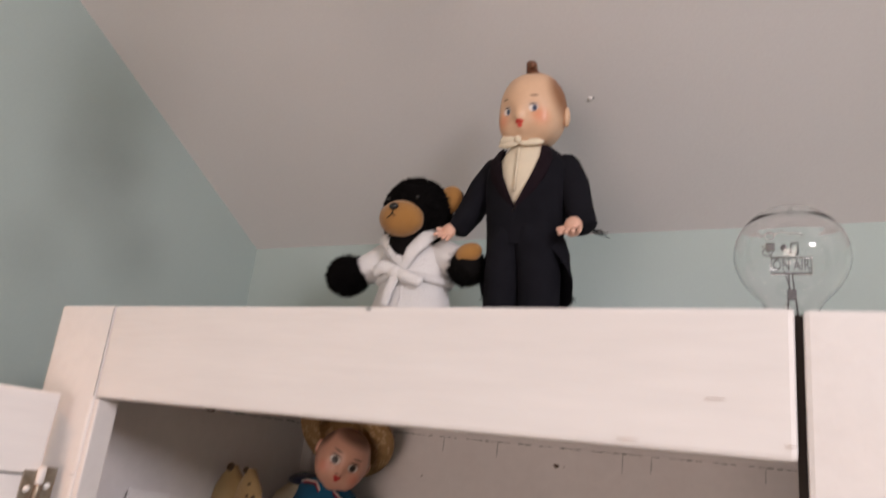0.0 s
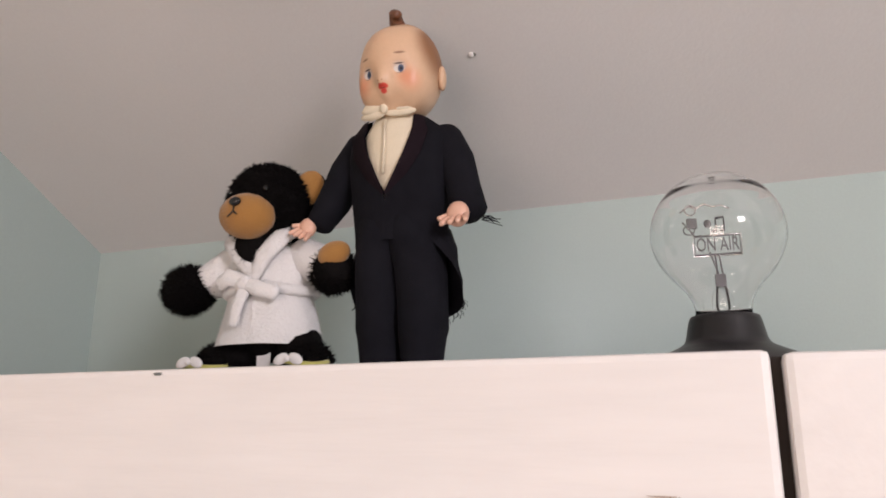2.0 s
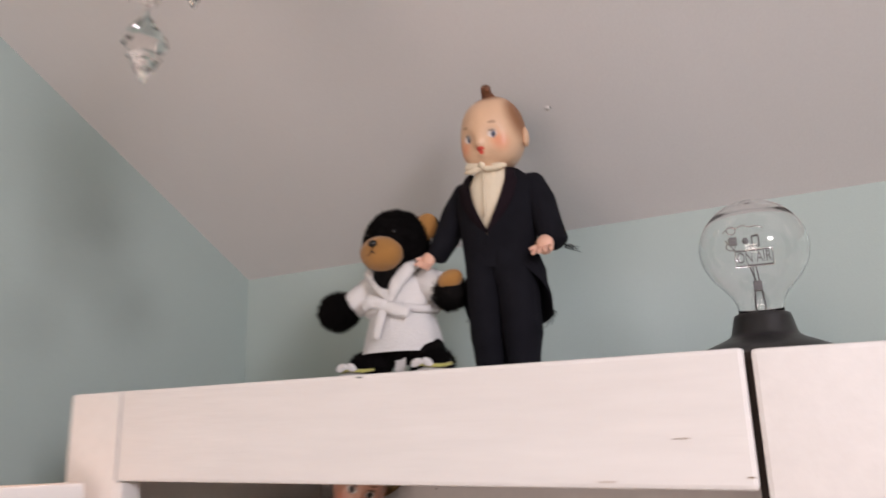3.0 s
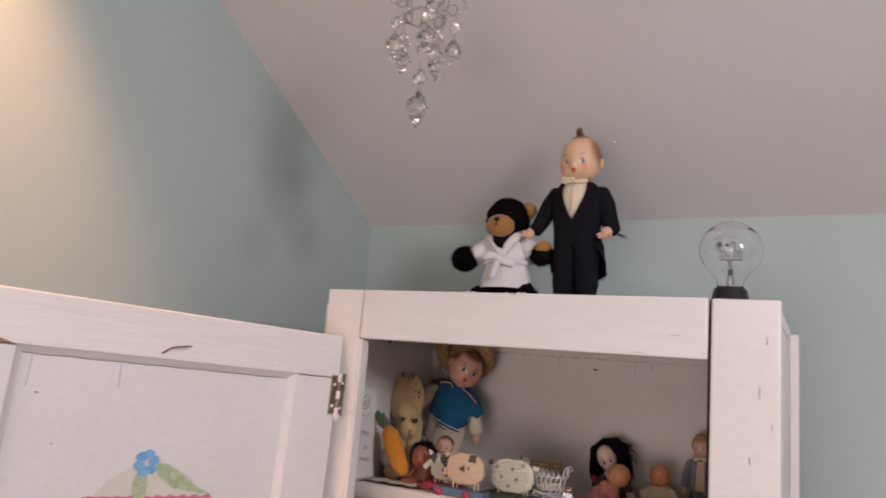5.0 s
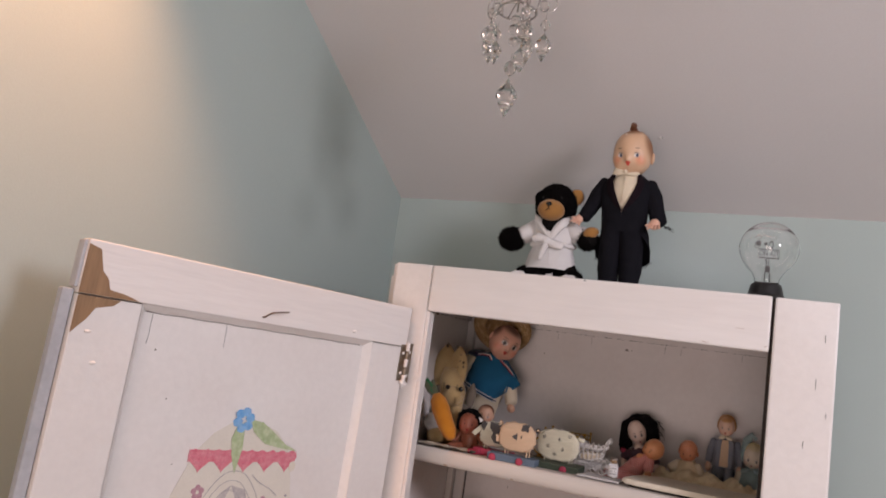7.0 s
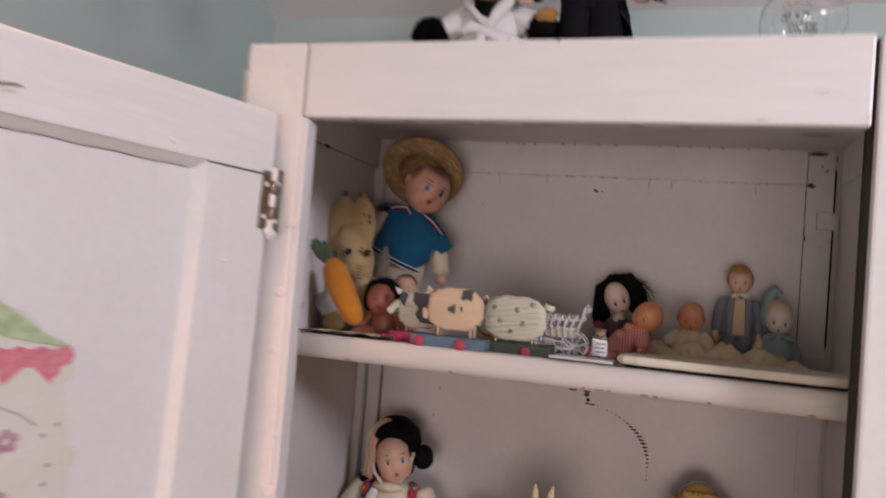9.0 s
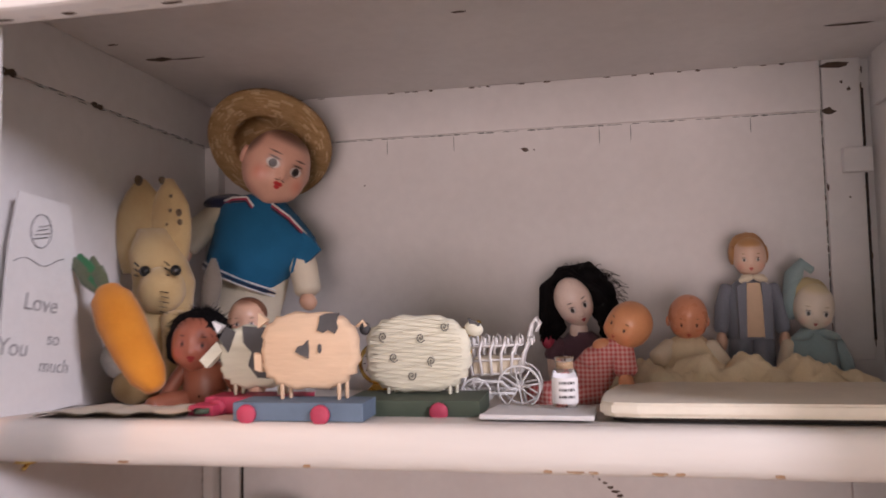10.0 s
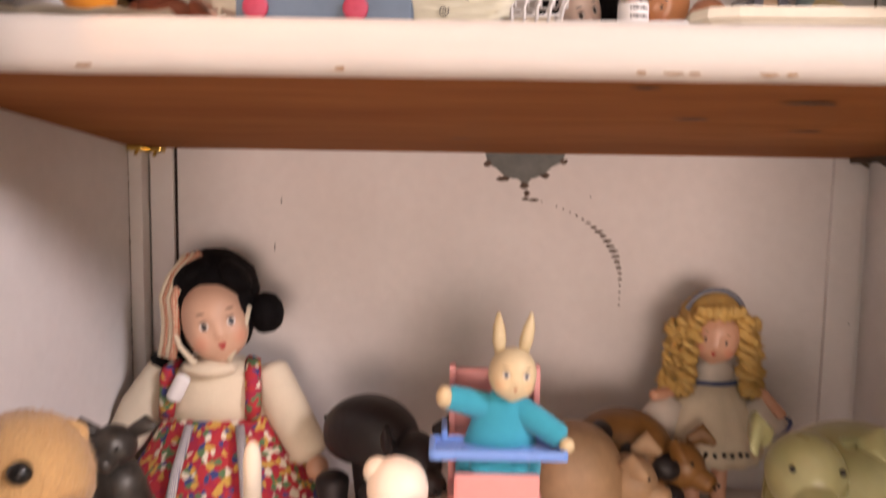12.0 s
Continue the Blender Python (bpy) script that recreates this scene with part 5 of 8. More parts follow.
        s.ball((side * 0.050, -0.052, 0.0285), 0.0026, PAPER_WHITE, seg=10, rings=8)
        s.object("bow", b, "white satin bow on a yellow ribbon")
    s = Shape()
    s.box((-0.006, -0.014, 0.004), (0.008, -0.013, 0.040), PAPER_WHITE, 0.0003)
    s.object("cloth_tag", b, "small grey sewn-in tag")


bear()


def lettering(text, size, mat, depth=0.0004):
    """The words as a mesh, middle at the origin, in the x-z plane, facing -y."""
    data = bpy.data.curves.new("lettering", "FONT")
    data.body, data.size, data.extrude, data.align_x, data.align_y = text, size, depth, "CENTER", "CENTER"
    temp = new("lettering", data)
    bpy.context.view_layer.update()
    made = bpy.data.meshes.new_from_object(temp.evaluated_get(bpy.context.evaluated_depsgraph_get()))
    bpy.data.objects.remove(temp)
    made.transform(Matrix.Rotation(radians(90), 4, "X"))
    made.materials.clear()
    made.materials.append(mat)
    return made


def bulb_lamp():
    m = pose(-0.045, 0.710, TOP, 0, 0, 4)
    b = base("bulb_lamp", m, "clear novelty glow bulb on a round black base", "lamp")
    s = Shape()
    s.lathe([(0.0, 0.0), (0.0755, 0.0), (0.0765, 0.003), (0.0750, 0.0075), (0.068, 0.0150), (0.056, 0.0230), (0.043, 0.0285), (0.034, 0.0325), (0.0305, 0.0350), (0.0290, 0.0380), (0.0262, 0.0510), (0.0250, 0.0545), (0.0235, 0.0555), (0.0, 0.0555)], LAMP_BLACK, seg=56)
    s.object("lamp_base", b, "glossy black turned base")
    outer = []
    neck = [(0.0205, 0.055), (0.0205, 0.060), (0.0215, 0.066), (0.0245, 0.0725), (0.0295, 0.0790), (0.0350, 0.0850), (0.0402, 0.0912), (0.0447, 0.0985), (0.0482, 0.1065), (0.0500, 0.1145)]
    arc = [(0.0503 * math.cos(a), 0.1185 + 0.0495 * math.sin(a)) for a in [(math.pi / 2) * i / 18 for i in range(19)]]
    outer = neck + [(max(r, 0.0004), z) for r, z in arc]
    inner = [(max(r - 0.0011, 0.0002), z - (0.001 if z > 0.15 else 0)) for r, z in outer][::-1]
    s = Shape()
    s.lathe(outer + inner, GLASS, seg=48, close=True)
    g = s.object("glass_globe", b, "clear glass globe")
    g.visible_shadow = False
    s = Shape()
    s.limb([(0, 0, 0.058, 0.0082), (0, 0, 0.070, 0.0075), (0, 0, 0.075, 0.0055)], GLASS, 14)
    s.object("glass_stem", b)
    s = Shape()
    for dx in (-0.0022, 0.0022):
        s.tube([(dx * 1.5, 0, 0.060), (dx, 0, 0.076), (dx * 0.9, 0, 0.088), (dx * 0.6 - 0.001, 0, 0.104)], 0.0007, WIRE_DARK, 6)
    s.box((-0.004, -0.002, 0.078), (0.004, 0.002, 0.088), WIRE_DARK, 0.0006)
    s.tube([(-0.001, 0, 0.088), (-0.006, 0, 0.106)], 0.0007, WIRE_DARK, 6)
    s.object("filament_support", b, "dark wire support")
    s = Shape()
    x0, x1, z0, z1 = -0.0165, 0.0165, 0.1040, 0.1185
    s.tube([(x0, 0, z0), (x1, 0, z0), (x1, 0, z1), (x0, 0, z1)], 0.0008, WIRE_DARK, 6, True)
    s.tube([(x0 - 0.001, 0.0008, z0 - 0.001), (x1 + 0.001, 0.0008, z0 - 0.001), (x1 + 0.001, 0.0008, z1 + 0.001), (x0 - 0.001, 0.0008, z1 + 0.001)], 0.0006, SILVER, 6, True)
    frame_ob = s.object("sign_frame", b, "small metal sign frame inside the bulb")
    word = new("sign_lettering", lettering("ON AIR", 0.0115, WIRE_DARK))
    word.parent = b
    word.matrix_basis = pose(0, -0.0004, 0.1112) @ Matrix.Diagonal((0.80, 2.2, 1.30, 1))
    s = Shape()
    # old microphone, notes and the outline above the sign
    s.tube([(-0.020 + 0.0042 * math.cos(a), 0, 0.124 + 0.0036 * math.sin(a)) for a in [2 * math.pi * i / 14 for i in range(14)]], 0.0006, WIRE_DARK, 5, True)
    s.box((-0.0215, -0.0008, 0.125), (-0.0135, 0.0008, 0.1335), WIRE_DARK, 0.0006)
    s.tube([(-0.0165, 0, 0.120), (-0.0245, 0, 0.131)], 0.0006, WIRE_DARK, 5)
    s.object("filament_microphone", b, "wire outline of a microphone")
    s = Shape()
    for x in (0.000, 0.006):
        s.tube([(x, 0, 0.1225), (x, 0, 0.1325)], 0.0007, WIRE_DARK, 5)
        s.ball((x - 0.0014, 0, 0.1225), (0.0018, 0.0006, 0.0013), WIRE_DARK, seg=8, rings=6)
    s.tube([(0.000, 0, 0.1325), (0.006, 0, 0.1332)], 0.0010, WIRE_DARK, 5)
    s.ball((-0.006, 0, 0.1285), (0.003, 0.0006, 0.0035), WIRE_DARK, seg=10, rings=6)
    s.object("filament_notes", b, "wire music notes")
    s = Shape()
    cloud = [(-0.026 + i * 0.0062, 0, 0.1385 + 0.0032 * abs(math.sin(i * 1.5)) + 0.003 * math.sin(i * 0.55)) for i in range(7)]
    s.tube(cloud, 0.0006, SILVER, 6)
    s.tube([(-0.018 + 0.004 * math.cos(a), 0, 0.1400 + 0.004 * math.sin(a)) for a in [2 * math.pi * i / 12 for i in range(12)]], 0.0006, SILVER, 5, True)
    s.object("pale_wire_outline", b, "pale wire outline under the crown of the bulb")


bulb_lamp()


# ---- crystal chandelier under the slope ----
def chandelier():
    cx, cy, cz = -0.424, 0.300, 2.140
    b = base("crystal_chandelier", pose(cx, cy, cz), "small wire chandelier hung with clear crystal drops", "chandelier")
    top = EAVE + PITCH * (NORTH - cy) - cz
    s = Shape()
    s.tube([(0, 0, 0.0), (0, 0, top)], 0.0016, SILVER, 8)
    s.ball((0, 0, top - 0.004), (0.018, 0.018, 0.006), SILVER)
    s.object("hanging_rod", b)
    s = Shape()
    s.tube([(0.030 * math.cos(a), 0.030 * math.sin(a), 0.0 + 0.001 * math.sin(3 * a)) for a in [2 * math.pi * i / 32 for i in range(32)]], 0.0016, SILVER, 7, True)
    for a in (0.3, 2.4, 4.5):
        s.tube([(0, 0, 0.02), (0.015 * math.cos(a), 0.015 * math.sin(a), 0.012), (0.030 * math.cos(a), 0.030 * math.sin(a), 0.0)], 0.0012, SILVER, 6)
    s.object("wire_ring", b, "dark silver wire ring")

    def drop(x, y, z, size, parent):
        """Faceted crystal: a bead over a pointed pendant."""
        s = Shape()
        k = size
        s.lathe([(0.0005, 0.0), (0.0040 * k, -0.003 * k), (0.0062 * k, -0.008 * k), (0.0040 * k, -0.0125 * k), (0.0012, -0.0145 * k)], CRYSTAL, (x, y, z), 8)
        for f in s.bm.faces:
            f.smooth = False
        bead_ob = s.object("crystal_bead", parent)
        s = Shape()
        w = z - 0.016 * k
        s.lathe([(0.0004, w), (0.0020 * k, w - 0.004 * k), (0.0085 * k, w - 0.013 * k), (0.0098 * k, w - 0.0175 * k), (0.0050 * k, w - 0.0215 * k), (0.0072 * k, w - 0.0235 * k), (0.0004, w - 0.036 * k)], CRYSTAL, (x, y, 0), 8)
        for f in s.bm.faces:
            f.smooth = False
        s.object("crystal_drop", parent)
        s = Shape()
        s.tube([(x, y, z + 0.012), (x, y, w - 0.001)], 0.0004, SILVER, 5)
        s.object("wire_link", parent)

    for i in range(5):
        a = 0.35 + 2 * math.pi * i / 5
        c, si = math.cos(a), math.sin(a)
        s = Shape()
        arm = [(0.028 + 0.010 * t, 0.052 * t * (1.4 - t * 0.5)) for t in [k / 8 for k in range(9)]]
        curl = [(0.0465 + 0.0125 * (1 - k / 26) * math.cos(2.6 - k * 0.42), 0.046 + 0.0135 * (1 - k / 26) * math.sin(2.6 - k * 0.42)) for k in range(22)]
        s.tube([(r * c, r * si, z) for r, z in arm], 0.0013, SILVER, 6)
        s.tube([(r * c, r * si, z) for r, z in curl], 0.0011, SILVER, 6)
        s.tube([((0.050 + 0.009 * math.cos(t)) * c, (0.050 + 0.009 * math.cos(t)) * si, 0.019 + 0.012 * math.sin(t)) for t in [1.3 - k * 0.4 for k in range(10)]], 0.0010, SILVER, 6)
        arm_ob = s.object("wire_arm", b, "scrolled silver wire arm")
        s = Shape()
        s.ball((0.040 * c, 0.040 * si, 0.014), (0.0085, 0.0085, 0.0095), CRYSTAL, seg=10, rings=7)
        for f in s.bm.faces:
            f.smooth = False
        s.object("crystal_ball", arm_ob)
        drop(0.045 * c, 0.045 * si, -0.006 - 0.004 * (i % 2), 1.35, arm_ob)
        if i % 2 == 0:
            drop(0.026 * math.cos(a + 0.6), 0.026 * math.sin(a + 0.6), -0.018 - 0.006 * (i % 3), 1.1, arm_ob)
    for k, (z, r) in enumerate(((-0.012, 0.0085), (-0.029, 0.0110), (-0.048, 0.0090))):
        s = Shape()
        s.ball((0, 0, z), (r, r, r * 0.8), CRYSTAL, seg=10, rings=7)
        for f in s.bm.faces:
            f.smooth = False
        s.object("crystal_ball", b)
    drop(0, 0, -0.078, 1.75, b)


chandelier()


# ---- things on the upper shelf ----
def at(x, y, turn=0.0, lean=0.0, back=0.0, z=None):
    return pose(x, y, on_shelf(y) if z is None else z, back, lean, turn)


def ear_slab(s, base_at, length, width, lean, mat, thick=0.007, inner=None, droop=0.0):
    """A long flat plush ear."""
    pts = []
    for i in range(8):
        t = i / 7
        w = width * (0.62 + 0.75 * math.sin(math.pi * min(t * 0.9 + 0.08, 1))) * (1 if t < 0.8 else 1 - (t - 0.8) * 3.4)
        pts.append((base_at[0] + lean * t, base_at[1] + droop * t * t, base_at[2] + length * t, max(w, 0.002) / 2, thick * (1 - 0.45 * t)))
    s.loft(pts, mat, 18, 0.0012, 70)
    if inner:
        s.loft([(p[0], p[1] - thick * 0.55, p[2], p[3] * 0.6, p[4] * 0.6) for p in pts[1:-1]], inner, 12)


def plush_rabbit():
    s = Shape()
    dark = cloth("soot_marked_plush", (0.17, 0.11, 0.06), 0.3)
    s.loft([(-0.004, 0.006, 0.0, 0.030, 0.026), (-0.004, 0.004, 0.02, 0.032, 0.028), (0, 0.002, 0.05, 0.029, 0.024), (0.004, 0.0, 0.075, 0.025, 0.021), (0.006, -0.002, 0.10, 0.0255, 0.024), (0.002, -0.004, 0.125, 0.0225, 0.022), (-0.002, -0.002, 0.145, 0.015, 0.012)], PLUSH, 24, 0.0022, 45)
    s.ball((0.013, -0.018, 0.093), (0.019, 0.018, 0.020), PLUSH, rough=0.0015, freq=70)
    ear_slab(s, (-0.018, 0.002, 0.108), 0.081, 0.034, 0.002, PLUSH, 0.010)
    ear_slab(s, (0.012, 0.0, 0.112), 0.076, 0.027, -0.002, PLUSH, 0.010)
    for x, z, w in ((0.0145, 0.160, 0.0012), (0.0150, 0.172, 0.0010), (0.0120, 0.148, 0.0011), (0.0215, 0.158, 0.0020), (0.0225, 0.150, 0.0016), (-0.0155, 0.187, 0.0026), (0.006, 0.186, 0.0020)):
        s.ball((x, -0.004, z), (w, 0.0062, w * 1.8), dark)
    for x in (0.005, 0.031):
        s.ball((x, -0.0300, 0.1085), (0.0046, 0.0036, 0.0046), BLACK_GLOSS, seg=12, rings=8)
        for k in (-1, 0, 1):
            s.tube([(x - 0.006, -0.029, 0.1085 + k * 0.004), (x - 0.0105, -0.0275, 0.111 + k * 0.005)], 0.0007, BLACK_GLOSS, 4)
    for k in range(5):
        s.tube([(0.021, -0.0362, 0.092 - k * 0.0040), (0.027, -0.0335, 0.0905 - k * 0.0040)], 0.0005, BLACK_GLOSS, 4)
    s.limb([(0.022, -0.016, 0.07, 0.011), (0.028, -0.02, 0.045, 0.011), (0.024, -0.022, 0.02, 0.010)], PLUSH, 14, 0.001, 80)
    s.ball((-0.006, -0.024, 0.016), (0.019, 0.016, 0.0155), PLUSH, rough=0.001, freq=80)
    s.ball((-0.018, -0.020, 0.038), (0.019, 0.016, 0.018), WHITE_TERRY, rough=0.002, freq=90)
    thing(s, "plush_rabbit", at(-0.590, 0.640, 4), "worn yellowed plush rabbit with tall ears, sitting in the corner", "plush toy")


plush_rabbit()


def felt_carrot():
    c = base("felt_carrot", pose(-0.5480, 0.560, SHELF_Z + 0.0010) @ Matrix.Scale(0.91, 4), "stuffed orange felt carrot with green felt leaves", "toy carrot")
    s = Shape()
    s.limb([(0.006, 0, 0.014, 0.0100), (0.001, 0.0, 0.022, 0.0140), (-0.013, 0.002, 0.042, 0.0165), (-0.027, 0.004, 0.066, 0.0185), (-0.036, 0.006, 0.083, 0.0160), (-0.039, 0.007, 0.089, 0.0100)], ORANGE, 22, 0.0018, 60)
    s.object("carrot_root", c, "orange felt root")
    rnd = random.Random(5)
    for i in range(6):
        s = Shape()
        a = -0.75 + i * 0.27
        tip = Vector((-0.043 - 0.033 * math.sin(a + 0.9), 0.008 + rnd.uniform(-0.006, 0.004), 0.093 + 0.026 * math.cos(a * 0.8) * (0.75 + 0.25 * (i % 2))))
        mid = (tip + Vector((-0.040, 0.006, 0.086))) / 2 + Vector((0.0, -0.004, 0.002))
        s.limb([(-0.040, 0.006, 0.086, 0.0045), (*mid, 0.0075), (*tip, 0.0030)], GREEN if 1 < i < 4 else OLIVE, 10, 0.0012, 150, 0.4)
        s.object("felt_leaf", c, "green felt leaf")


felt_carrot()


def sombrero_doll():
    s = Shape()
    skin = ROSY
    # straw hat worn far back: rippled brim, rolled rim and a round crown
    tilt = Matrix.Translation((-0.0150, 0.004, 0.2320)) @ Euler((radians(-46), radians(-20), radians(-4))).to_matrix().to_4x4()
    prof = [(0.0, 0.037), (0.012, 0.036), (0.022, 0.031), (0.0295, 0.021), (0.0325, 0.009), (0.0330, 0.002)]
    prof += [(0.0335 + 0.0195 * q, 0.0012 - 0.0052 * math.sin(math.pi * q * 0.8)) for q in [i / 14 for i in range(1, 15)]]
    prof += [(0.0530 + 0.0058 * math.sin(q), -0.0018 + 0.0068 * (1 - math.cos(q))) for q in [math.pi * i / 12 for i in range(1, 12)]]
    prof += [(0.0525 - 0.0165 * q, 0.0118 - 0.0050 * q) for q in [i / 8 for i in range(1, 9)]]
    rnd, seg = random.Random(14), 90
    verts, lit = [], []
    for i, (rr, hh) in enumerate(prof):
        start = rnd.random() * 6
        for k in range(seg):
            a = 2 * math.pi * k / seg
            wob = 0.0022 * math.sin(2 * a + 0.8) * (rr / 0.055) ** 2
            verts.append(tilt @ Vector((rr * math.cos(a), rr * math.sin(a), hh + wob + (0.0007 if i % 2 else -0.0007) + 0.0003 * math.sin(k * 2.1 + i))))
            lit.append(math.sin(k * 0.52 + start * 3) > 0.72 and rnd.random() < 0.8)
    for flag, mat in ((False, STRAW), (True, STRAW_LIGHT)):
        faces = [(i * seg + k, i * seg + (k + 1) % seg, (i + 1) * seg + (k + 1) % seg, (i + 1) * seg + k) for i in range(len(prof) - 1) for k in range(seg) if lit[i * seg + k] == flag]
        if not flag:
            made = s.mesh(verts, faces, mat)
        else:
            index = s.slot(mat)
            for f in faces:
                face = s.bm.faces.new([made[q] for q in f])
                face.material_index, face.smooth = index, True
    # blouse sleeves, blue tunic, trousers
    s.loft([(0.000, 0.004, 0.0, 0.034, 0.024), (0.0, 0.004, 0.03, 0.034, 0.025), (-0.001, 0.004, 0.07, 0.033, 0.024), (-0.001, 0.003, 0.10, 0.034, 0.024), (-0.002, 0.002, 0.115, 0.035, 0.024)], CREAM, 24, 0.0015, 70)
    hem = [(-0.009, -0.001, 0.1045, 0.0375, 0.0275, 9), (-0.009, -0.001, 0.1080, 0.0372, 0.0280, 9)]
    s.loft(hem + [(-0.006, -0.001, 0.120, 0.0395, 0.0285, 5), (0.000, -0.001, 0.138, 0.0455, 0.0285, 2), (0.004, -0.001, 0.150, 0.0510, 0.0275, 0), (0.003, -0.001, 0.160, 0.0480, 0.0265, 2), (-0.001, -0.002, 0.170, 0.0410, 0.0245, 4), (0.000, -0.005, 0.179, 0.0270, 0.0205, 4), (0.001, -0.007, 0.186, 0.0150, 0.0140)], BLUE_FELT, 34, 0.0022, 60)
    for z, mat, w in ((0.1095, PAPER_WHITE, 0.0010), (0.1068, NAVY, 0.0011), (0.1040, PAPER_WHITE, 0.0009)):
        s.tube([(-0.009 + 0.0385 * math.cos(a), 0.0292 * math.sin(a), z - 0.0385 * math.cos(a) * math.sin(radians(9))) for a in [2 * math.pi * i / 34 for i in range(34)]], w, mat, 6, True)
    for k, mat in ((0, PAPER_WHITE), (1, WHEEL_PINK), (2, NAVY)):
        s.tube([(-0.042 + 0.002 * k, -0.012, 0.171 - 0.0020 * k), (-0.026, -0.0225, 0.178 - 0.0020 * k), (-0.012, -0.0255, 0.181 - 0.0020 * k), (-0.004, -0.026, 0.174 - 0.002 * k)], 0.0010, mat, 6)
        s.tube([(0.012, -0.0255, 0.180 - 0.0020 * k), (0.030, -0.0225, 0.172 - 0.0020 * k), (0.048, -0.012, 0.158 - 0.0020 * k)], 0.0009, mat, 6)
    s.slab([(0.040, 0.163), (0.054, 0.156), (0.0625, 0.149), (0.052, 0.134), (0.040, 0.122)], -0.016, -0.011, BLUE_FELT)
    s.ball((-0.041, 0.002, 0.172), (0.022, 0.020, 0.0085), NAVY, (0, -14, 0), rough=0.002, freq=70)
    s.limb([(-0.043, 0.0, 0.160, 0.0145), (-0.056, -0.006, 0.143, 0.0135), (-0.063, -0.010, 0.126, 0.0105)], CREAM, 16, 0.0015, 80)
    s.ball((-0.064, -0.013, 0.117), (0.007, 0.007, 0.009), skin)
    s.limb([(0.036, 0.0, 0.148, 0.0130), (0.047, -0.004, 0.130, 0.0132), (0.057, -0.010, 0.112, 0.0120)], CREAM, 16, 0.0015, 80)
    s.ball((0.0615, -0.014, 0.101), (0.0085, 0.007, 0.0075), skin, (0, 30, 0))
    for v in s.bm.verts:
        v.co *= 1.045
    hair = (0.10, 0.045, 0.03)
    doll_head(s, "rosy_glazed_face", (0.0060, -0.0195, 0.2240), (0.0312, 0.0318, 0.0350), (0.74, 0.40, 0.29), 36, 10, 9, 0.08, -0.40, 0.36, 0.215, (0.05, 0.035, 0.03), (0.50, 0.008, 0.015), 0.135, (0.74, 0.20, 0.13), 0.5, (0.04, 0.02, 0.015), True, 0.0, (0.15, 0.075, 0.06), BABY,
              ((0.0, 0.86, 1.0, 0.42, 0, hair, 0.9, 0.35, -0.2), (0.95, 0.5, 0.4, 0.7, 0, hair, 0.85, 0.3, 0.0), (-0.95, 0.5, 0.4, 0.7, 0, hair, 0.85, 0.3, 0.0), (0.08, -0.26, 0.095, 0.024, 16, BLACKISH, 0.95, 0.3), (-0.08, -0.26, 0.095, 0.024, -16, BLACKISH, 0.95, 0.3)), 0.38, seg=72, rings=54)
    thing(s, "sombrero_doll", at(-0.579, 0.736, 4, 14), "painted doll in a straw sombrero and a teal felt tunic", "doll")


sombrero_doll()


def seated_doll():
    s = Shape()
    doll_head(s, "reddish_brown_face", (-0.003, -0.006, 0.0465), (0.0165, 0.0165, 0.0190), (0.32, 0.10, 0.06), 18, 4, 6, 0.0, -0.48, 0.40, 0.15, (0.10, 0.03, 0.02), (0.22, 0.012, 0.015), 0.16, (0.42, 0.07, 0.05), 0.5, BLACKISH, False, 0, (0.55, 0.20, 0.17), BABY, seg=36, rings=28, ears=False)
    s.ball((-0.004, 0.001, 0.053), (0.0205, 0.0185, 0.0165), BLACK_HAIR, rough=0.003, freq=160)
    s.ball((-0.019, -0.003, 0.044), (0.006, 0.012, 0.014), BLACK_HAIR, rough=0.002, freq=160)
    s.tufts((-0.004, 0.001, 0.053), (0.021, 0.019, 0.017), BLACK_HAIR, 260, 0.006, 0.0005, seed=3, low=-0.2)
    s.loft([(0, 0.0, 0.0, 0.016, 0.012), (0, 0.0, 0.010, 0.0165, 0.0125), (0, 0, 0.020, 0.015, 0.012), (0, 0, 0.029, 0.0165, 0.0115), (-0.001, -0.001, 0.034, 0.007, 0.007)], BROWN_SKIN, 20)
    s.ball((0.002, -0.0125, 0.010), 0.0009, BLACK_GLOSS, seg=6, rings=5)
    s.limb([(-0.015, 0, 0.028, 0.0055), (-0.024, -0.004, 0.015, 0.0052), (-0.029, -0.008, 0.004, 0.0045)], BROWN_SKIN)
    s.limb([(0.015, 0, 0.028, 0.0055), (0.026, -0.004, 0.016, 0.0052), (0.034, -0.009, 0.007, 0.0045)], BROWN_SKIN)
    s.limb([(-0.009, -0.002, 0.006, 0.0078), (-0.018, -0.018, 0.007, 0.0070), (-0.022, -0.030, 0.006, 0.0060)], BROWN_SKIN)
    s.limb([(0.009, -0.002, 0.006, 0.0078), (0.021, -0.014, 0.007, 0.0070), (0.032, -0.020, 0.006, 0.0060)], BROWN_SKIN)
    thing(s, "seated_doll", at(-0.516, 0.585) @ Matrix.Scale(1.07, 4), "small reddish-brown composition doll with black hair, seated", "doll")


seated_doll()


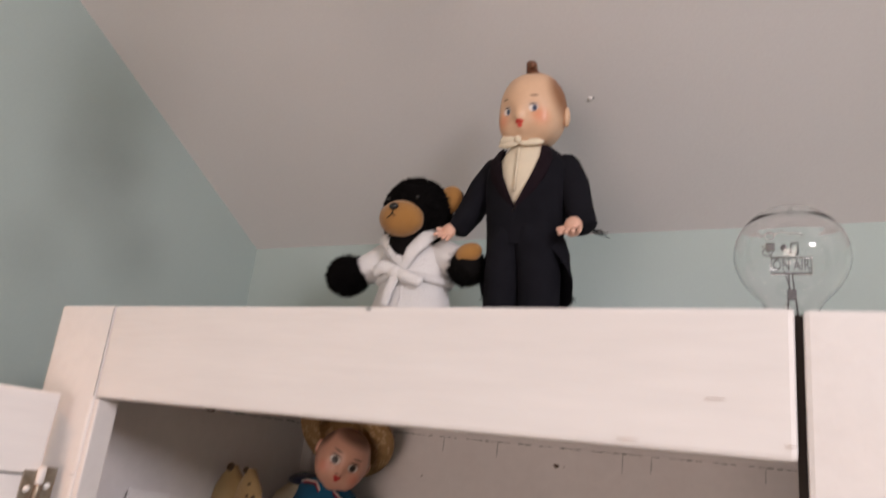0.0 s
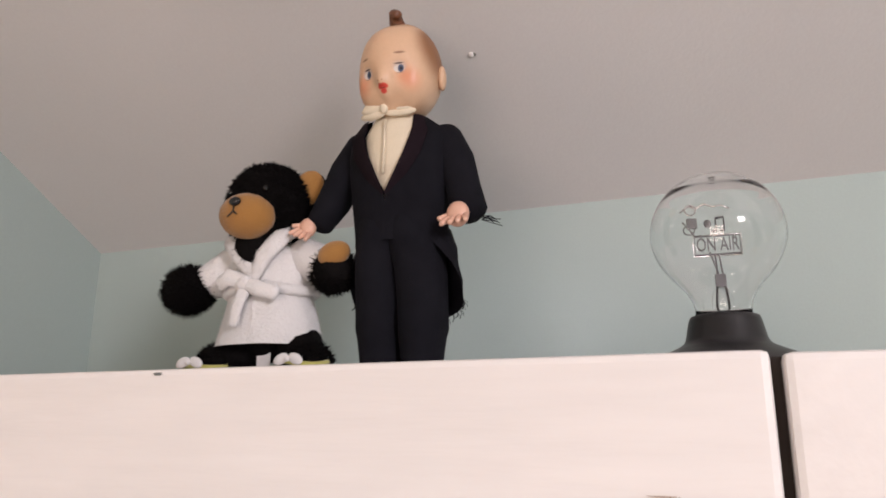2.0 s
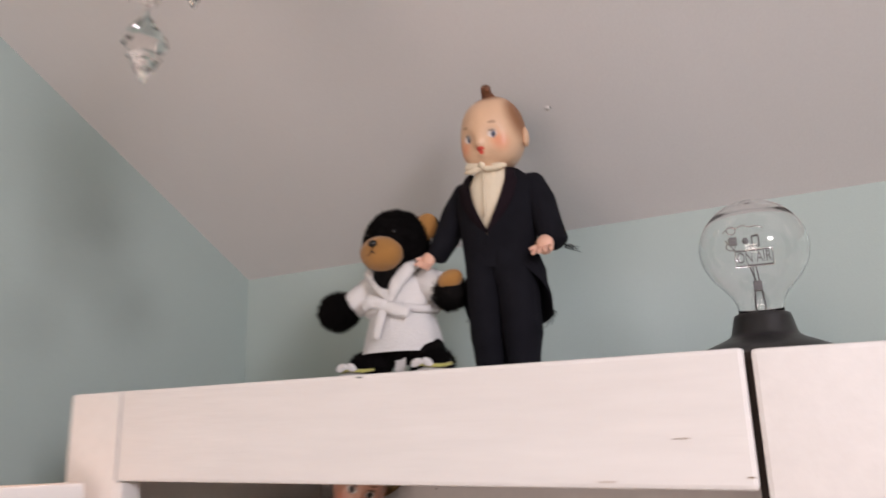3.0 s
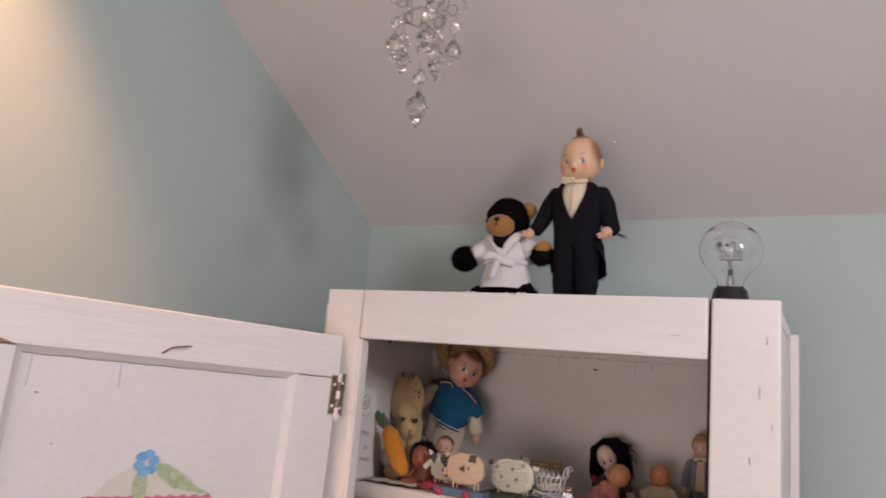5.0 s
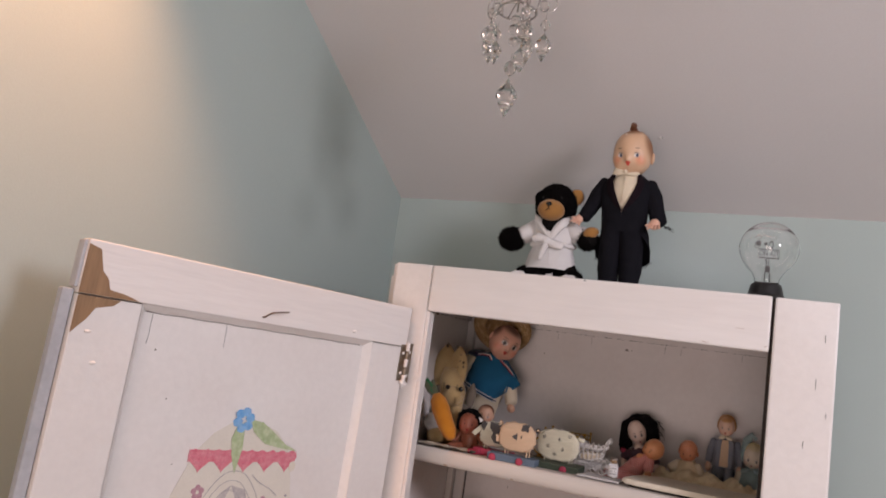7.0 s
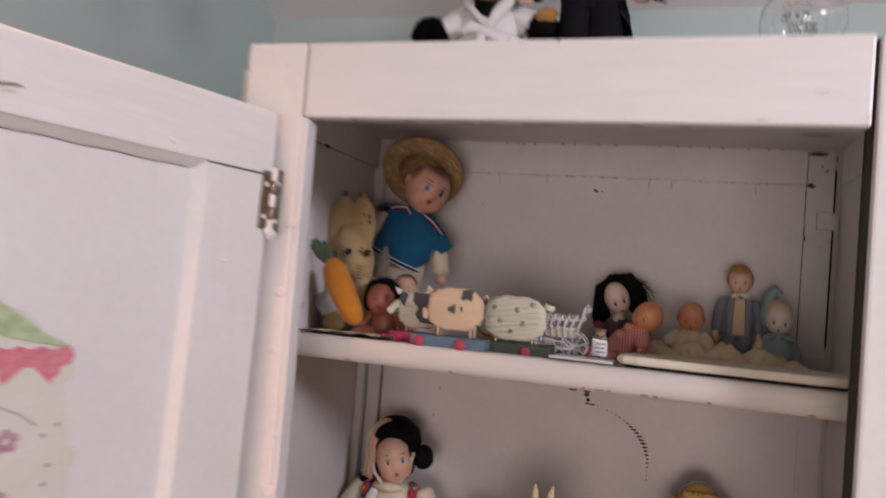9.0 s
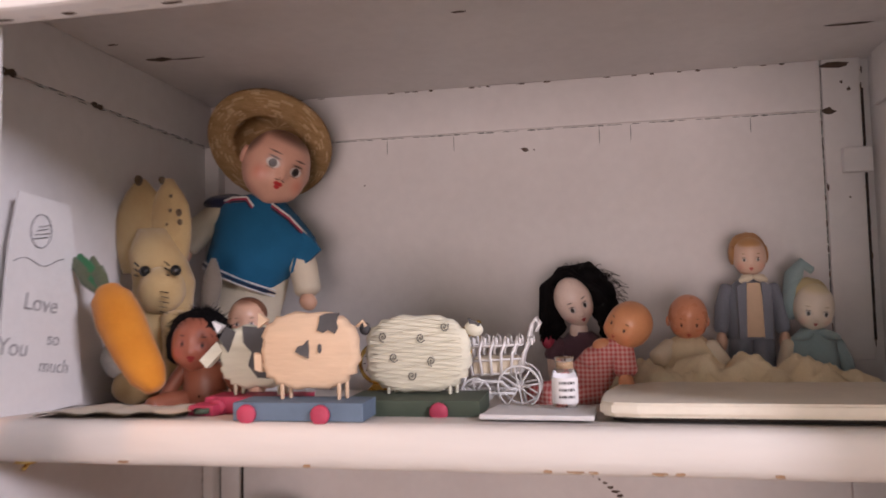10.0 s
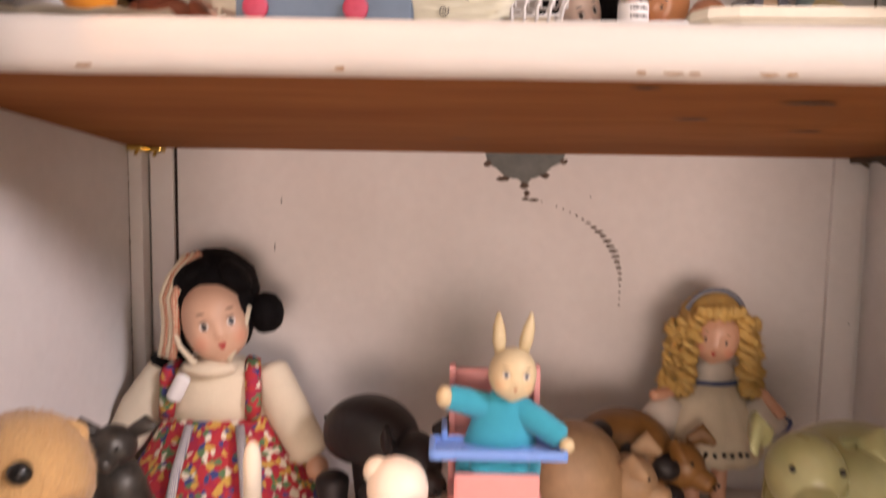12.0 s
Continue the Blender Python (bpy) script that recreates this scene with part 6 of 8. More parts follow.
def small_bunny():
    s = Shape()
    s.ball((0, 0, 0.025), (0.022, 0.020, 0.026), GREY_PLUSH, rough=0.002, freq=100)
    s.ball((0.001, -0.006, 0.062), (0.0185, 0.017, 0.0175), GREY_PLUSH, rough=0.001, freq=120)
    ear_slab(s, (-0.012, 0, 0.070), 0.044, 0.013, -0.008, GREY_PLUSH, 0.006)
    ear_slab(s, (0.010, 0, 0.072), 0.050, 0.014, 0.004, GREY_PLUSH, 0.006)
    for x in (-0.008, 0.011):
        s.ball((x, -0.0215, 0.066), 0.0026, BLACK_GLOSS, seg=10, rings=8)
    for k in (-1, 1):
        s.tube([(0.002, -0.0238, 0.061), (0.002 + k * 0.005, -0.0225, 0.058)], 0.0005, BLACK_GLOSS, 4)
        s.tube([(0.002, -0.0238, 0.061), (0.002 + k * 0.0045, -0.023, 0.0635)], 0.0005, BLACK_GLOSS, 4)
    thing(s, "plush_bunny", at(-0.566, 0.664, 0), "small grey-brown plush bunny with upright ears", "plush toy")


small_bunny()


def baby(name, m, skin, hair, r, body, label, yaw=0.0, iris=EYE_BROWN, lean=0.0, bald=True):
    """A small moulded baby doll with a round head and a simple body."""
    s = Shape()
    head, rad = (lean, -0.004, body + r * 0.95), (r * 0.95, r * 0.95, r * 1.05)
    doll_head(s, name + "_face", head, rad, (0.72, 0.42, 0.29), yaw, 8, 0, -0.12, -0.52, 0.37, 0.13, (0.05, 0.03, 0.025), (0.50, 0.08, 0.06), 0.13, (0.74, 0.22, 0.14), 0.45, (0.2, 0.1, 0.05), True, 0, (0.45, 0.25, 0.2), BABY, ((0.0, 0.9, 0.9, 0.40, 0, (0.16, 0.06, 0.03), 0.0 if bald else 0.8, 0.2, -0.1),), seg=40, rings=30)
    if not bald:
        s.ball((head[0], head[1] + r * 0.16, head[2] + r * 0.22), (r * 0.96, r * 0.92, r * 0.9), hair, seg=18, rings=12)
    s.loft([(0, 0, 0, r * 0.75, r * 0.6), (0, 0, body * 0.3, r * 0.85, r * 0.65), (lean * 0.5, 0, body * 0.7, r * 0.7, r * 0.55), (lean, 0, body * 0.95, r * 0.35, r * 0.35)], skin, 18)
    for side in (-1, 1):
        s.limb([(lean * 0.6 + side * r * 0.65, 0, body * 0.75, r * 0.24), (side * r * 1.05, -r * 0.3, body * 0.45, r * 0.22), (side * r * 1.2, -r * 0.6, body * 0.25, r * 0.18)], skin)
        s.limb([(side * r * 0.4, 0, body * 0.15, r * 0.32), (side * r * 0.6, -r * 0.9, body * 0.16, r * 0.28), (side * r * 0.7, -r * 1.4, body * 0.14, r * 0.2)], skin)
    return thing(s, name, m, label, "doll")


baby("baby_doll", at(-0.516, 0.658), ROSY, BROWN_PAINT, 0.0165, 0.053, "small rosy baby doll with painted brown hair", 16, bald=False)


# pull toys: wooden animals on wheeled planks
def blob(w, h, power=0.72, n=26, cx=0.0, cz=0.0):
    out = []
    for i in range(n):
        a = 2 * math.pi * i / n
        c, q = math.cos(a), math.sin(a)
        out.append((cx + w * math.copysign(abs(c) ** power, c), cz + h * math.copysign(abs(q) ** power, q)))
    return out


def carved(s, outline, thick, mat, puff=0.0022, y=0.0):
    """A sawn animal with softened edges."""
    n = len(outline)
    mx, mz = sum(p[0] for p in outline) / n, sum(p[1] for p in outline) / n
    rows = []
    for k, d in ((0.86, -thick / 2 - puff * 0.2), (0.95, -thick / 2 + puff * 0.3), (1.0, -thick / 2 + puff * 1.4), (1.0, thick / 2 - puff * 1.4), (0.95, thick / 2)):
        rows.append([(mx + (a - mx) * k, y + d, mz + (b - mz) * k) for a, b in outline])
    verts = [p for r in rows for p in r]
    faces = [(i * n + j, i * n + (j + 1) % n, (i + 1) * n + (j + 1) % n, (i + 1) * n + j) for i in range(4) for j in range(n)]
    faces += [tuple(range(n)), tuple(range(4 * n, 5 * n))]
    s.mesh(verts, faces, mat)


def pull_toy(m, label, plank_mat, x0, x1, animals, front=-0.014):
    t = base("pull_toy", m, label, "wooden toy", "pull-along wooden animals")
    s = Shape()
    s.box((x0, front, 0.0018), (x1, 0.014, 0.0130), plank_mat, 0.0008)
    s.object("plank", t)
    for x in (x0 + 0.010, x1 - 0.026):
        for y in (front - 0.0022, 0.0150):
            s = Shape()
            s.lathe([(0.0004, -0.0016), (0.0052, -0.0016), (0.0060, -0.0008), (0.0060, 0.0008), (0.0052, 0.0016), (0.0004, 0.0016)], WHEEL_PINK, seg=18)
            for v in s.bm.verts:
                v.co = Vector((x + v.co.x, y + v.co.z, 0.0062 + v.co.y))
            s.object("wheel", t, "raspberry wooden wheel")
    for name, cx, y, w, h, mat, zc, build in animals:
        s = Shape()
        carved(s, [(a + 0.0011 * math.sin(3.1 * i) + 0.0006 * math.sin(7.3 * i), b + 0.0009 * math.sin(2.3 * i + 1)) for i, (a, b) in enumerate(blob(w, h, 0.72, 40, cx, zc))], 0.010, mat, y=y)
        body = s.object(name, t)
        for k, x in enumerate((cx - w * 0.55, cx - w * 0.45, cx + w * 0.62, cx + w * 0.72)):
            s = Shape()
            yy = y + (0.003 if k % 2 else -0.003)
            s.limb([(x, yy, 0.012, 0.0013), (x, yy, zc - h * 0.7, 0.0013)], mat, 8)
            s.object("peg_leg", t)
        s = Shape()
        build(s, cx, y - 0.0062, zc, w, h)
        s.object("painted_pattern", body)
    return t


def pig_marks(s, cx, y, zc, w, h):
    s.slab([(cx + 0.007, zc + h * 0.52), (cx + 0.011, zc + h * 0.46), (cx + 0.014, zc + h * 0.54), (cx + 0.0185, zc + h * 0.44), (cx + 0.0205, zc + h * 0.58), (cx + 0.0195, zc + h * 0.74), (cx + 0.0215, zc + h * 0.97), (cx + 0.0135, zc + h * 0.96), (cx + 0.009, zc + h * 0.90), (cx + 0.0085, zc + h * 0.72)], y - 0.0006, y + 0.001, WOOD_SPOT)
    s.slab([(cx - 0.0075, zc - h * 0.02), (cx - 0.0055, zc + h * 0.12), (cx - 0.002, zc + h * 0.15), (cx + 0.0008, zc + h * 0.28), (cx + 0.0015, zc + h * 0.05), (cx + 0.0012, zc - h * 0.20), (cx - 0.002, zc - h * 0.14)], y - 0.0006, y + 0.001, WOOD_SPOT)
    s.slab(ring(0.0016, 10, (cx + 0.0085, zc + h * 0.06), 0, 0.7, 1.8), y - 0.0006, y + 0.001, WOOD_SPOT)
    s.slab([(cx - w * 0.98, zc - h * 0.1), (cx - w * 1.13, zc - h * 0.05), (cx - w * 1.12, zc - h * 0.5), (cx - w * 0.97, zc - h * 0.55)], y + 0.002, y + 0.007, WOOD_PALE)
    s.slab([(cx - w * 0.8, zc + h * 0.8), (cx - w * 1.0, zc + h * 1.0), (cx - w * 1.02, zc + h * 0.6)], y, y + 0.004, WOOD_PALE)
    s.tube([(cx + w * 0.98, y + 0.005, zc + h * 0.6), (cx + w * 1.10, y + 0.005, zc + h * 0.75), (cx + w * 1.16, y + 0.005, zc + h * 0.6)], 0.0011, WOOD_PALE, 6)


def cow_marks(s, cx, y, zc, w, h):
    s.slab([(cx - w * 0.95, zc + h * 0.55), (cx - w * 0.70, zc + h * 0.15), (cx - w * 0.50, zc + h * 0.80), (cx - w * 0.75, zc + h * 0.98)], y - 0.0004, y + 0.001, WOOD_SPOT)
    s.slab([(cx - w * 0.30, zc + h * 0.98), (cx - w * 0.28, zc + h * 0.45), (cx - w * 0.05, zc + h * 0.15), (cx - w * 0.15, zc - h * 0.25), (cx + w * 0.10, zc - h * 0.65), (cx + w * 0.7, zc - h * 0.7), (cx + w * 0.8, zc + h * 0.9)], y - 0.0004, y + 0.001, WOOD_SPOT)
    s.slab([(cx - w * 1.5, zc - h * 0.10), (cx - w * 1.02, zc + h * 0.5), (cx - w * 0.85, zc + h * 0.2), (cx - w * 1.3, zc - h * 0.35)], y, y + 0.007, WOOD_CREAM)
    s.slab([(cx - w * 1.0, zc + h * 0.75), (cx - w * 1.15, zc + h * 1.15), (cx - w * 0.85, zc + h * 1.0)], y, y + 0.005, PAPER_WHITE)


def sheep_marks(s, cx, y, zc, w, h):
    for a, b, q in ((-0.62, 0.45, 0), (0.1, 0.42, 1), (0.55, 0.70, 2), (-0.42, -0.08, 1), (0.30, -0.18, 0), (-0.08, -0.55, 2)):
        pts = [(cx + a * w + 0.0032 * (i / 13) * math.cos(i * 0.85 + q), y - 0.0004, zc + b * h + 0.0036 * (i / 13) * math.sin(i * 0.85 + q)) for i in range(14)]
        s.tube(pts, 0.00035, WOOD_SPOT, 5)
    for i in range(24):
        z = zc + h * (0.9 - i * 0.078)
        half = w * 0.86 * math.sqrt(max(0.05, 1 - ((z - zc) / h) ** 4))
        s.tube([(cx + half * (k / 9 * 2 - 1), y + 0.0004 + 0.0002 * math.sin(k * 2 + i), z + 0.0007 * math.sin(k * 1.3 + i * 2.1)) for k in range(10)], 0.0004, WOOD_CREAM, 5)
    s.ball((cx + w * 1.08, y + 0.006, zc + h * 0.62), (0.0065, 0.004, 0.0050), WOOD_CREAM, (0, 20, 0))
    s.slab([(cx + w * 0.98, zc + h * 0.9), (cx + w * 1.22, zc + h * 0.75), (cx + w * 1.05, zc + h * 0.5)], y + 0.003, y + 0.005, WOOD_SPOT)
    s.ball((cx - w * 1.02, y + 0.006, zc + h * 0.66), (0.004, 0.003, 0.0045), WOOD_SPOT)


pull_toy(at(-0.4175, 0.5135), "wooden pig pull toy on a slate-blue wheeled plank", PLANK_BLUE, -0.033, 0.050, [("pig", 0.0105, 0.004, 0.0318, 0.0240, WOOD_PALE, 0.0430, pig_marks)])
pull_toy(at(-0.479, 0.553), "black and white wooden cow pull toy on a red plank", WHEEL_PINK, -0.012, 0.056, [("cow", 0.020, 0.0, 0.0270, 0.0215, WOOD_CREAM, 0.0390, cow_marks)])
pull_toy(at(-0.349, 0.571), "cream carved wooden sheep pull toy on a green plank", PLANK_GREEN, -0.044, 0.046, [("sheep", -0.001, 0.0, 0.0365, 0.0262, WOOD_CREAM, 0.0400, sheep_marks)], -0.034)


def doll_carriage(m, label):
    c = base("doll_carriage", m, label, "doll carriage", "white wire doll carriages")
    wheels = [(-0.015, -0.013), (-0.015, 0.013), (0.016, -0.013), (0.016, 0.013)]
    for x, y in wheels:
        r = 0.0105 if x < 0 else 0.0150
        s = Shape()
        s.tube([(x + r * math.cos(a), y, r + 0.0008 + r * math.sin(a)) for a in [2 * math.pi * i / 24 for i in range(24)]], 0.0009, WHITE_WIRE, 6, True)
        for k in range(8):
            a = math.pi * k / 4 + 0.2
            s.tube([(x, y, r + 0.0008), (x + r * math.cos(a), y, r + 0.0008 + r * math.sin(a))], 0.0007, WHITE_WIRE, 5)
        s.ball((x, y, r + 0.0008), 0.0016, WHITE_WIRE, seg=8, rings=6)
        s.object("wheel", c, "white spoked wire wheel")
    s = Shape()
    for y in (-0.0125, 0.0125):
        s.tube([(-0.023, y, 0.016), (-0.014, y, 0.020), (0.004, y, 0.0195), (0.010, y, 0.014), (0.016, y, 0.0155)], 0.0013, WHITE_WIRE, 6)
        s.tube([(-0.024, y, 0.0115), (0.014, y, 0.0115)], 0.0012, WHITE_WIRE, 6)
        s.tube([(-0.021, y, 0.0115), (-0.024, y, 0.016), (-0.022, y, 0.024)], 0.0012, WHITE_WIRE, 6)
    s.object("chassis", c)
    s = Shape()
    for z, grow in ((0.024, 0.9), (0.034, 1.0), (0.044, 1.08)):
        s.tube([(-0.020 * grow, -0.012 * grow, z), (0.018 * grow, -0.012 * grow, z + 0.002), (0.018 * grow, 0.012 * grow, z + 0.002), (-0.020 * grow, 0.012 * grow, z)], 0.0009, WHITE_WIRE, 6, True)
    for k in range(6):
        x = -0.019 + k * 0.0076
        for y in (-1, 1):
            s.tube([(x * 0.9, y * 0.0108, 0.024), (x * 1.05, y * 0.0128, 0.040), (x * 1.1 + 0.002, y * 0.013, 0.046), (x * 1.1 + 0.0035, y * 0.012, 0.052), (x * 1.1 + 0.005, y * 0.012, 0.050), (x * 1.1 + 0.005, y * 0.0125, 0.0455)], 0.0011, WHITE_WIRE, 6)
    s.object("wire_basket", c, "looped white wire basket")
    s = Shape()
    s.box((-0.017, -0.010, 0.0245), (0.016, 0.010, 0.037), CREAM, 0.003, 0.0008)
    s.object("cushion", c, "cream cloth cushion")
    s = Shape()
    for y in (-0.011, 0.011):
        s.tube([(0.014, y, 0.025), (0.022, y, 0.044), (0.026, y, 0.060), (0.029, y, 0.064), (0.0315, y, 0.0605), (0.029, y, 0.055)], 0.0011, WHITE_WIRE, 7)
    s.tube([(0.029, -0.011, 0.064), (0.029, 0.011, 0.064)], 0.0011, WHITE_WIRE, 7)
    s.object("push_handle", c)
    return c


carriage = doll_carriage(at(-0.300, 0.615), "white looped wire doll carriage with cream cushion beside the sheep")
tagged(copy_thing(carriage, pose(-0.346, 0.690, on_shelf(0.690) , 0, 0, 180) @ Matrix.Translation((0, 0, 0.0))), "white wire doll carriage standing behind the wooden sheep")


def brass_clock():
    b = base("brass_clock", at(-0.392, 0.625), "small polished brass mantel clock", "clock")
    s = Shape()
    s.box((-0.020, -0.010, 0.0), (0.020, 0.010, 0.006), BRASS, 0.002)
    s.box((-0.016, -0.008, 0.006), (0.016, 0.008, 0.010), BRASS, 0.002)
    s.loft([(0, 0, 0.010, 0.012, 0.006), (0, 0, 0.016, 0.006, 0.004), (0, 0, 0.019, 0.008, 0.005)], BRASS, 18)
    s.object("clock_base", b)
    s = Shape()
    s.lathe([(0.0004, -0.005), (0.0145, -0.005), (0.0165, -0.0035), (0.0165, 0.004), (0.013, 0.006), (0.0004, 0.006)], BRASS, seg=28)
    for v in s.bm.verts:
        v.co = Vector((v.co.x, v.co.z, 0.032 + v.co.y))
    s.object("clock_case", b)
    s = Shape()
    s.slab(ring(0.0128, 24, (0, 0.032)), -0.0056, -0.0051, PAPER_WHITE)
    for k in range(12):
        a = math.pi * k / 6
        s.tube([(0.0098 * math.sin(a), -0.0058, 0.032 + 0.0098 * math.cos(a)), (0.0115 * math.sin(a), -0.0058, 0.032 + 0.0115 * math.cos(a))], 0.0004, BLACK_GLOSS, 4)
    s.tube([(0, -0.0059, 0.032), (0.005, -0.0059, 0.036)], 0.0004, BLACK_GLOSS, 4)
    s.tube([(0, -0.0059, 0.032), (-0.003, -0.0059, 0.040)], 0.0004, BLACK_GLOSS, 4)
    s.object("dial", b, "white dial with black marks")


brass_clock()


def brass_bed():
    b = base("toy_bed", at(-0.372, 0.735), "toy brass bedstead with a small white quilt", "toy bed")
    for y in (-0.028, 0.028):
        for x in (-0.038, 0.038):
            s = Shape()
            s.tube([(x, y, 0), (x, y, 0.062)], 0.0014, BRASS, 7)
            s.ball((x, y, 0.063), 0.0025, BRASS, seg=10, rings=8)
            s.object("bed_post", b)
        s = Shape()
        for z in (0.050, 0.058):
            s.tube([(-0.038, y, z), (0.038, y, z)], 0.0011, BRASS, 7)
        for k in range(9):
            s.tube([(-0.032 + k * 0.008, y, 0.022), (-0.032 + k * 0.008, y, 0.058)], 0.0007, BRASS, 6)
        s.object("bed_rail", b)
    s = Shape()
    s.box((-0.036, -0.026, 0.016), (0.036, 0.026, 0.030), CREAM, 0.004, 0.001)
    s.object("mattress", b, "cream quilted mattress")


brass_bed()


def dark_haired_doll():
    s = Shape()
    skin, _ = doll_head(s, "fine_pale_bisque", (-0.004, -0.019, 0.084), (0.0168, 0.0170, 0.0230), (0.84, 0.66, 0.57), 10, 20, -24, -0.03, -0.58, 0.36, 0.17, (0.03, 0.02, 0.02), (0.45, 0.04, 0.05), 0.125, (0.74, 0.34, 0.28), 0.35, (0.05, 0.03, 0.03), True, -0.02, (0.30, 0.20, 0.20),
                        ((0.45, -0.30, 0.4, 0.05), (-0.45, -0.30, 0.4, 0.05), (0, -0.92, 0.22, 0.06), (0.36, 0.0, 0.2, -0.05), (-0.36, 0.0, 0.2, -0.05)), ears=False, rough=0.3)
    for bx, bz, br in ((-0.021, 0.088, 0.0125), (-0.0235, 0.074, 0.0115), (-0.021, 0.061, 0.009), (0.020, 0.090, 0.0135), (0.024, 0.077, 0.0125), (0.027, 0.066, 0.010), (-0.012, 0.104, 0.010), (0.010, 0.105, 0.012)):
        s.ball((bx, -0.012, bz), (br, br, br * 1.2), BLACK_HAIR, rough=0.003, freq=150)
    s.ball((0.000, -0.003, 0.0945), (0.0285, 0.0215, 0.0235), BLACK_HAIR, (0, -20, 0), 26, 18, 0.003, 110)
    rnd = random.Random(8)
    # hair parted over the brow and falling to the shoulders, fly-away on one side
    for n in range(150):
        side = -1 if n % 2 else 1
        u, v = rnd.random(), rnd.random()
        root = Vector((-0.010 + side * 0.004 * u, -0.020 + 0.024 * v, 0.1125 - 0.003 * v))
        mid = Vector((-0.003 + side * (0.0215 + 0.006 * u), -0.024 + 0.026 * v, 0.098 - 0.006 * u - side * 0.004))
        low = Vector((0.001 + side * (0.025 + 0.008 * u), -0.022 + 0.024 * v, 0.076 - 0.008 * u))
        end = Vector((side * (0.023 + 0.010 * u) + rnd.uniform(-0.004, 0.004), -0.018 + 0.022 * v, 0.052 + rnd.uniform(-0.006, 0.008)))
        s.limb([(*root, 0.0026), (*mid, 0.0036), (*low, 0.0036), (*end, 0.0012)], BLACK_HAIR, 6, 0.0016, 160)
    for _ in range(110):
        a = rnd.uniform(-0.6, 1.9)
        p0 = Vector((0.002 + 0.027 * math.sin(a), -0.004 + rnd.uniform(-0.010, 0.010), 0.090 + 0.024 * math.cos(a)))
        p1 = p0 + Vector((math.sin(a) * rnd.uniform(0.004, 0.018), rnd.uniform(-0.006, 0.004), math.cos(a) * 0.005 - rnd.uniform(-0.002, 0.012)))
        s.tube([p0, (p0 + p1) / 2 + Vector((math.sin(a) * 0.002, 0, 0.003)), p1], 0.0003, BLACK_HAIR, 4)
    s.ball((0.032, -0.012, 0.058), (0.007, 0.005, 0.008), WHEEL_PINK)
    s.ball((-0.028, -0.012, 0.048), (0.006, 0.005, 0.007), WHEEL_PINK)
    s.loft([(0.004, -0.004, 0.0, 0.036, 0.026), (0.004, -0.004, 0.015, 0.032, 0.023), (0.003, -0.003, 0.032, 0.021, 0.016), (0.003, -0.004, 0.046, 0.021, 0.014), (0.002, -0.008, 0.056, 0.011, 0.010)], PURPLE, 24, 0.0025, 60)
    s.ball((0.000, -0.012, 0.056), (0.0085, 0.006, 0.012), skin)
    s.limb([(-0.018, -0.006, 0.046, 0.0085), (-0.024, -0.010, 0.034, 0.0085)], PURPLE, 14, 0.001, 90)
    s.limb([(-0.024, -0.011, 0.030, 0.0056), (-0.023, -0.014, 0.012, 0.0050), (-0.021, -0.018, 0.003, 0.0042)], skin)
    s.limb([(0.022, -0.006, 0.046, 0.0085), (0.034, -0.010, 0.034, 0.0085)], PURPLE, 14, 0.001, 90)
    s.limb([(0.034, -0.012, 0.030, 0.0056), (0.042, -0.022, 0.014, 0.0050), (0.046, -0.032, 0.006, 0.0042)], skin)
    thing(s, "dark_haired_doll", at(-0.241, 0.766, 0), "bisque-faced doll with black hair in a plum dress", "doll")


dark_haired_doll()


def gingham_doll():
    s = Shape()
    doll_head(s, "orange_composition_head", (0.017, -0.006, 0.0600), (0.0172, 0.0172, 0.0185), (0.70, 0.30, 0.14), -36, 4, 30, -0.02, -0.45, 0.36, 0.10, BLACKISH, (0.50, 0.10, 0.06), 0.10, (0.74, 0.22, 0.10), 0.4, BLACKISH, False, 0, None, BABY, ((0.0, 0.5, 1.0, 0.9, 0, (0.66, 0.27, 0.05), 0.8, 0.3, 0.8),), 0.33, ears=False, seg=40, rings=30)
    s.loft([(-0.026, -0.010, 0.004, 0.020, 0.014), (-0.020, -0.008, 0.014, 0.022, 0.016), (-0.010, -0.006, 0.028, 0.020, 0.016), (0.000, -0.004, 0.041, 0.0175, 0.014), (0.008, -0.004, 0.049, 0.010, 0.010)], PLAID, 24, 0.002, 70)
    s.limb([(-0.024, -0.012, 0.012, 0.0105), (-0.042, -0.022, 0.010, 0.0100), (-0.056, -0.030, 0.007, 0.0085)], PLAID, 16, 0.0015, 80)
    s.limb([(-0.014, -0.014, 0.008, 0.0100), (-0.032, -0.032, 0.008, 0.0095), (-0.046, -0.042, 0.007, 0.0080)], PLAID, 16, 0.0015, 80)
    s.limb([(0.011, -0.010, 0.040, 0.0085), (0.012, -0.018, 0.026, 0.0090)], PLAID, 14, 0.0015, 80)
    s.ball((0.012, -0.021, 0.018), (0.006, 0.005, 0.006), PEACH)
    s.limb([(-0.006, -0.010, 0.036, 0.0075), (-0.016, -0.018, 0.033, 0.0075)], PLAID, 14, 0.0015, 80)
    s.ball((-0.004, -0.010, 0.044), (0.008, 0.006, 0.006), PEACH)
    s.ball((0.010, -0.018, 0.006), (0.014, 0.008, 0.006), material("mustard_felt_shoe", (0.52, 0.30, 0.06), 0.8, vary=0.2), (0, 15, 0))
    thing(s, "gingham_doll", at(-0.219, 0.668), "round-headed doll in pink gingham rompers leaning on another doll", "doll")


gingham_doll()


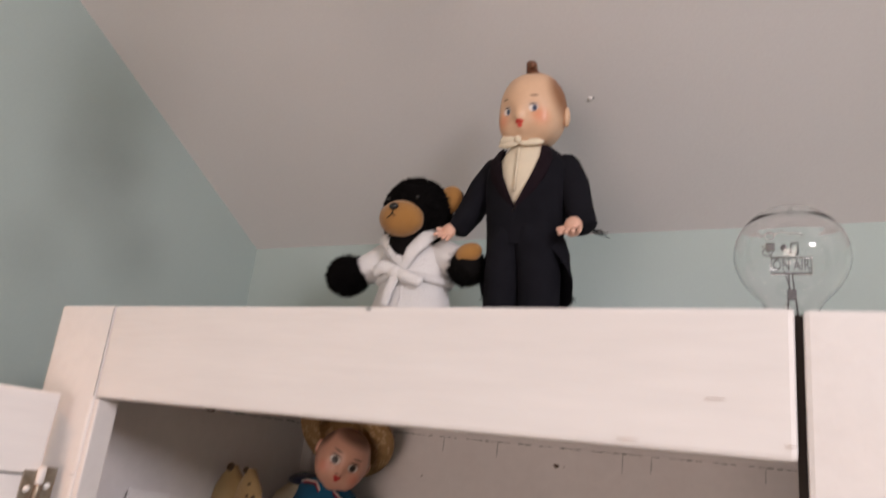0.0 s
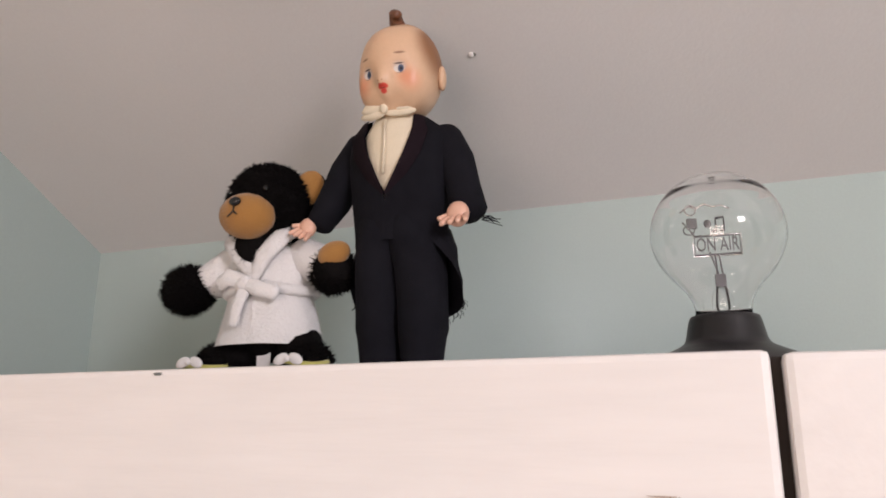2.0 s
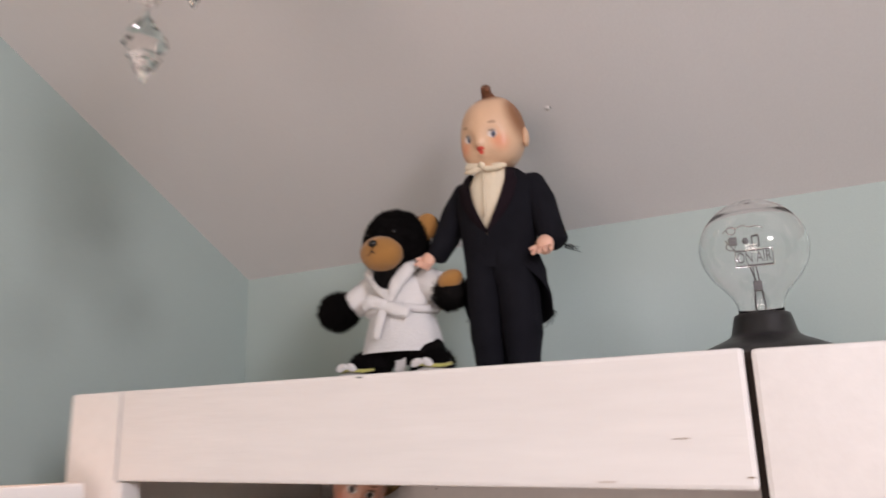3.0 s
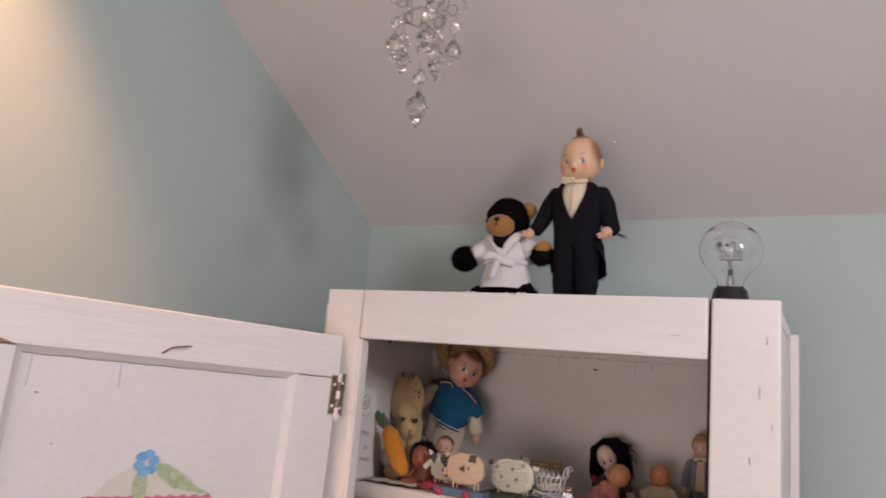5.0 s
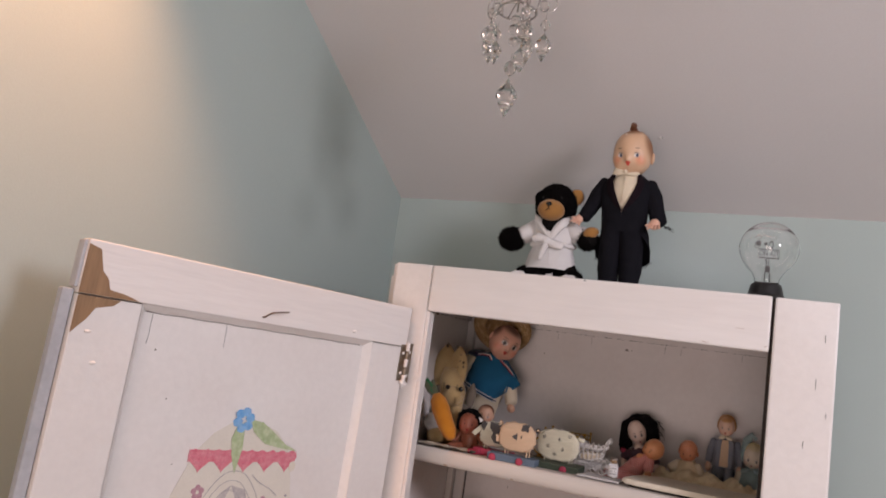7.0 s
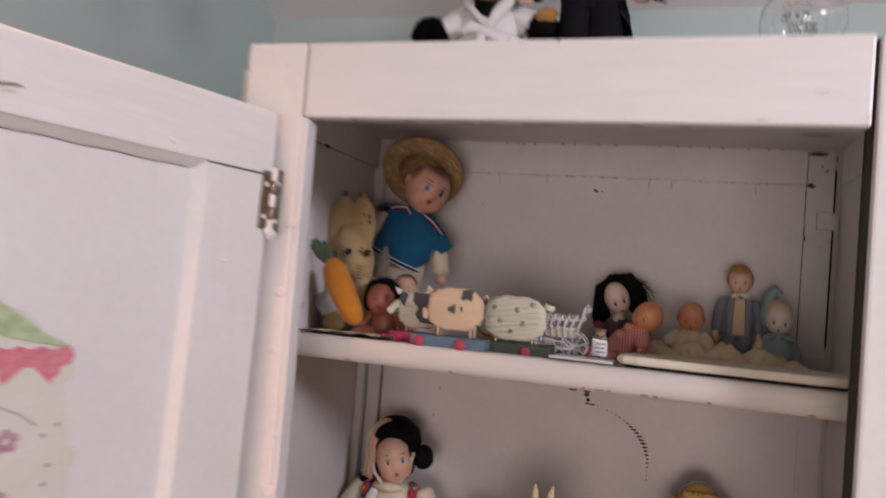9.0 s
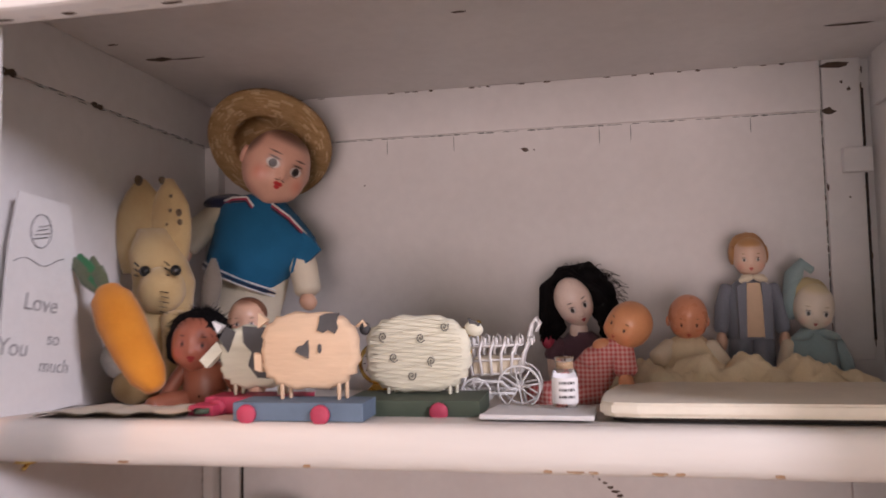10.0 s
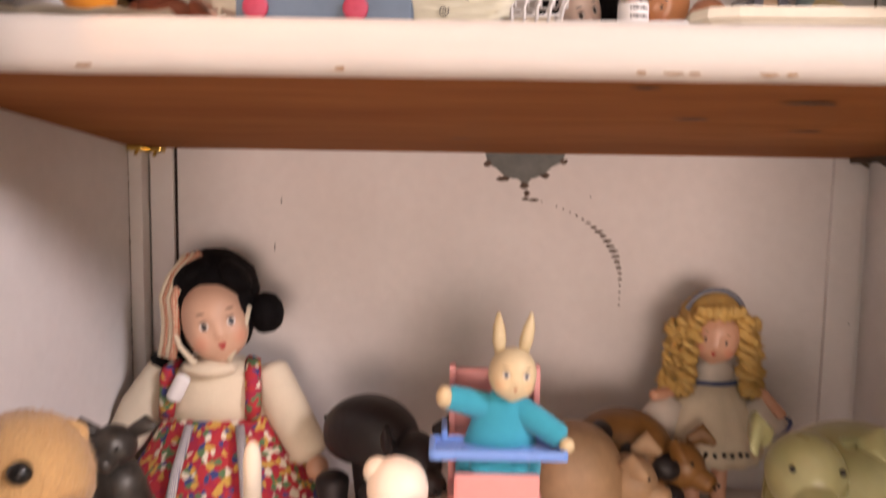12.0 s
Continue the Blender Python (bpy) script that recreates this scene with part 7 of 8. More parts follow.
def vial():
    b = base("glass_vial", at(-0.2505, 0.588, 10, z=SHELF_Z + 0.0005) @ Matrix.Diagonal((0.93, 0.93, 0.78, 1)), "small clear glass vial with a printed white label", "vial")
    s = Shape()
    s.lathe([(0.0003, 0.0), (0.0082, 0.0), (0.0086, 0.001), (0.0086, 0.026), (0.0078, 0.029), (0.0060, 0.031), (0.0060, 0.037), (0.0066, 0.0375), (0.0066, 0.0395), (0.0003, 0.0395)], GLASS, seg=26)
    s.object("bottle", b).visible_shadow = False
    s = Shape()
    s.loft([(0, 0, 0.030, 0.0052, 0.0052), (0, 0, 0.036, 0.0054, 0.0054)], material("cork", (0.42, 0.27, 0.15), 0.9, vary=0.3, scale=300), 16)
    s.object("cork", b, "cork stopper")
    s = Shape()
    s.lathe([(0.00885, 0.003), (0.00885, 0.0235)], PAPER_WHITE, seg=26)
    label_ob = s.object("paper_label", b, "white label with three printed lines")
    for k, width in enumerate((0.0105, 0.0100, 0.0095)):
        s = Shape()
        z = 0.0195 - k * 0.0055
        for j in range(8):
            a0 = -math.pi / 2 + (j - 4) * 0.155 + (0.05 if j % 3 else 0.02)
            s.mesh([(0.00895 * math.cos(a), 0.00895 * math.sin(a), z + dz) for a, dz in ((a0, -0.0011), (a0 + 0.11, -0.0011), (a0 + 0.11, 0.0011), (a0, 0.0011))], [(0, 1, 2, 3)], INK, False)
        s.object("print_line", label_ob)


vial()
s = Shape()
s.box((-0.036, -0.036, 0.0), (0.030, 0.030, 0.0030), material("greyed_white_card", (0.62, 0.60, 0.585), 0.75, vary=0.08, scale=30), 0.0008, 0.0008)
thing(s, "white_card_box", pose(-0.262, 0.545, SHELF_Z - 0.0018, -3.9, 0, -3), "flat white card box on the shelf", "box")
for ob in scene.objects:
    if ob.name == "glass_vial":
        ob.location.z = SHELF_Z + 0.0026
        ob.location.y = 0.550


def gown_baby():
    s = Shape()
    skin = PEACH
    s.loft([(0.002, -0.006, 0.0, 0.040, 0.030), (0.002, -0.005, 0.012, 0.036, 0.026), (0.001, -0.003, 0.028, 0.024, 0.018), (0, -0.002, 0.040, 0.017, 0.013), (0, -0.003, 0.048, 0.008, 0.008)], MUSLIN, 44, 0.004, 60, 7, 0.06)
    s.limb([(0.015, -0.004, 0.038, 0.008), (0.022, -0.010, 0.026, 0.008)], CREAM, 14, 0.001, 90)
    s.limb([(0.023, -0.012, 0.022, 0.0048), (0.028, -0.018, 0.010, 0.0045)], skin)
    s.limb([(-0.014, -0.004, 0.038, 0.008), (-0.024, -0.010, 0.030, 0.008)], CREAM, 14, 0.001, 90)
    for v in s.bm.verts:
        v.co *= 1.08
    doll_head(s, "bright_orange_celluloid", (0.0, -0.0045, 0.0672), (0.0160, 0.0166, 0.0188), (0.68, 0.28, 0.155), -4, 16, 2, -0.16, -0.60, 0.38, 0.10, (0.05, 0.02, 0.015), (0.52, 0.08, 0.05), 0.12, (0.72, 0.20, 0.10), 0.4, (0.35, 0.14, 0.07), False, 0, (0.5, 0.16, 0.08), BABY, (), 0.28, seg=40, rings=30)
    thing(s, "gowned_baby_doll", at(-0.150, 0.728), "orange celluloid baby doll in a spread cream gown", "doll")


gown_baby()
s = Shape()
rnd = random.Random(21)
cols, rows_n = 90, 26
verts = []
for i in range(rows_n):
    for j in range(cols):
        u, v = j / (cols - 1), i / (rows_n - 1)
        x, y = -0.110 + 0.215 * u, -0.030 + 0.055 * v
        h = 0.016 * math.sin(math.pi * u) ** 0.6 * math.sin(math.pi * v) ** 0.5 + 0.010 * abs(noise.noise(Vector((u * 9, v * 4, 3)))) + 0.006 * abs(noise.noise(Vector((u * 26 + v * 5, v * 6, 7)))) + 0.0035 * math.sin(u * 34 + v * 3) * math.sin(math.pi * v)
        verts.append((x + 0.004 * noise.noise(Vector((u * 5, v * 5, 9))), y, max(h, 0) * 1.55 + 0.0015))
low = [(p[0], p[1], 0.0) for p in verts]
quads = [(i * cols + j, i * cols + j + 1, (i + 1) * cols + j + 1, (i + 1) * cols + j) for i in range(rows_n - 1) for j in range(cols - 1)]
s.mesh(verts + low, quads + [tuple(len(verts) + k for k in q) for q in quads], MUSLIN)
thing(s, "crumpled_cloth", at(-0.118, 0.694, 0), "crumpled cream muslin cloth in front of the small dolls", "cloth")


def boy_doll():
    s = Shape()
    head, rad = (0.0, -0.006, 0.111), (0.0132, 0.0135, 0.0162)
    skin = painted_skin("tinted_bisque_boy", (0.70, 0.45, 0.32), (((-0.008, -0.020, 0.107), 0.007, (0.74, 0.28, 0.2), 0.5), ((0.008, -0.020, 0.107), 0.007, (0.74, 0.28, 0.2), 0.5)), 0.35)
    gold = material("strawberry_hair_paint", (0.52, 0.25, 0.09), 0.45, vary=0.2, scale=150)
    s.ball((0, 0.0015, 0.1165), (0.0144, 0.0142, 0.0138), gold, seg=24, rings=16, rough=0.0012, freq=200)
    for k in (-1, 1):
        s.ball((k * 0.0122, -0.003, 0.112), (0.003, 0.007, 0.008), gold)
    s.loft([(0, 0, 0.044, 0.023, 0.014), (0, 0, 0.052, 0.0225, 0.014), (0, -0.001, 0.066, 0.022, 0.0145), (0, -0.001, 0.078, 0.023, 0.014), (0, -0.001, 0.087, 0.019, 0.012), (0, -0.002, 0.093, 0.009, 0.009)], GREY_BLUE, 24, 0.0008, 120)
    s.slab([(-0.009, 0.046), (0.009, 0.046), (0.0085, 0.070), (0.006, 0.089), (-0.006, 0.089), (-0.0085, 0.070)], -0.0168, -0.012, material("peach_shirt_cloth", (0.66, 0.47, 0.32), 0.9, vary=0.1))
    for side in (-1, 1):
        s.slab([(side * 0.0085, 0.045), (side * 0.015, 0.045), (side * 0.016, 0.086), (side * 0.007, 0.091)], -0.0185, -0.012, GREY_BLUE)
        s.ball((side * 0.0065, -0.016, 0.0925), (0.0075, 0.004, 0.0032), CREAM, (0, side * 14, 0))
        s.limb([(side * 0.021, 0, 0.084, 0.0078), (side * 0.027, -0.002, 0.068, 0.0078), (side * 0.0295, -0.004, 0.052, 0.0072)], GREY_BLUE, 14, 0.0008, 120)
        s.ball((side * 0.030, -0.007, 0.042), (0.0055, 0.005, 0.0085), skin)
        s.loft([(side * 0.011, -0.002, 0.0, 0.010, 0.0105), (side * 0.0112, -0.001, 0.018, 0.0108, 0.011), (side * 0.0108, 0, 0.036, 0.0115, 0.012), (side * 0.008, 0, 0.050, 0.0115, 0.0125)], GREY_BLUE, 18, 0.0008, 120)
    for v in s.bm.verts:
        v.co.x *= 0.80 if v.co.z < 0.095 else 1.0
        v.co *= 1.09
    doll_head(s, "tinted_bisque_boy_face", (0.0, -0.0068, 0.1205), (0.0140, 0.0146, 0.0172), (0.74, 0.50, 0.38), -6, 8, 0, -0.10, -0.55, 0.40, 0.13, (0.06, 0.045, 0.04), (0.48, 0.08, 0.07), 0.12, (0.74, 0.28, 0.20), 0.45, (0.35, 0.18, 0.08), True, 0, (0.4, 0.25, 0.2), BABY, ((0.0, 0.80, 1.05, 0.42, 0, (0.55, 0.28, 0.11), 1.0, 0.6, -0.35),), 0.4, ears=False, seg=40, rings=30)
    thing(s, "boy_doll", at(-0.091, 0.766), "small painted bisque boy doll in a grey-blue suit", "doll")


boy_doll()


def bonnet_doll():
    s = Shape()
    head, rad = (0.0, -0.006, 0.075), (0.0195, 0.0185, 0.0210)
    skin = painted_skin("pale_tinted_celluloid", (0.76, 0.65, 0.50), (((-0.010, -0.024, 0.068), 0.008, (0.72, 0.36, 0.26), 0.4), ((0.010, -0.024, 0.068), 0.008, (0.72, 0.36, 0.26), 0.4)), 0.35)
    pale = material("pale_flaxen_paint", (0.68, 0.56, 0.30), 0.5, vary=0.15, scale=160)
    s.ball((0, 0.003, 0.083), (0.0203, 0.0185, 0.0165), pale, rough=0.0014, freq=160)
    s.limb([(-0.013, 0.006, 0.088, 0.011), (-0.012, 0.006, 0.102, 0.0085), (-0.004, 0.004, 0.112, 0.0055), (0.004, 0.002, 0.106, 0.0032)], PALE_BLUE, 14, 0.0012, 120)
    s.ball((-0.014, 0.004, 0.082), (0.011, 0.013, 0.020), PALE_BLUE, (0, 14, 0), rough=0.001, freq=120)
    s.loft([(0, -0.002, 0.0, 0.021, 0.016), (0, -0.002, 0.012, 0.022, 0.0165), (0, -0.002, 0.030, 0.021, 0.0155), (0, -0.003, 0.046, 0.018, 0.0135), (0, -0.004, 0.055, 0.009, 0.009)], PALE_BLUE, 22, 0.0015, 90)
    for side in (-1, 1):
        s.limb([(side * 0.018, -0.002, 0.042, 0.0065), (side * 0.024, -0.006, 0.026, 0.006), (side * 0.025, -0.010, 0.014, 0.005)], skin if side < 0 else PALE_BLUE)
        s.ball((side * 0.010, -0.015, 0.050), (0.0085, 0.004, 0.004), PALE_BLUE, (0, side * 18, 0))
    for v in s.bm.verts:
        if v.co.z > 0.056:
            v.co = Vector((v.co.x * 0.82, v.co.y * 0.86, 0.056 + (v.co.z - 0.056) * 0.96))
        v.co *= 1.02
    doll_head(s, "pale_tinted_celluloid_face", (0.0008, -0.0066, 0.0752), (0.0162, 0.0165, 0.0198), (0.80, 0.70, 0.58), -4, 12, 6, -0.16, -0.62, 0.42, 0.16, (0.03, 0.03, 0.03), (0.45, 0.10, 0.09), 0.10, (0.74, 0.40, 0.30), 0.45, (0.4, 0.3, 0.15), True, 0.02, (0.45, 0.38, 0.32), BABY, ((0.0, 0.85, 1.0, 0.45, 0, (0.70, 0.60, 0.36), 0.9, 0.4, -0.1),), 0.35, ears=False, seg=40, rings=30)
    thing(s, "bonnet_doll", at(-0.044, 0.757), "small pale doll in a sea-blue suit and pointed cap", "doll")


bonnet_doll()
s = Shape()
pad = [(-0.118, -0.004), (-0.112, -0.012), (-0.098, -0.0155), (0.125, -0.018), (0.128, 0.150), (-0.070, 0.150), (-0.102, 0.120), (-0.114, 0.06)]
# lowest layer: near-black slab that paints the shadow beneath the pad
s.slab([(a * 0.97 + 0.004, b * 0.95 + 0.006) for a, b in pad], 0.0, 0.0030, DARK, plane="xy")
s.slab([(a * 0.99 + 0.001, b * 0.98 + 0.002) for a, b in pad], 0.0030, 0.0052, PAPER_CREAM, plane="xy")
s.slab(pad, 0.0052, 0.0098, PAPER_CREAM, plane="xy")
s.slab([(a * 0.988, b * 0.98 + 0.001) for a, b in pad], 0.0098, 0.0112, PAPER_CREAM, plane="xy")
thing(s, "cream_paper_pad", pose(-0.112, 0.522, SHELF_Z - 0.0008, -3.0), "thick cream paper pad with rounded corner on the shelf", "paper pad")
s = Shape()
s.ball((0, 0, 0.004), (0.006, 0.005, 0.004), WHEEL_PINK)
s.ball((0.009, 0.001, 0.0035), (0.005, 0.004, 0.0035), CHIP)
thing(s, "red_trinket", at(-0.050, 0.710), "tiny dark red trinket lying on the shelf", "trinket")

# handwritten card leaning on the left side
card = base("handwritten_card", Matrix.Translation((-0.6215, 0.550, on_shelf(0.550))) @ pose(0, 0, 0, 0, 3.0, 0), "white handwritten card leaning on the cabinet side", "card")
s = Shape()
s.mesh([(0.0, -0.050, 0.0), (0.0, 0.038, 0.0), (0.0, 0.020, 0.118), (0.0, 0.013, 0.152), (0.0, -0.038, 0.156), (0.0, -0.044, 0.12),
        (-0.0012, -0.050, 0.0), (-0.0012, 0.038, 0.0), (-0.0012, 0.020, 0.118), (-0.0012, 0.013, 0.152), (-0.0012, -0.038, 0.156), (-0.0012, -0.044, 0.12)],
       [(0, 1, 2, 3, 4, 5), (6, 7, 8, 9, 10, 11)] + [(i, (i + 1) % 6, 6 + (i + 1) % 6, 6 + i) for i in range(6)], PAPER_WHITE, False)
s.object("card_sheet", card)
for word, y, z, size in (("Love", -0.012, 0.078, 0.017), ("You", -0.036, 0.049, 0.017), ("so", 0.002, 0.052, 0.014), ("much", 0.004, 0.032, 0.014)):
    ob = new("handwriting", lettering(word, size, PENCIL, 0.0001))
    ob.parent = card
    ob.matrix_basis = pose(0.0006, y, z, 0, 8, 90)
s = Shape()
s.tube([(0.0006, -0.016 + 0.010 * math.cos(a), 0.130 + 0.012 * math.sin(a)) for a in [2 * math.pi * i / 18 for i in range(18)]], 0.0005, PENCIL, 4, True)
s.tube([(0.0006, -0.040 + i * 0.006, 0.108 + 0.003 * math.sin(i)) for i in range(9)], 0.0004, PENCIL, 4)
for k in range(4):
    s.tube([(0.0006, -0.024 + 0.002 * k, 0.124 + 0.003 * k), (0.0006, -0.010 + 0.002 * (k % 2), 0.126 + 0.003 * k)], 0.0005, PENCIL, 4)
s.object("pencil_drawing", card)
s = Shape()
for k, (x0, x1, y0, y1) in enumerate(((-0.050, 0.050, -0.030, 0.040), (-0.030, 0.062, -0.036, 0.020))):
    n = 12
    vs = [(x0 + (x1 - x0) * i / n, (y0, y1)[j], 0.0012 * k + 0.0006 + (0.0025 * abs(math.sin(i * 0.8 + k)))) for i in range(n + 1) for j in (0, 1)]
    vs += [(a, b, c - 0.0006) for a, b, c in vs]
    q = [(2 * i, 2 * i + 1, 2 * i + 3, 2 * i + 2) for i in range(n)]
    s.mesh(vs, q + [tuple(v + 2 * (n + 1) for v in f) for f in q], PAPER_CREAM)
thing(s, "curled_paper", pose(-0.548, 0.535, SHELF_Z - 0.0016, -3.9, 0, 4), "curled greyish paper slips lying on the shelf", "paper")
s = Shape()
s.box((-0.009, -0.009, 0.0), (0.009, 0.009, 0.008), WHEEL_PINK, 0.001)
s.lathe([(0.0003, -0.0015), (0.005, -0.0015), (0.005, 0.0015), (0.0003, 0.0015)], PLANK_GREEN, (0.002, -0.0105, 0.005), 14)
thing(s, "red_block", at(-0.487, 0.535), "small red painted wooden block beside the blue plank", "toy block")

# ---- things on the lower shelf ----
def folk_doll():
    s = Shape()
    skin = painted_skin("warm_painted_cloth", (0.62, 0.36, 0.24))
    s.ball((0.000, -0.004, 0.176), (0.0390, 0.030, 0.0330), BLACK_HAIR, rough=0.0015, freq=120)
    s.ball((-0.012, -0.018, 0.189), (0.021, 0.0185, 0.011), BLACK_HAIR, (0, -36, 0))
    s.ball((0.023, -0.018, 0.188), (0.0165, 0.017, 0.010), BLACK_HAIR, (0, 42, 0))
    s.ball((-0.020, -0.016, 0.156), (0.010, 0.016, 0.028), BLACK_HAIR)
    s.ball((0.0300, -0.014, 0.160), (0.007, 0.015, 0.026), BLACK_HAIR)
    s.ball((0.0460, -0.006, 0.158), (0.0155, 0.014, 0.0165), BLACK_HAIR, rough=0.001, freq=150)
    s.ball((-0.034, -0.006, 0.122), (0.016, 0.014, 0.016), BLACK_HAIR, rough=0.001, freq=150)
    for k in range(4):
        pts = [(-0.040 + 0.0045 * k + 0.004 * math.sin(z * 60), -0.022 - 0.003 * k, 0.126 + z) for z in [i * 0.009 for i in range(6)]] + [(-0.032 + 0.005 * k, -0.022 - 0.002 * k, 0.186 + 0.002 * k), (-0.018 + 0.004 * k, -0.020, 0.203 + 0.001 * k)]
        s.tube(pts, 0.0034, STRIPES if k % 2 else CREAM, 7)
    s.tube([(0.036, -0.022, 0.166), (0.033, -0.030, 0.145), (0.022, -0.034, 0.126)], 0.0024, CREAM, 7)
    s.tube([(-0.026, -0.030, 0.150), (-0.018, -0.036, 0.136), (-0.004, -0.038, 0.124)], 0.0022, CREAM, 7)
    s.ball((0.004, -0.030, 0.119), (0.021, 0.012, 0.0075), CREAM, rough=0.002, freq=100)
    s.limb([(-0.014, -0.036, 0.112, 0.006), (-0.020, -0.038, 0.098, 0.006)], PAPER_WHITE, 12, 0.001, 120, 0.6)
    s.loft([(0.004, -0.004, 0.075, 0.043, 0.030), (0.004, -0.004, 0.095, 0.043, 0.030), (0.003, -0.005, 0.110, 0.040, 0.026), (0.003, -0.008, 0.120, 0.024, 0.020)], CREAM, 28, 0.002, 70)
    for x in (-0.030, 0.036):
        s.tube([(x, -0.026, 0.080), (x + 0.002, -0.030, 0.095), (x, -0.024, 0.112), (x * 0.9, -0.010, 0.120)], 0.0062, PRINT, 9)
    s.limb([(-0.038, -0.004, 0.106, 0.017), (-0.056, -0.012, 0.080, 0.0175), (-0.066, -0.020, 0.058, 0.015)], CREAM, 20, 0.002, 70)
    s.limb([(0.044, -0.004, 0.106, 0.017), (0.062, -0.012, 0.078, 0.0175), (0.078, -0.020, 0.052, 0.015)], CREAM, 20, 0.002, 70)
    s.ball((0.086, -0.026, 0.040), (0.009, 0.008, 0.010), skin)
    s.loft([(0.010, -0.030, 0.0, 0.085, 0.060), (0.010, -0.026, 0.020, 0.080, 0.054), (0.008, -0.018, 0.045, 0.062, 0.042), (0.006, -0.010, 0.066, 0.048, 0.034), (0.005, -0.006, 0.078, 0.042, 0.030)], PRINT, 44, 0.003, 50, 11, 0.05)
    for x in (-0.008, 0.030):
        s.tube([(x, -0.040, 0.077), (x * 1.3, -0.062, 0.050), (x * 1.6, -0.084, 0.010)], 0.0036, woven("checked_braid_%s" % ("a" if x < 0 else "b"), (0.7, 0.66, 0.6), (0.06, 0.06, 0.16), 260), 8)
    for v in s.bm.verts:
        if v.co.z > 0.124:
            v.co.x = 0.006 + (v.co.x - 0.006) * 0.90
        v.co *= 1.06
    doll_head(s, "warm_painted_cloth_face", (0.0065, -0.0215, 0.1645), (0.0262, 0.0276, 0.0345), (0.64, 0.39, 0.27), 22, -2, -11, -0.02, -0.52, 0.40, 0.155, (0.03, 0.025, 0.025), (0.42, 0.04, 0.04), 0.12, (0.68, 0.24, 0.15), 0.5, (0.08, 0.05, 0.04), True, 0.0, (0.40, 0.24, 0.18), BABY, (), 0.45, ears=False)
    thing(s, "folk_costume_doll", pose(-0.544, 0.752, LOW_Z + 0.0001), "black-haired doll in cream blouse and red printed folk skirt", "doll")


folk_doll()


def blonde_doll():
    s = Shape()
    skin = painted_skin("rosy_bisque_limbs", (0.70, 0.38, 0.25))
    s.ball((0, 0.002, 0.166), (0.0250, 0.0220, 0.0215), BLOND, rough=0.0015, freq=140)
    for k in range(7):
        s.ball((-0.015 + k * 0.005, -0.0225 + abs(k - 3) * 0.0014, 0.1730), (0.0042, 0.0035, 0.0060), BLOND, (0, (k - 3) * 14, 0), rough=0.0012, freq=400)
    for side in (-1, 1):
        for j in range(3):
            for m_i in range(3):
                s.tube([(side * (0.0190 + 0.0052 * j + 0.008 * k / 40) + (0.0042 + 0.001 * m_i) * math.cos(k * (0.50 + 0.07 * m_i + 0.04 * j) + m_i * 2.1 + j) + 0.0016 * math.sin(k * 0.19 + m_i * 3 + j * 2), -0.010 + 0.006 * (j - 1) + 0.0042 * math.sin(k * (0.50 + 0.07 * m_i + 0.04 * j) + m_i * 2.1 + j), 0.170 - k * 0.00165 - j * 0.003) for k in range(40)], 0.0024 + 0.0004 * m_i, BLOND, 6)
    s.fuzz(5200, 0.0042, 0.0006, BLOND, 12, 0.5)
    s.tube([(0.0235 * math.sin(a), -0.006, 0.168 + 0.0215 * math.cos(a)) for a in [-1.35 + 2.7 * i / 16 for i in range(17)]], 0.0022, GREY_BLUE, 7)
    white = cloth("white_voile", (0.70, 0.64, 0.56), 0.08)
    navy = cloth("blue_ribbon_trim", (0.07, 0.10, 0.24), 0.1)
    s.loft([(0, 0, 0.112, 0.019, 0.015), (0, -0.001, 0.119, 0.020, 0.0155), (0, -0.002, 0.126, 0.018, 0.014), (0, -0.004, 0.134, 0.009, 0.009)], white, 20, 0.001, 90)
    s.loft([(0.001, -0.002, 0.050, 0.041, 0.034), (0.001, -0.002, 0.057, 0.043, 0.035), (0.001, -0.002, 0.076, 0.040, 0.031), (0, -0.001, 0.098, 0.029, 0.022), (0, -0.001, 0.114, 0.020, 0.016)][::-1], CREAM, 60, 0.0012, 70, 15, 0.045)
    s.tube([(0.0225 * math.cos(a), 0.017 * math.sin(a), 0.1140) for a in [2 * math.pi * i / 24 for i in range(24)]], 0.0018, navy, 7, True)
    for side in (-1, 1):
        s.limb([(side * 0.018, -0.002, 0.120, 0.009), (side * 0.027, -0.004, 0.110, 0.009)], white, 14, 0.001, 100)
        s.limb([(side * 0.028, -0.006, 0.108, 0.0052), (side * 0.040, -0.012, 0.104, 0.0050), (side * 0.052, -0.020, 0.105 if side < 0 else 0.090, 0.0045)], skin)
        s.loft([(side * 0.046, -0.010, 0.072, 0.019, 0.014, side * -35), (side * 0.041, -0.009, 0.084, 0.0160, 0.012, side * -35), (side * 0.033, -0.007, 0.100, 0.010, 0.010, side * -35)], white, 20, 0.002, 80)
        s.tube([(side * 0.049 + 0.017 * math.cos(a) * 0.85, -0.010 + 0.0125 * math.sin(a), 0.073 + side * 0.017 * math.cos(a) * 0.6) for a in [2 * math.pi * i / 20 for i in range(20)]], 0.0018, navy, 6, True)
        s.limb([(side * 0.011, -0.004, 0.002, 0.007), (side * 0.011, -0.002, 0.015, 0.0065), (side * 0.012, 0, 0.062, 0.007)], skin)
    for k in range(7):
        a = -math.pi / 2 + (k - 3) * 0.16
        s.ball((0.043 * math.cos(a), -0.002 + 0.0365 * math.sin(a), 0.062 + 0.0008 * (k % 2)), 0.0018, BLACK_GLOSS, seg=8, rings=6)
    for v in s.bm.verts:
        v.co *= 1.02
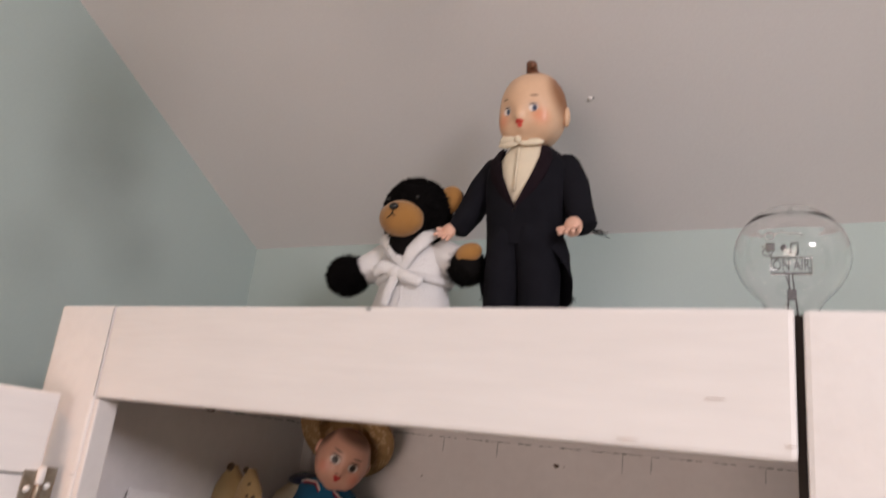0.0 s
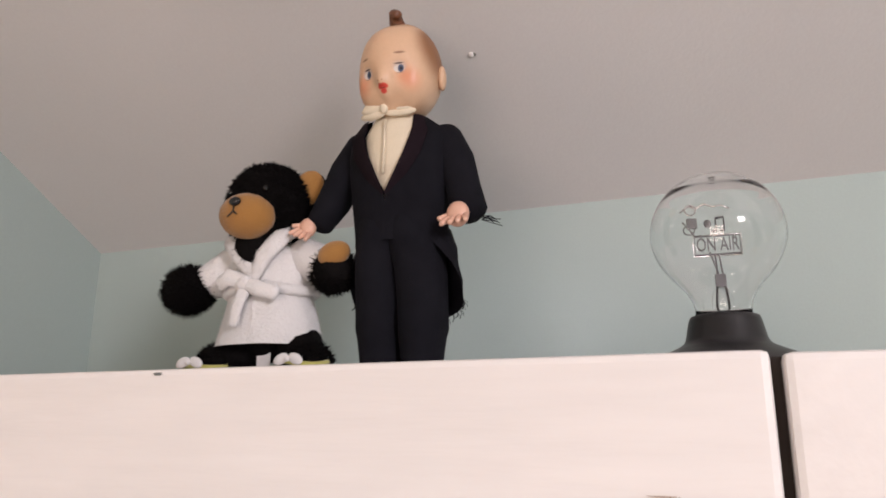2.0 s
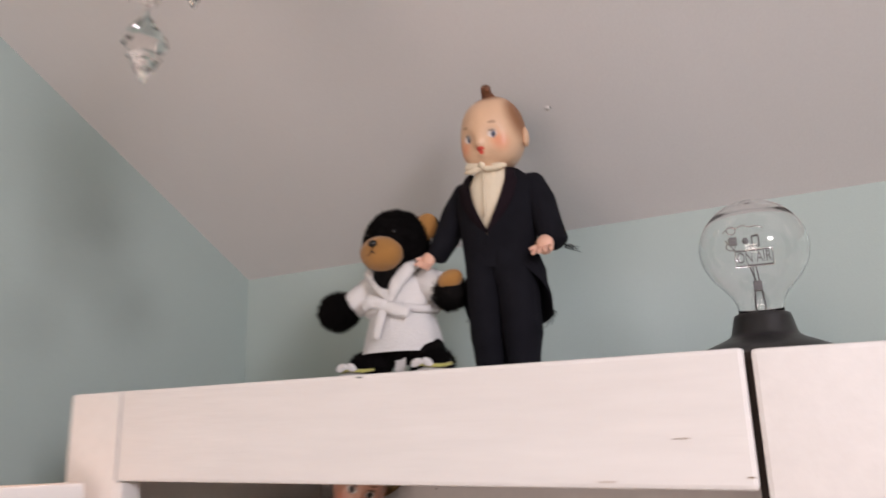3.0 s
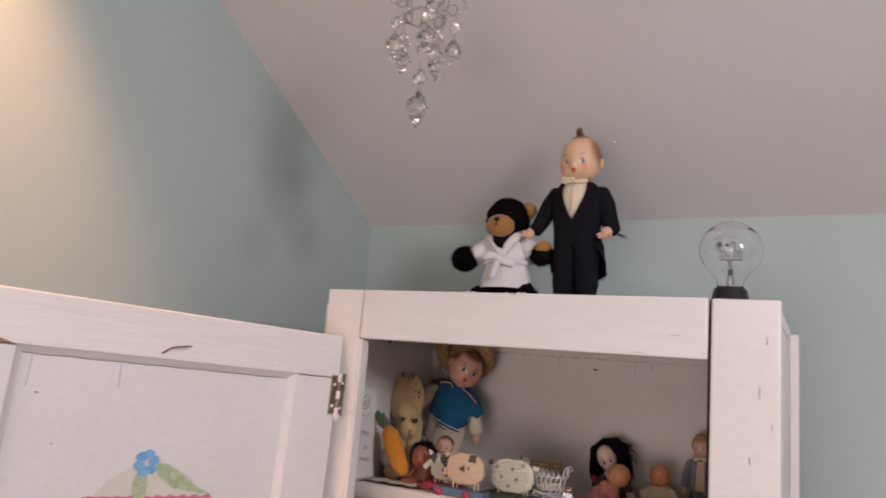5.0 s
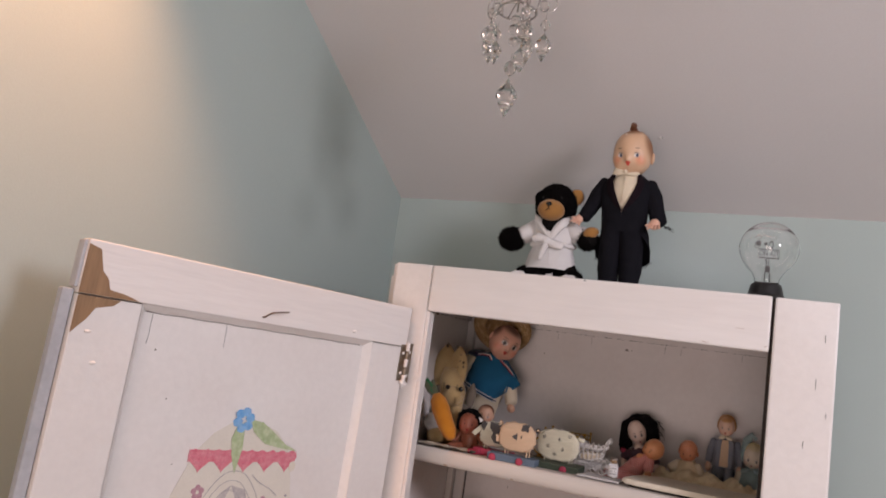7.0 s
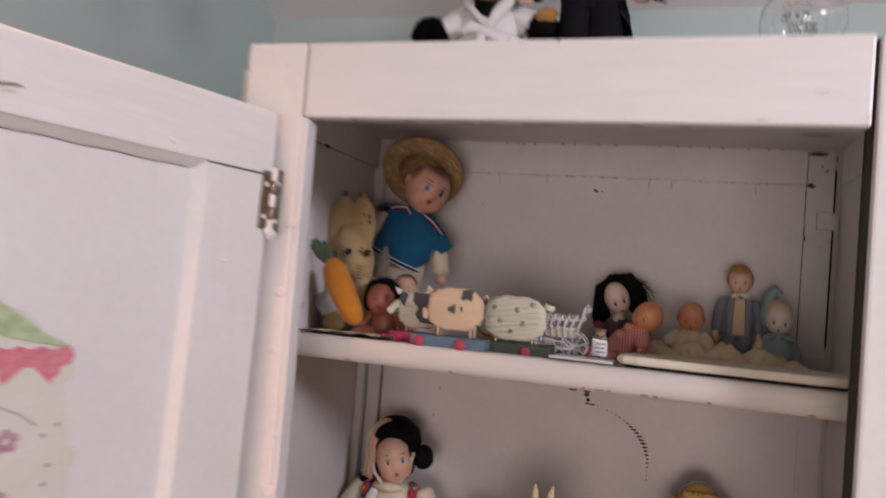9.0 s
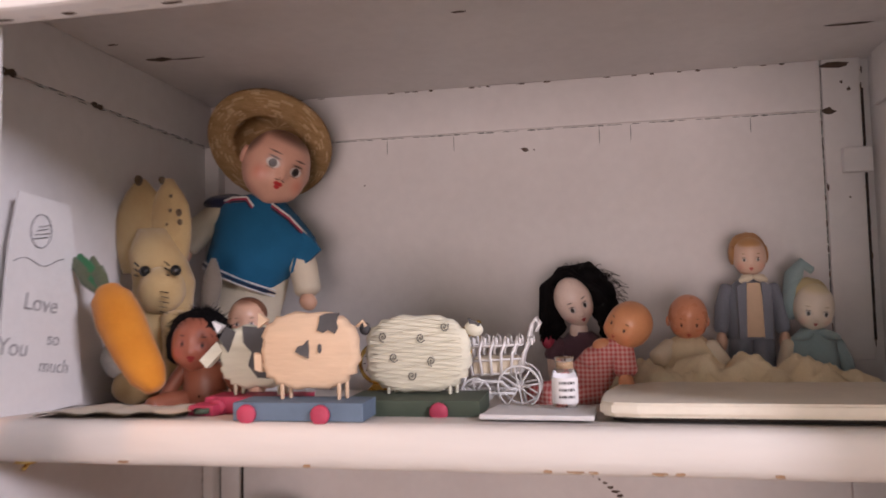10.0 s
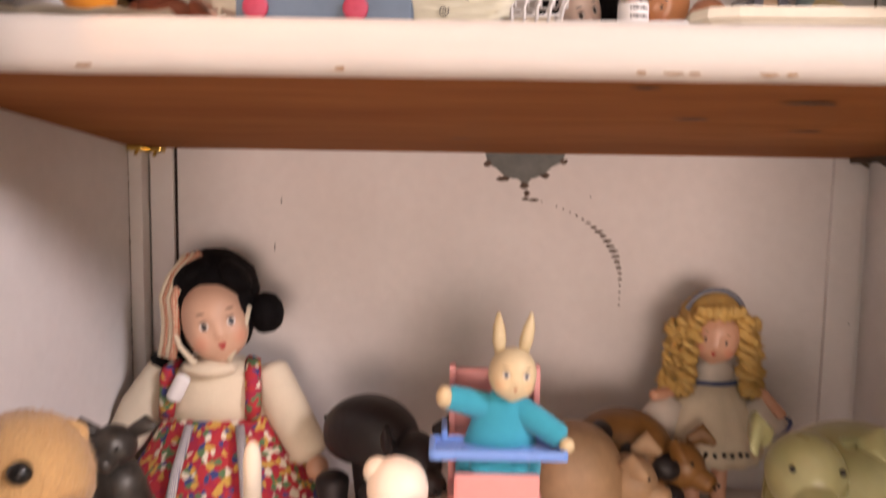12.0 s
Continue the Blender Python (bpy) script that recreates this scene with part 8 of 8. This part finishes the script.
    doll_head(s, "rosy_bisque_girl_face", (0.0, -0.0085, 0.1548), (0.0190, 0.0188, 0.0220), (0.72, 0.41, 0.28), -18, 2, 8, -0.02, -0.50, 0.42, 0.11, BLACKISH, (0.52, 0.05, 0.04), 0.10, (0.74, 0.25, 0.15), 0.55, (0.3, 0.15, 0.06), False, 0, None, BABY, (), 0.33, ears=False, seg=40, rings=30)
    thing(s, "blonde_doll", pose(-0.124, 0.750, LOW_Z), "blonde curly-haired doll in a cream dress with blue ribbon trim", "doll")


blonde_doll()


def pig_figure(name, m, label, mat, length, height, spots=(), head_turn=25, snout=None, belly=1.0, deep=0.345, mid=0.60, chin=0.0):
    """A standing pig; local x runs from tail to snout."""
    s = Shape()
    r = height * 0.30
    for v in s.ball((0, 0, height * mid), (length * 0.43, r * belly, height * deep), mat, seg=30, rings=22, power=0.86):
        v.co.z += 0.03 * height * math.cos(v.co.x / length * 5)
    a = radians(-head_turn)
    hx, hy = length * 0.40 + 0.006 * math.cos(a), 0.012 * math.sin(a)
    s.ball((hx, hy, height * (0.60 + chin)), (height * 0.195, height * 0.165, height * 0.18), mat, (0, 12, -head_turn), 24, 16)
    nx, ny = hx + math.cos(a) * height * 0.24, hy + math.sin(a) * height * 0.24
    s.limb([(hx, hy, height * (0.57 + chin), height * 0.125), (nx, ny, height * (0.52 + chin), height * 0.075)], snout or mat, 18)
    for side in (-1, 1):
        ox, oy = -math.sin(a) * side * height * 0.075, math.cos(a) * side * height * 0.075
        s.ball((nx + ox * 0.45 + math.cos(a) * height * 0.055, ny + oy * 0.45 + math.sin(a) * height * 0.055, height * (0.51 + chin)), height * 0.015, BLACK_GLOSS, seg=8, rings=6)
        s.ball((hx + ox * 1.3 + math.cos(a) * height * 0.145, hy + oy * 1.3 + math.sin(a) * height * 0.145, height * (0.67 + chin)), height * 0.015, BLACK_GLOSS, seg=8, rings=6)
        ex, ey = hx + ox * 2.2, hy + oy * 2.2
        s.limb([(ex, ey, height * (0.75 + chin), height * 0.05), (ex + ox * 0.9 + math.cos(a) * height * 0.06, ey + oy * 0.9 + math.sin(a) * height * 0.06, height * (0.80 + chin), height * 0.085), (ex + ox * 1.2 + math.cos(a) * height * 0.15, ey + oy * 1.2 + math.sin(a) * height * 0.15, height * (0.74 + chin), height * 0.03)], mat, 12, flat=0.4)
        for x in (-0.21, 0.22):
            s.limb([(length * x, side * r * 0.62, height * 0.42, height * 0.11), (length * x, side * r * 0.58, height * 0.18, height * 0.075), (length * x, side * r * 0.58, height * 0.05, height * 0.068)], mat, 14)
    for x, z, w in spots:
        s.ball((length * x, -r * belly * 0.55, height * z), (w, r * belly * 0.47, w * 0.8), PIG_BLACK, (0, 20, 0), 14, 10)
    s.tube([(-length * 0.40, 0, height * 0.72), (-length * 0.44, -0.004, height * 0.76), (-length * 0.45, 0.002, height * 0.70), (-length * 0.43, 0.004, height * 0.74)], height * 0.018, mat, 6)
    return thing(s, name, m, label, "pig figurine", "pig figurines")


pig_figure("pig_figurine", pose(-0.405, 0.690, LOW_Z, 0, 0, -30), "black resin pig figurine with drooping ears", PIG_BLACK, 0.094, 0.120, (), 26, belly=0.72, deep=0.225, mid=0.70, chin=0.02)
pig_figure("pig_figurine", pose(-0.252, 0.668, LOW_Z, 0, 0, -4), "tan resin pig figurine behind the pink chair", PIG_TAN, 0.086, 0.106, (), 22, belly=1.1)
pig_figure("pig_figurine", pose(-0.205, 0.715, LOW_Z, 0, 0, -14), "brown and black spotted resin pig figurine", PIG_BROWN, 0.098, 0.102, ((0.05, 0.72, 0.016), (0.32, 0.62, 0.014), (0.38, 0.40, 0.011), (0.20, 0.34, 0.009), (-0.15, 0.84, 0.010)), 30)
pig_figure("pig_figurine", pose(-0.088, 0.590, LOW_Z, 0, 0, 200), "pale green glazed ceramic pig bank", PIG_GREEN, 0.130, 0.134, (), -60, belly=1.2, chin=0.23)


def high_chair():
    b = base("toy_high_chair", pose(-0.3155, 0.610, LOW_Z + 0.012), "pink plastic toy high chair with a lilac-blue tray", "toy chair")
    s = Shape()
    s.box((-0.027, 0.012, 0.066), (0.027, 0.016, 0.1430), PINK_PLASTIC, 0.002)
    s.object("backrest", b)
    for x in (-0.028, 0.028):
        s = Shape()
        s.box((x - 0.0022, 0.008, 0.058), (x + 0.0022, 0.018, 0.1455), PINK_PLASTIC, 0.0012)
        s.object("back_post", b)
    s = Shape()
    s.box((-0.030, -0.022, 0.060), (0.030, 0.016, 0.068), PINK_PLASTIC, 0.0025)
    s.object("seat", b)
    s = Shape()
    s.box((-0.027, -0.027, 0.000), (0.027, -0.022, 0.086), PINK_PLASTIC, 0.0025)
    s.object("front_panel", b)
    for x in (-0.026, 0.026):
        for y in (-0.020, 0.014):
            s = Shape()
            s.limb([(x, y, 0.062, 0.0035), (x * 1.25, y * 1.35, -0.0095, 0.0030)], PINK_PLASTIC, 10)
            s.object("leg", b)
    s = Shape()
    s.box((-0.0405, -0.034, 0.0990), (0.0405, -0.008, 0.1015), BLUE_PLASTIC, 0.0018)
    for y0, y1 in ((-0.0360, -0.0325), (-0.011, -0.0078)):
        s.box((-0.042, y0, 0.0980), (0.042, y1, 0.1045), BLUE_PLASTIC, 0.0018)
    for x in (-0.0405, 0.0405):
        s.box((x - 0.002, -0.0355, 0.0980), (x + 0.002, -0.0075, 0.1045), BLUE_PLASTIC, 0.0016)
    for x in (-0.033, 0.033):
        s.box((x - 0.002, -0.012, 0.100), (x + 0.002, 0.016, 0.108), BLUE_PLASTIC, 0.0014)
    s.object("tray", b, "lilac-blue plastic tray")


high_chair()


def rabbit_in_chair():
    s = Shape()
    skin = painted_skin("cream_celluloid_rabbit", (0.68, 0.54, 0.32), (((0.009, -0.022, 0.078), 0.008, (0.62, 0.30, 0.16), 0.5), ((0.0, 0.0, 0.110), 0.012, (0.50, 0.36, 0.18), 0.5)), 0.5, 0.18)
    s.loft([(0.001, 0, 0.006, 0.030, 0.015), (0.001, 0, 0.016, 0.031, 0.0155), (0.002, 0, 0.034, 0.026, 0.0135), (0.003, -0.001, 0.052, 0.0215, 0.0115), (0.004, -0.002, 0.064, 0.0175, 0.0095), (0.006, -0.003, 0.071, 0.009, 0.007)], TURQUOISE, 26, 0.0012, 90)
    for x, lean in ((0.000, -0.001), (0.017, 0.005)):
        s.loft([(x, -0.002, 0.096, 0.0032, 0.003), (x + lean * 0.3, -0.002, 0.106, 0.0050, 0.0035), (x + lean * 0.7, -0.002, 0.116, 0.0042, 0.003), (x + lean, -0.002, 0.126, 0.0012, 0.001)], skin, 12)
    s.limb([(-0.010, -0.003, 0.059, 0.0105), (-0.022, -0.006, 0.063, 0.0098), (-0.034, -0.009, 0.066, 0.0090)], TURQUOISE, 16, 0.0010, 110, 0.7)
    s.ball((-0.038, -0.012, 0.068), (0.006, 0.006, 0.008), skin)
    s.limb([(0.014, -0.003, 0.058, 0.0105), (0.029, -0.009, 0.050, 0.0096), (0.041, -0.015, 0.043, 0.0088)], TURQUOISE, 16, 0.0010, 110, 0.7)
    s.ball((0.046, -0.021, 0.038), (0.0055, 0.005, 0.0055), skin)
    for x in (-0.011, 0.013):
        s.limb([(x, -0.002, 0.016, 0.0085), (x * 1.05, -0.008, 0.018, 0.0086), (x * 1.1, -0.011, 0.0185, 0.0085)], TURQUOISE, 16, 0.0008, 100)
    for v in s.bm.verts:
        v.co *= 0.90
    doll_head(s, "cream_celluloid_rabbit_face", (0.0081, -0.0054, 0.0756), (0.0152, 0.0142, 0.0165), (0.68, 0.54, 0.33), 6, 0, 5, 0.08, -0.42, 0.42, 0.17, (0.10, 0.14, 0.20), (0.45, 0.14, 0.08), 0.09, (0.66, 0.34, 0.18), 0.5, (0.25, 0.16, 0.08), True, 0.0, (0.36, 0.30, 0.22), BABY, (), 0.5, ears=False, seg=36, rings=28)
    thing(s, "rabbit_doll", pose(-0.3145, 0.600, LOW_Z + 0.084), "cream rabbit doll in turquoise felt seated in the pink chair", "doll")


rabbit_in_chair()


def fuzzy_bear():
    s = Shape()
    s.ball((0, 0, 0.045), (0.040, 0.034, 0.047), TEDDY, rough=0.003, freq=60)
    s.ball((0.004, -0.004, 0.120), (0.039, 0.039, 0.041), TEDDY, rough=0.002, freq=70)
    s.tufts((0.004, -0.004, 0.120), (0.039, 0.039, 0.041), TEDDY, 2400, 0.004, 0.00045, seed=4)
    s.ball((0.034, -0.024, 0.104), (0.020, 0.018, 0.015), TEDDY, rough=0.001, freq=90)
    s.tufts((0.034, -0.024, 0.104), (0.020, 0.018, 0.015), TEDDY, 300, 0.004, 0.0004, seed=6)
    s.ball((0.0225, -0.0370, 0.1385), (0.0068, 0.006, 0.0068), BLACK_GLOSS, seg=14, rings=10)
    s.ball((0.049, -0.034, 0.106), (0.006, 0.005, 0.005), BLACK_GLOSS)
    for x in (-0.040, 0.024):
        s.ball((x, 0.012, 0.140), (0.012, 0.007, 0.012), TEDDY, rough=0.002, freq=90)
    for side in (-1, 1):
        s.limb([(side * 0.032, -0.004, 0.07, 0.014), (side * 0.044, -0.020, 0.045, 0.014)], TEDDY, 14, 0.001, 90)
        s.limb([(side * 0.020, -0.010, 0.018, 0.017), (side * 0.028, -0.045, 0.017, 0.0165)], TEDDY, 14, 0.001, 90)
    for v in s.bm.verts:
        v.co *= 0.93
    thing(s, "fuzzy_bear", pose(-0.583, 0.535, LOW_Z, 0, 0, 0), "golden-brown mohair bear with black button eyes", "plush toy")


fuzzy_bear()


def pewter_animal():
    s = Shape()
    s.loft([(0, 0, 0, 0.020, 0.018), (0, 0, 0.012, 0.021, 0.018), (0, 0, 0.045, 0.023, 0.019), (-0.001, -0.002, 0.070, 0.018, 0.016), (-0.002, -0.004, 0.085, 0.013, 0.012)], BRONZE, 20, 0.002, 70)
    s.ball((-0.003, -0.008, 0.098), (0.016, 0.016, 0.0145), BRONZE, rough=0.001, freq=90)
    s.limb([(-0.003, -0.016, 0.094, 0.009), (-0.004, -0.026, 0.090, 0.0065)], BRONZE)
    for side in (-1, 1):
        s.limb([(-0.003 + side * 0.012, -0.004, 0.106, 0.005), (-0.003 + side * 0.022, -0.006, 0.112, 0.0062), (-0.003 + side * 0.027, -0.007, 0.110, 0.003)], BRONZE, 12)
        s.limb([(side * 0.012, -0.012, 0.05, 0.008), (side * 0.013, -0.016, 0.02, 0.0065), (side * 0.013, -0.018, 0.004, 0.0065)], BRONZE)
        s.ball((-0.003 + side * 0.007, -0.022, 0.101), 0.0016, BLACK_GLOSS, seg=8, rings=6)
    thing(s, "pewter_animal", pose(-0.570, 0.628, LOW_Z, 0, 0, 8), "dark pewter animal figurine sitting upright", "figurine")


pewter_animal()
s = Shape()
s.ball((0, 0, 0.030), (0.018, 0.015, 0.030), PAPER_WHITE)
s.ball((0, -0.002, 0.110), (0.0175, 0.016, 0.018), painted_skin("cream_pink_ceramic", (0.82, 0.73, 0.62), (((0.010, -0.016, 0.104), 0.011, (0.80, 0.34, 0.30), 0.7),), 0.45), rough=0.001, freq=60)
s.loft([(0, 0, 0.02, 0.014, 0.012), (0, 0, 0.06, 0.012, 0.010), (0, 0, 0.095, 0.011, 0.010)], PAPER_WHITE, 16)
s.ball((-0.011, 0, 0.119), (0.008, 0.007, 0.008), PAPER_CREAM)
thing(s, "ceramic_figurine", pose(-0.374, 0.535, LOW_Z), "small cream and pink glazed ceramic figurine", "figurine")
s = Shape()
s.loft([(0, 0, 0, 0.014, 0.014), (0, 0, 0.006, 0.014, 0.014), (0, 0, 0.010, 0.006, 0.006), (0, 0, 0.095, 0.0050, 0.0050)], PIG_TAN, 16)
s.loft([(0, 0, 0.0955, 0.0052, 0.0052), (0, 0, 0.120, 0.0052, 0.0052), (0, 0, 0.128, 0.0040, 0.0040), (0, 0, 0.131, 0.0012, 0.0012)], PAPER_CREAM, 16)
thing(s, "candlestick", pose(-0.457, 0.545, LOW_Z), "thin cream candle on a small tan holder", "candle")
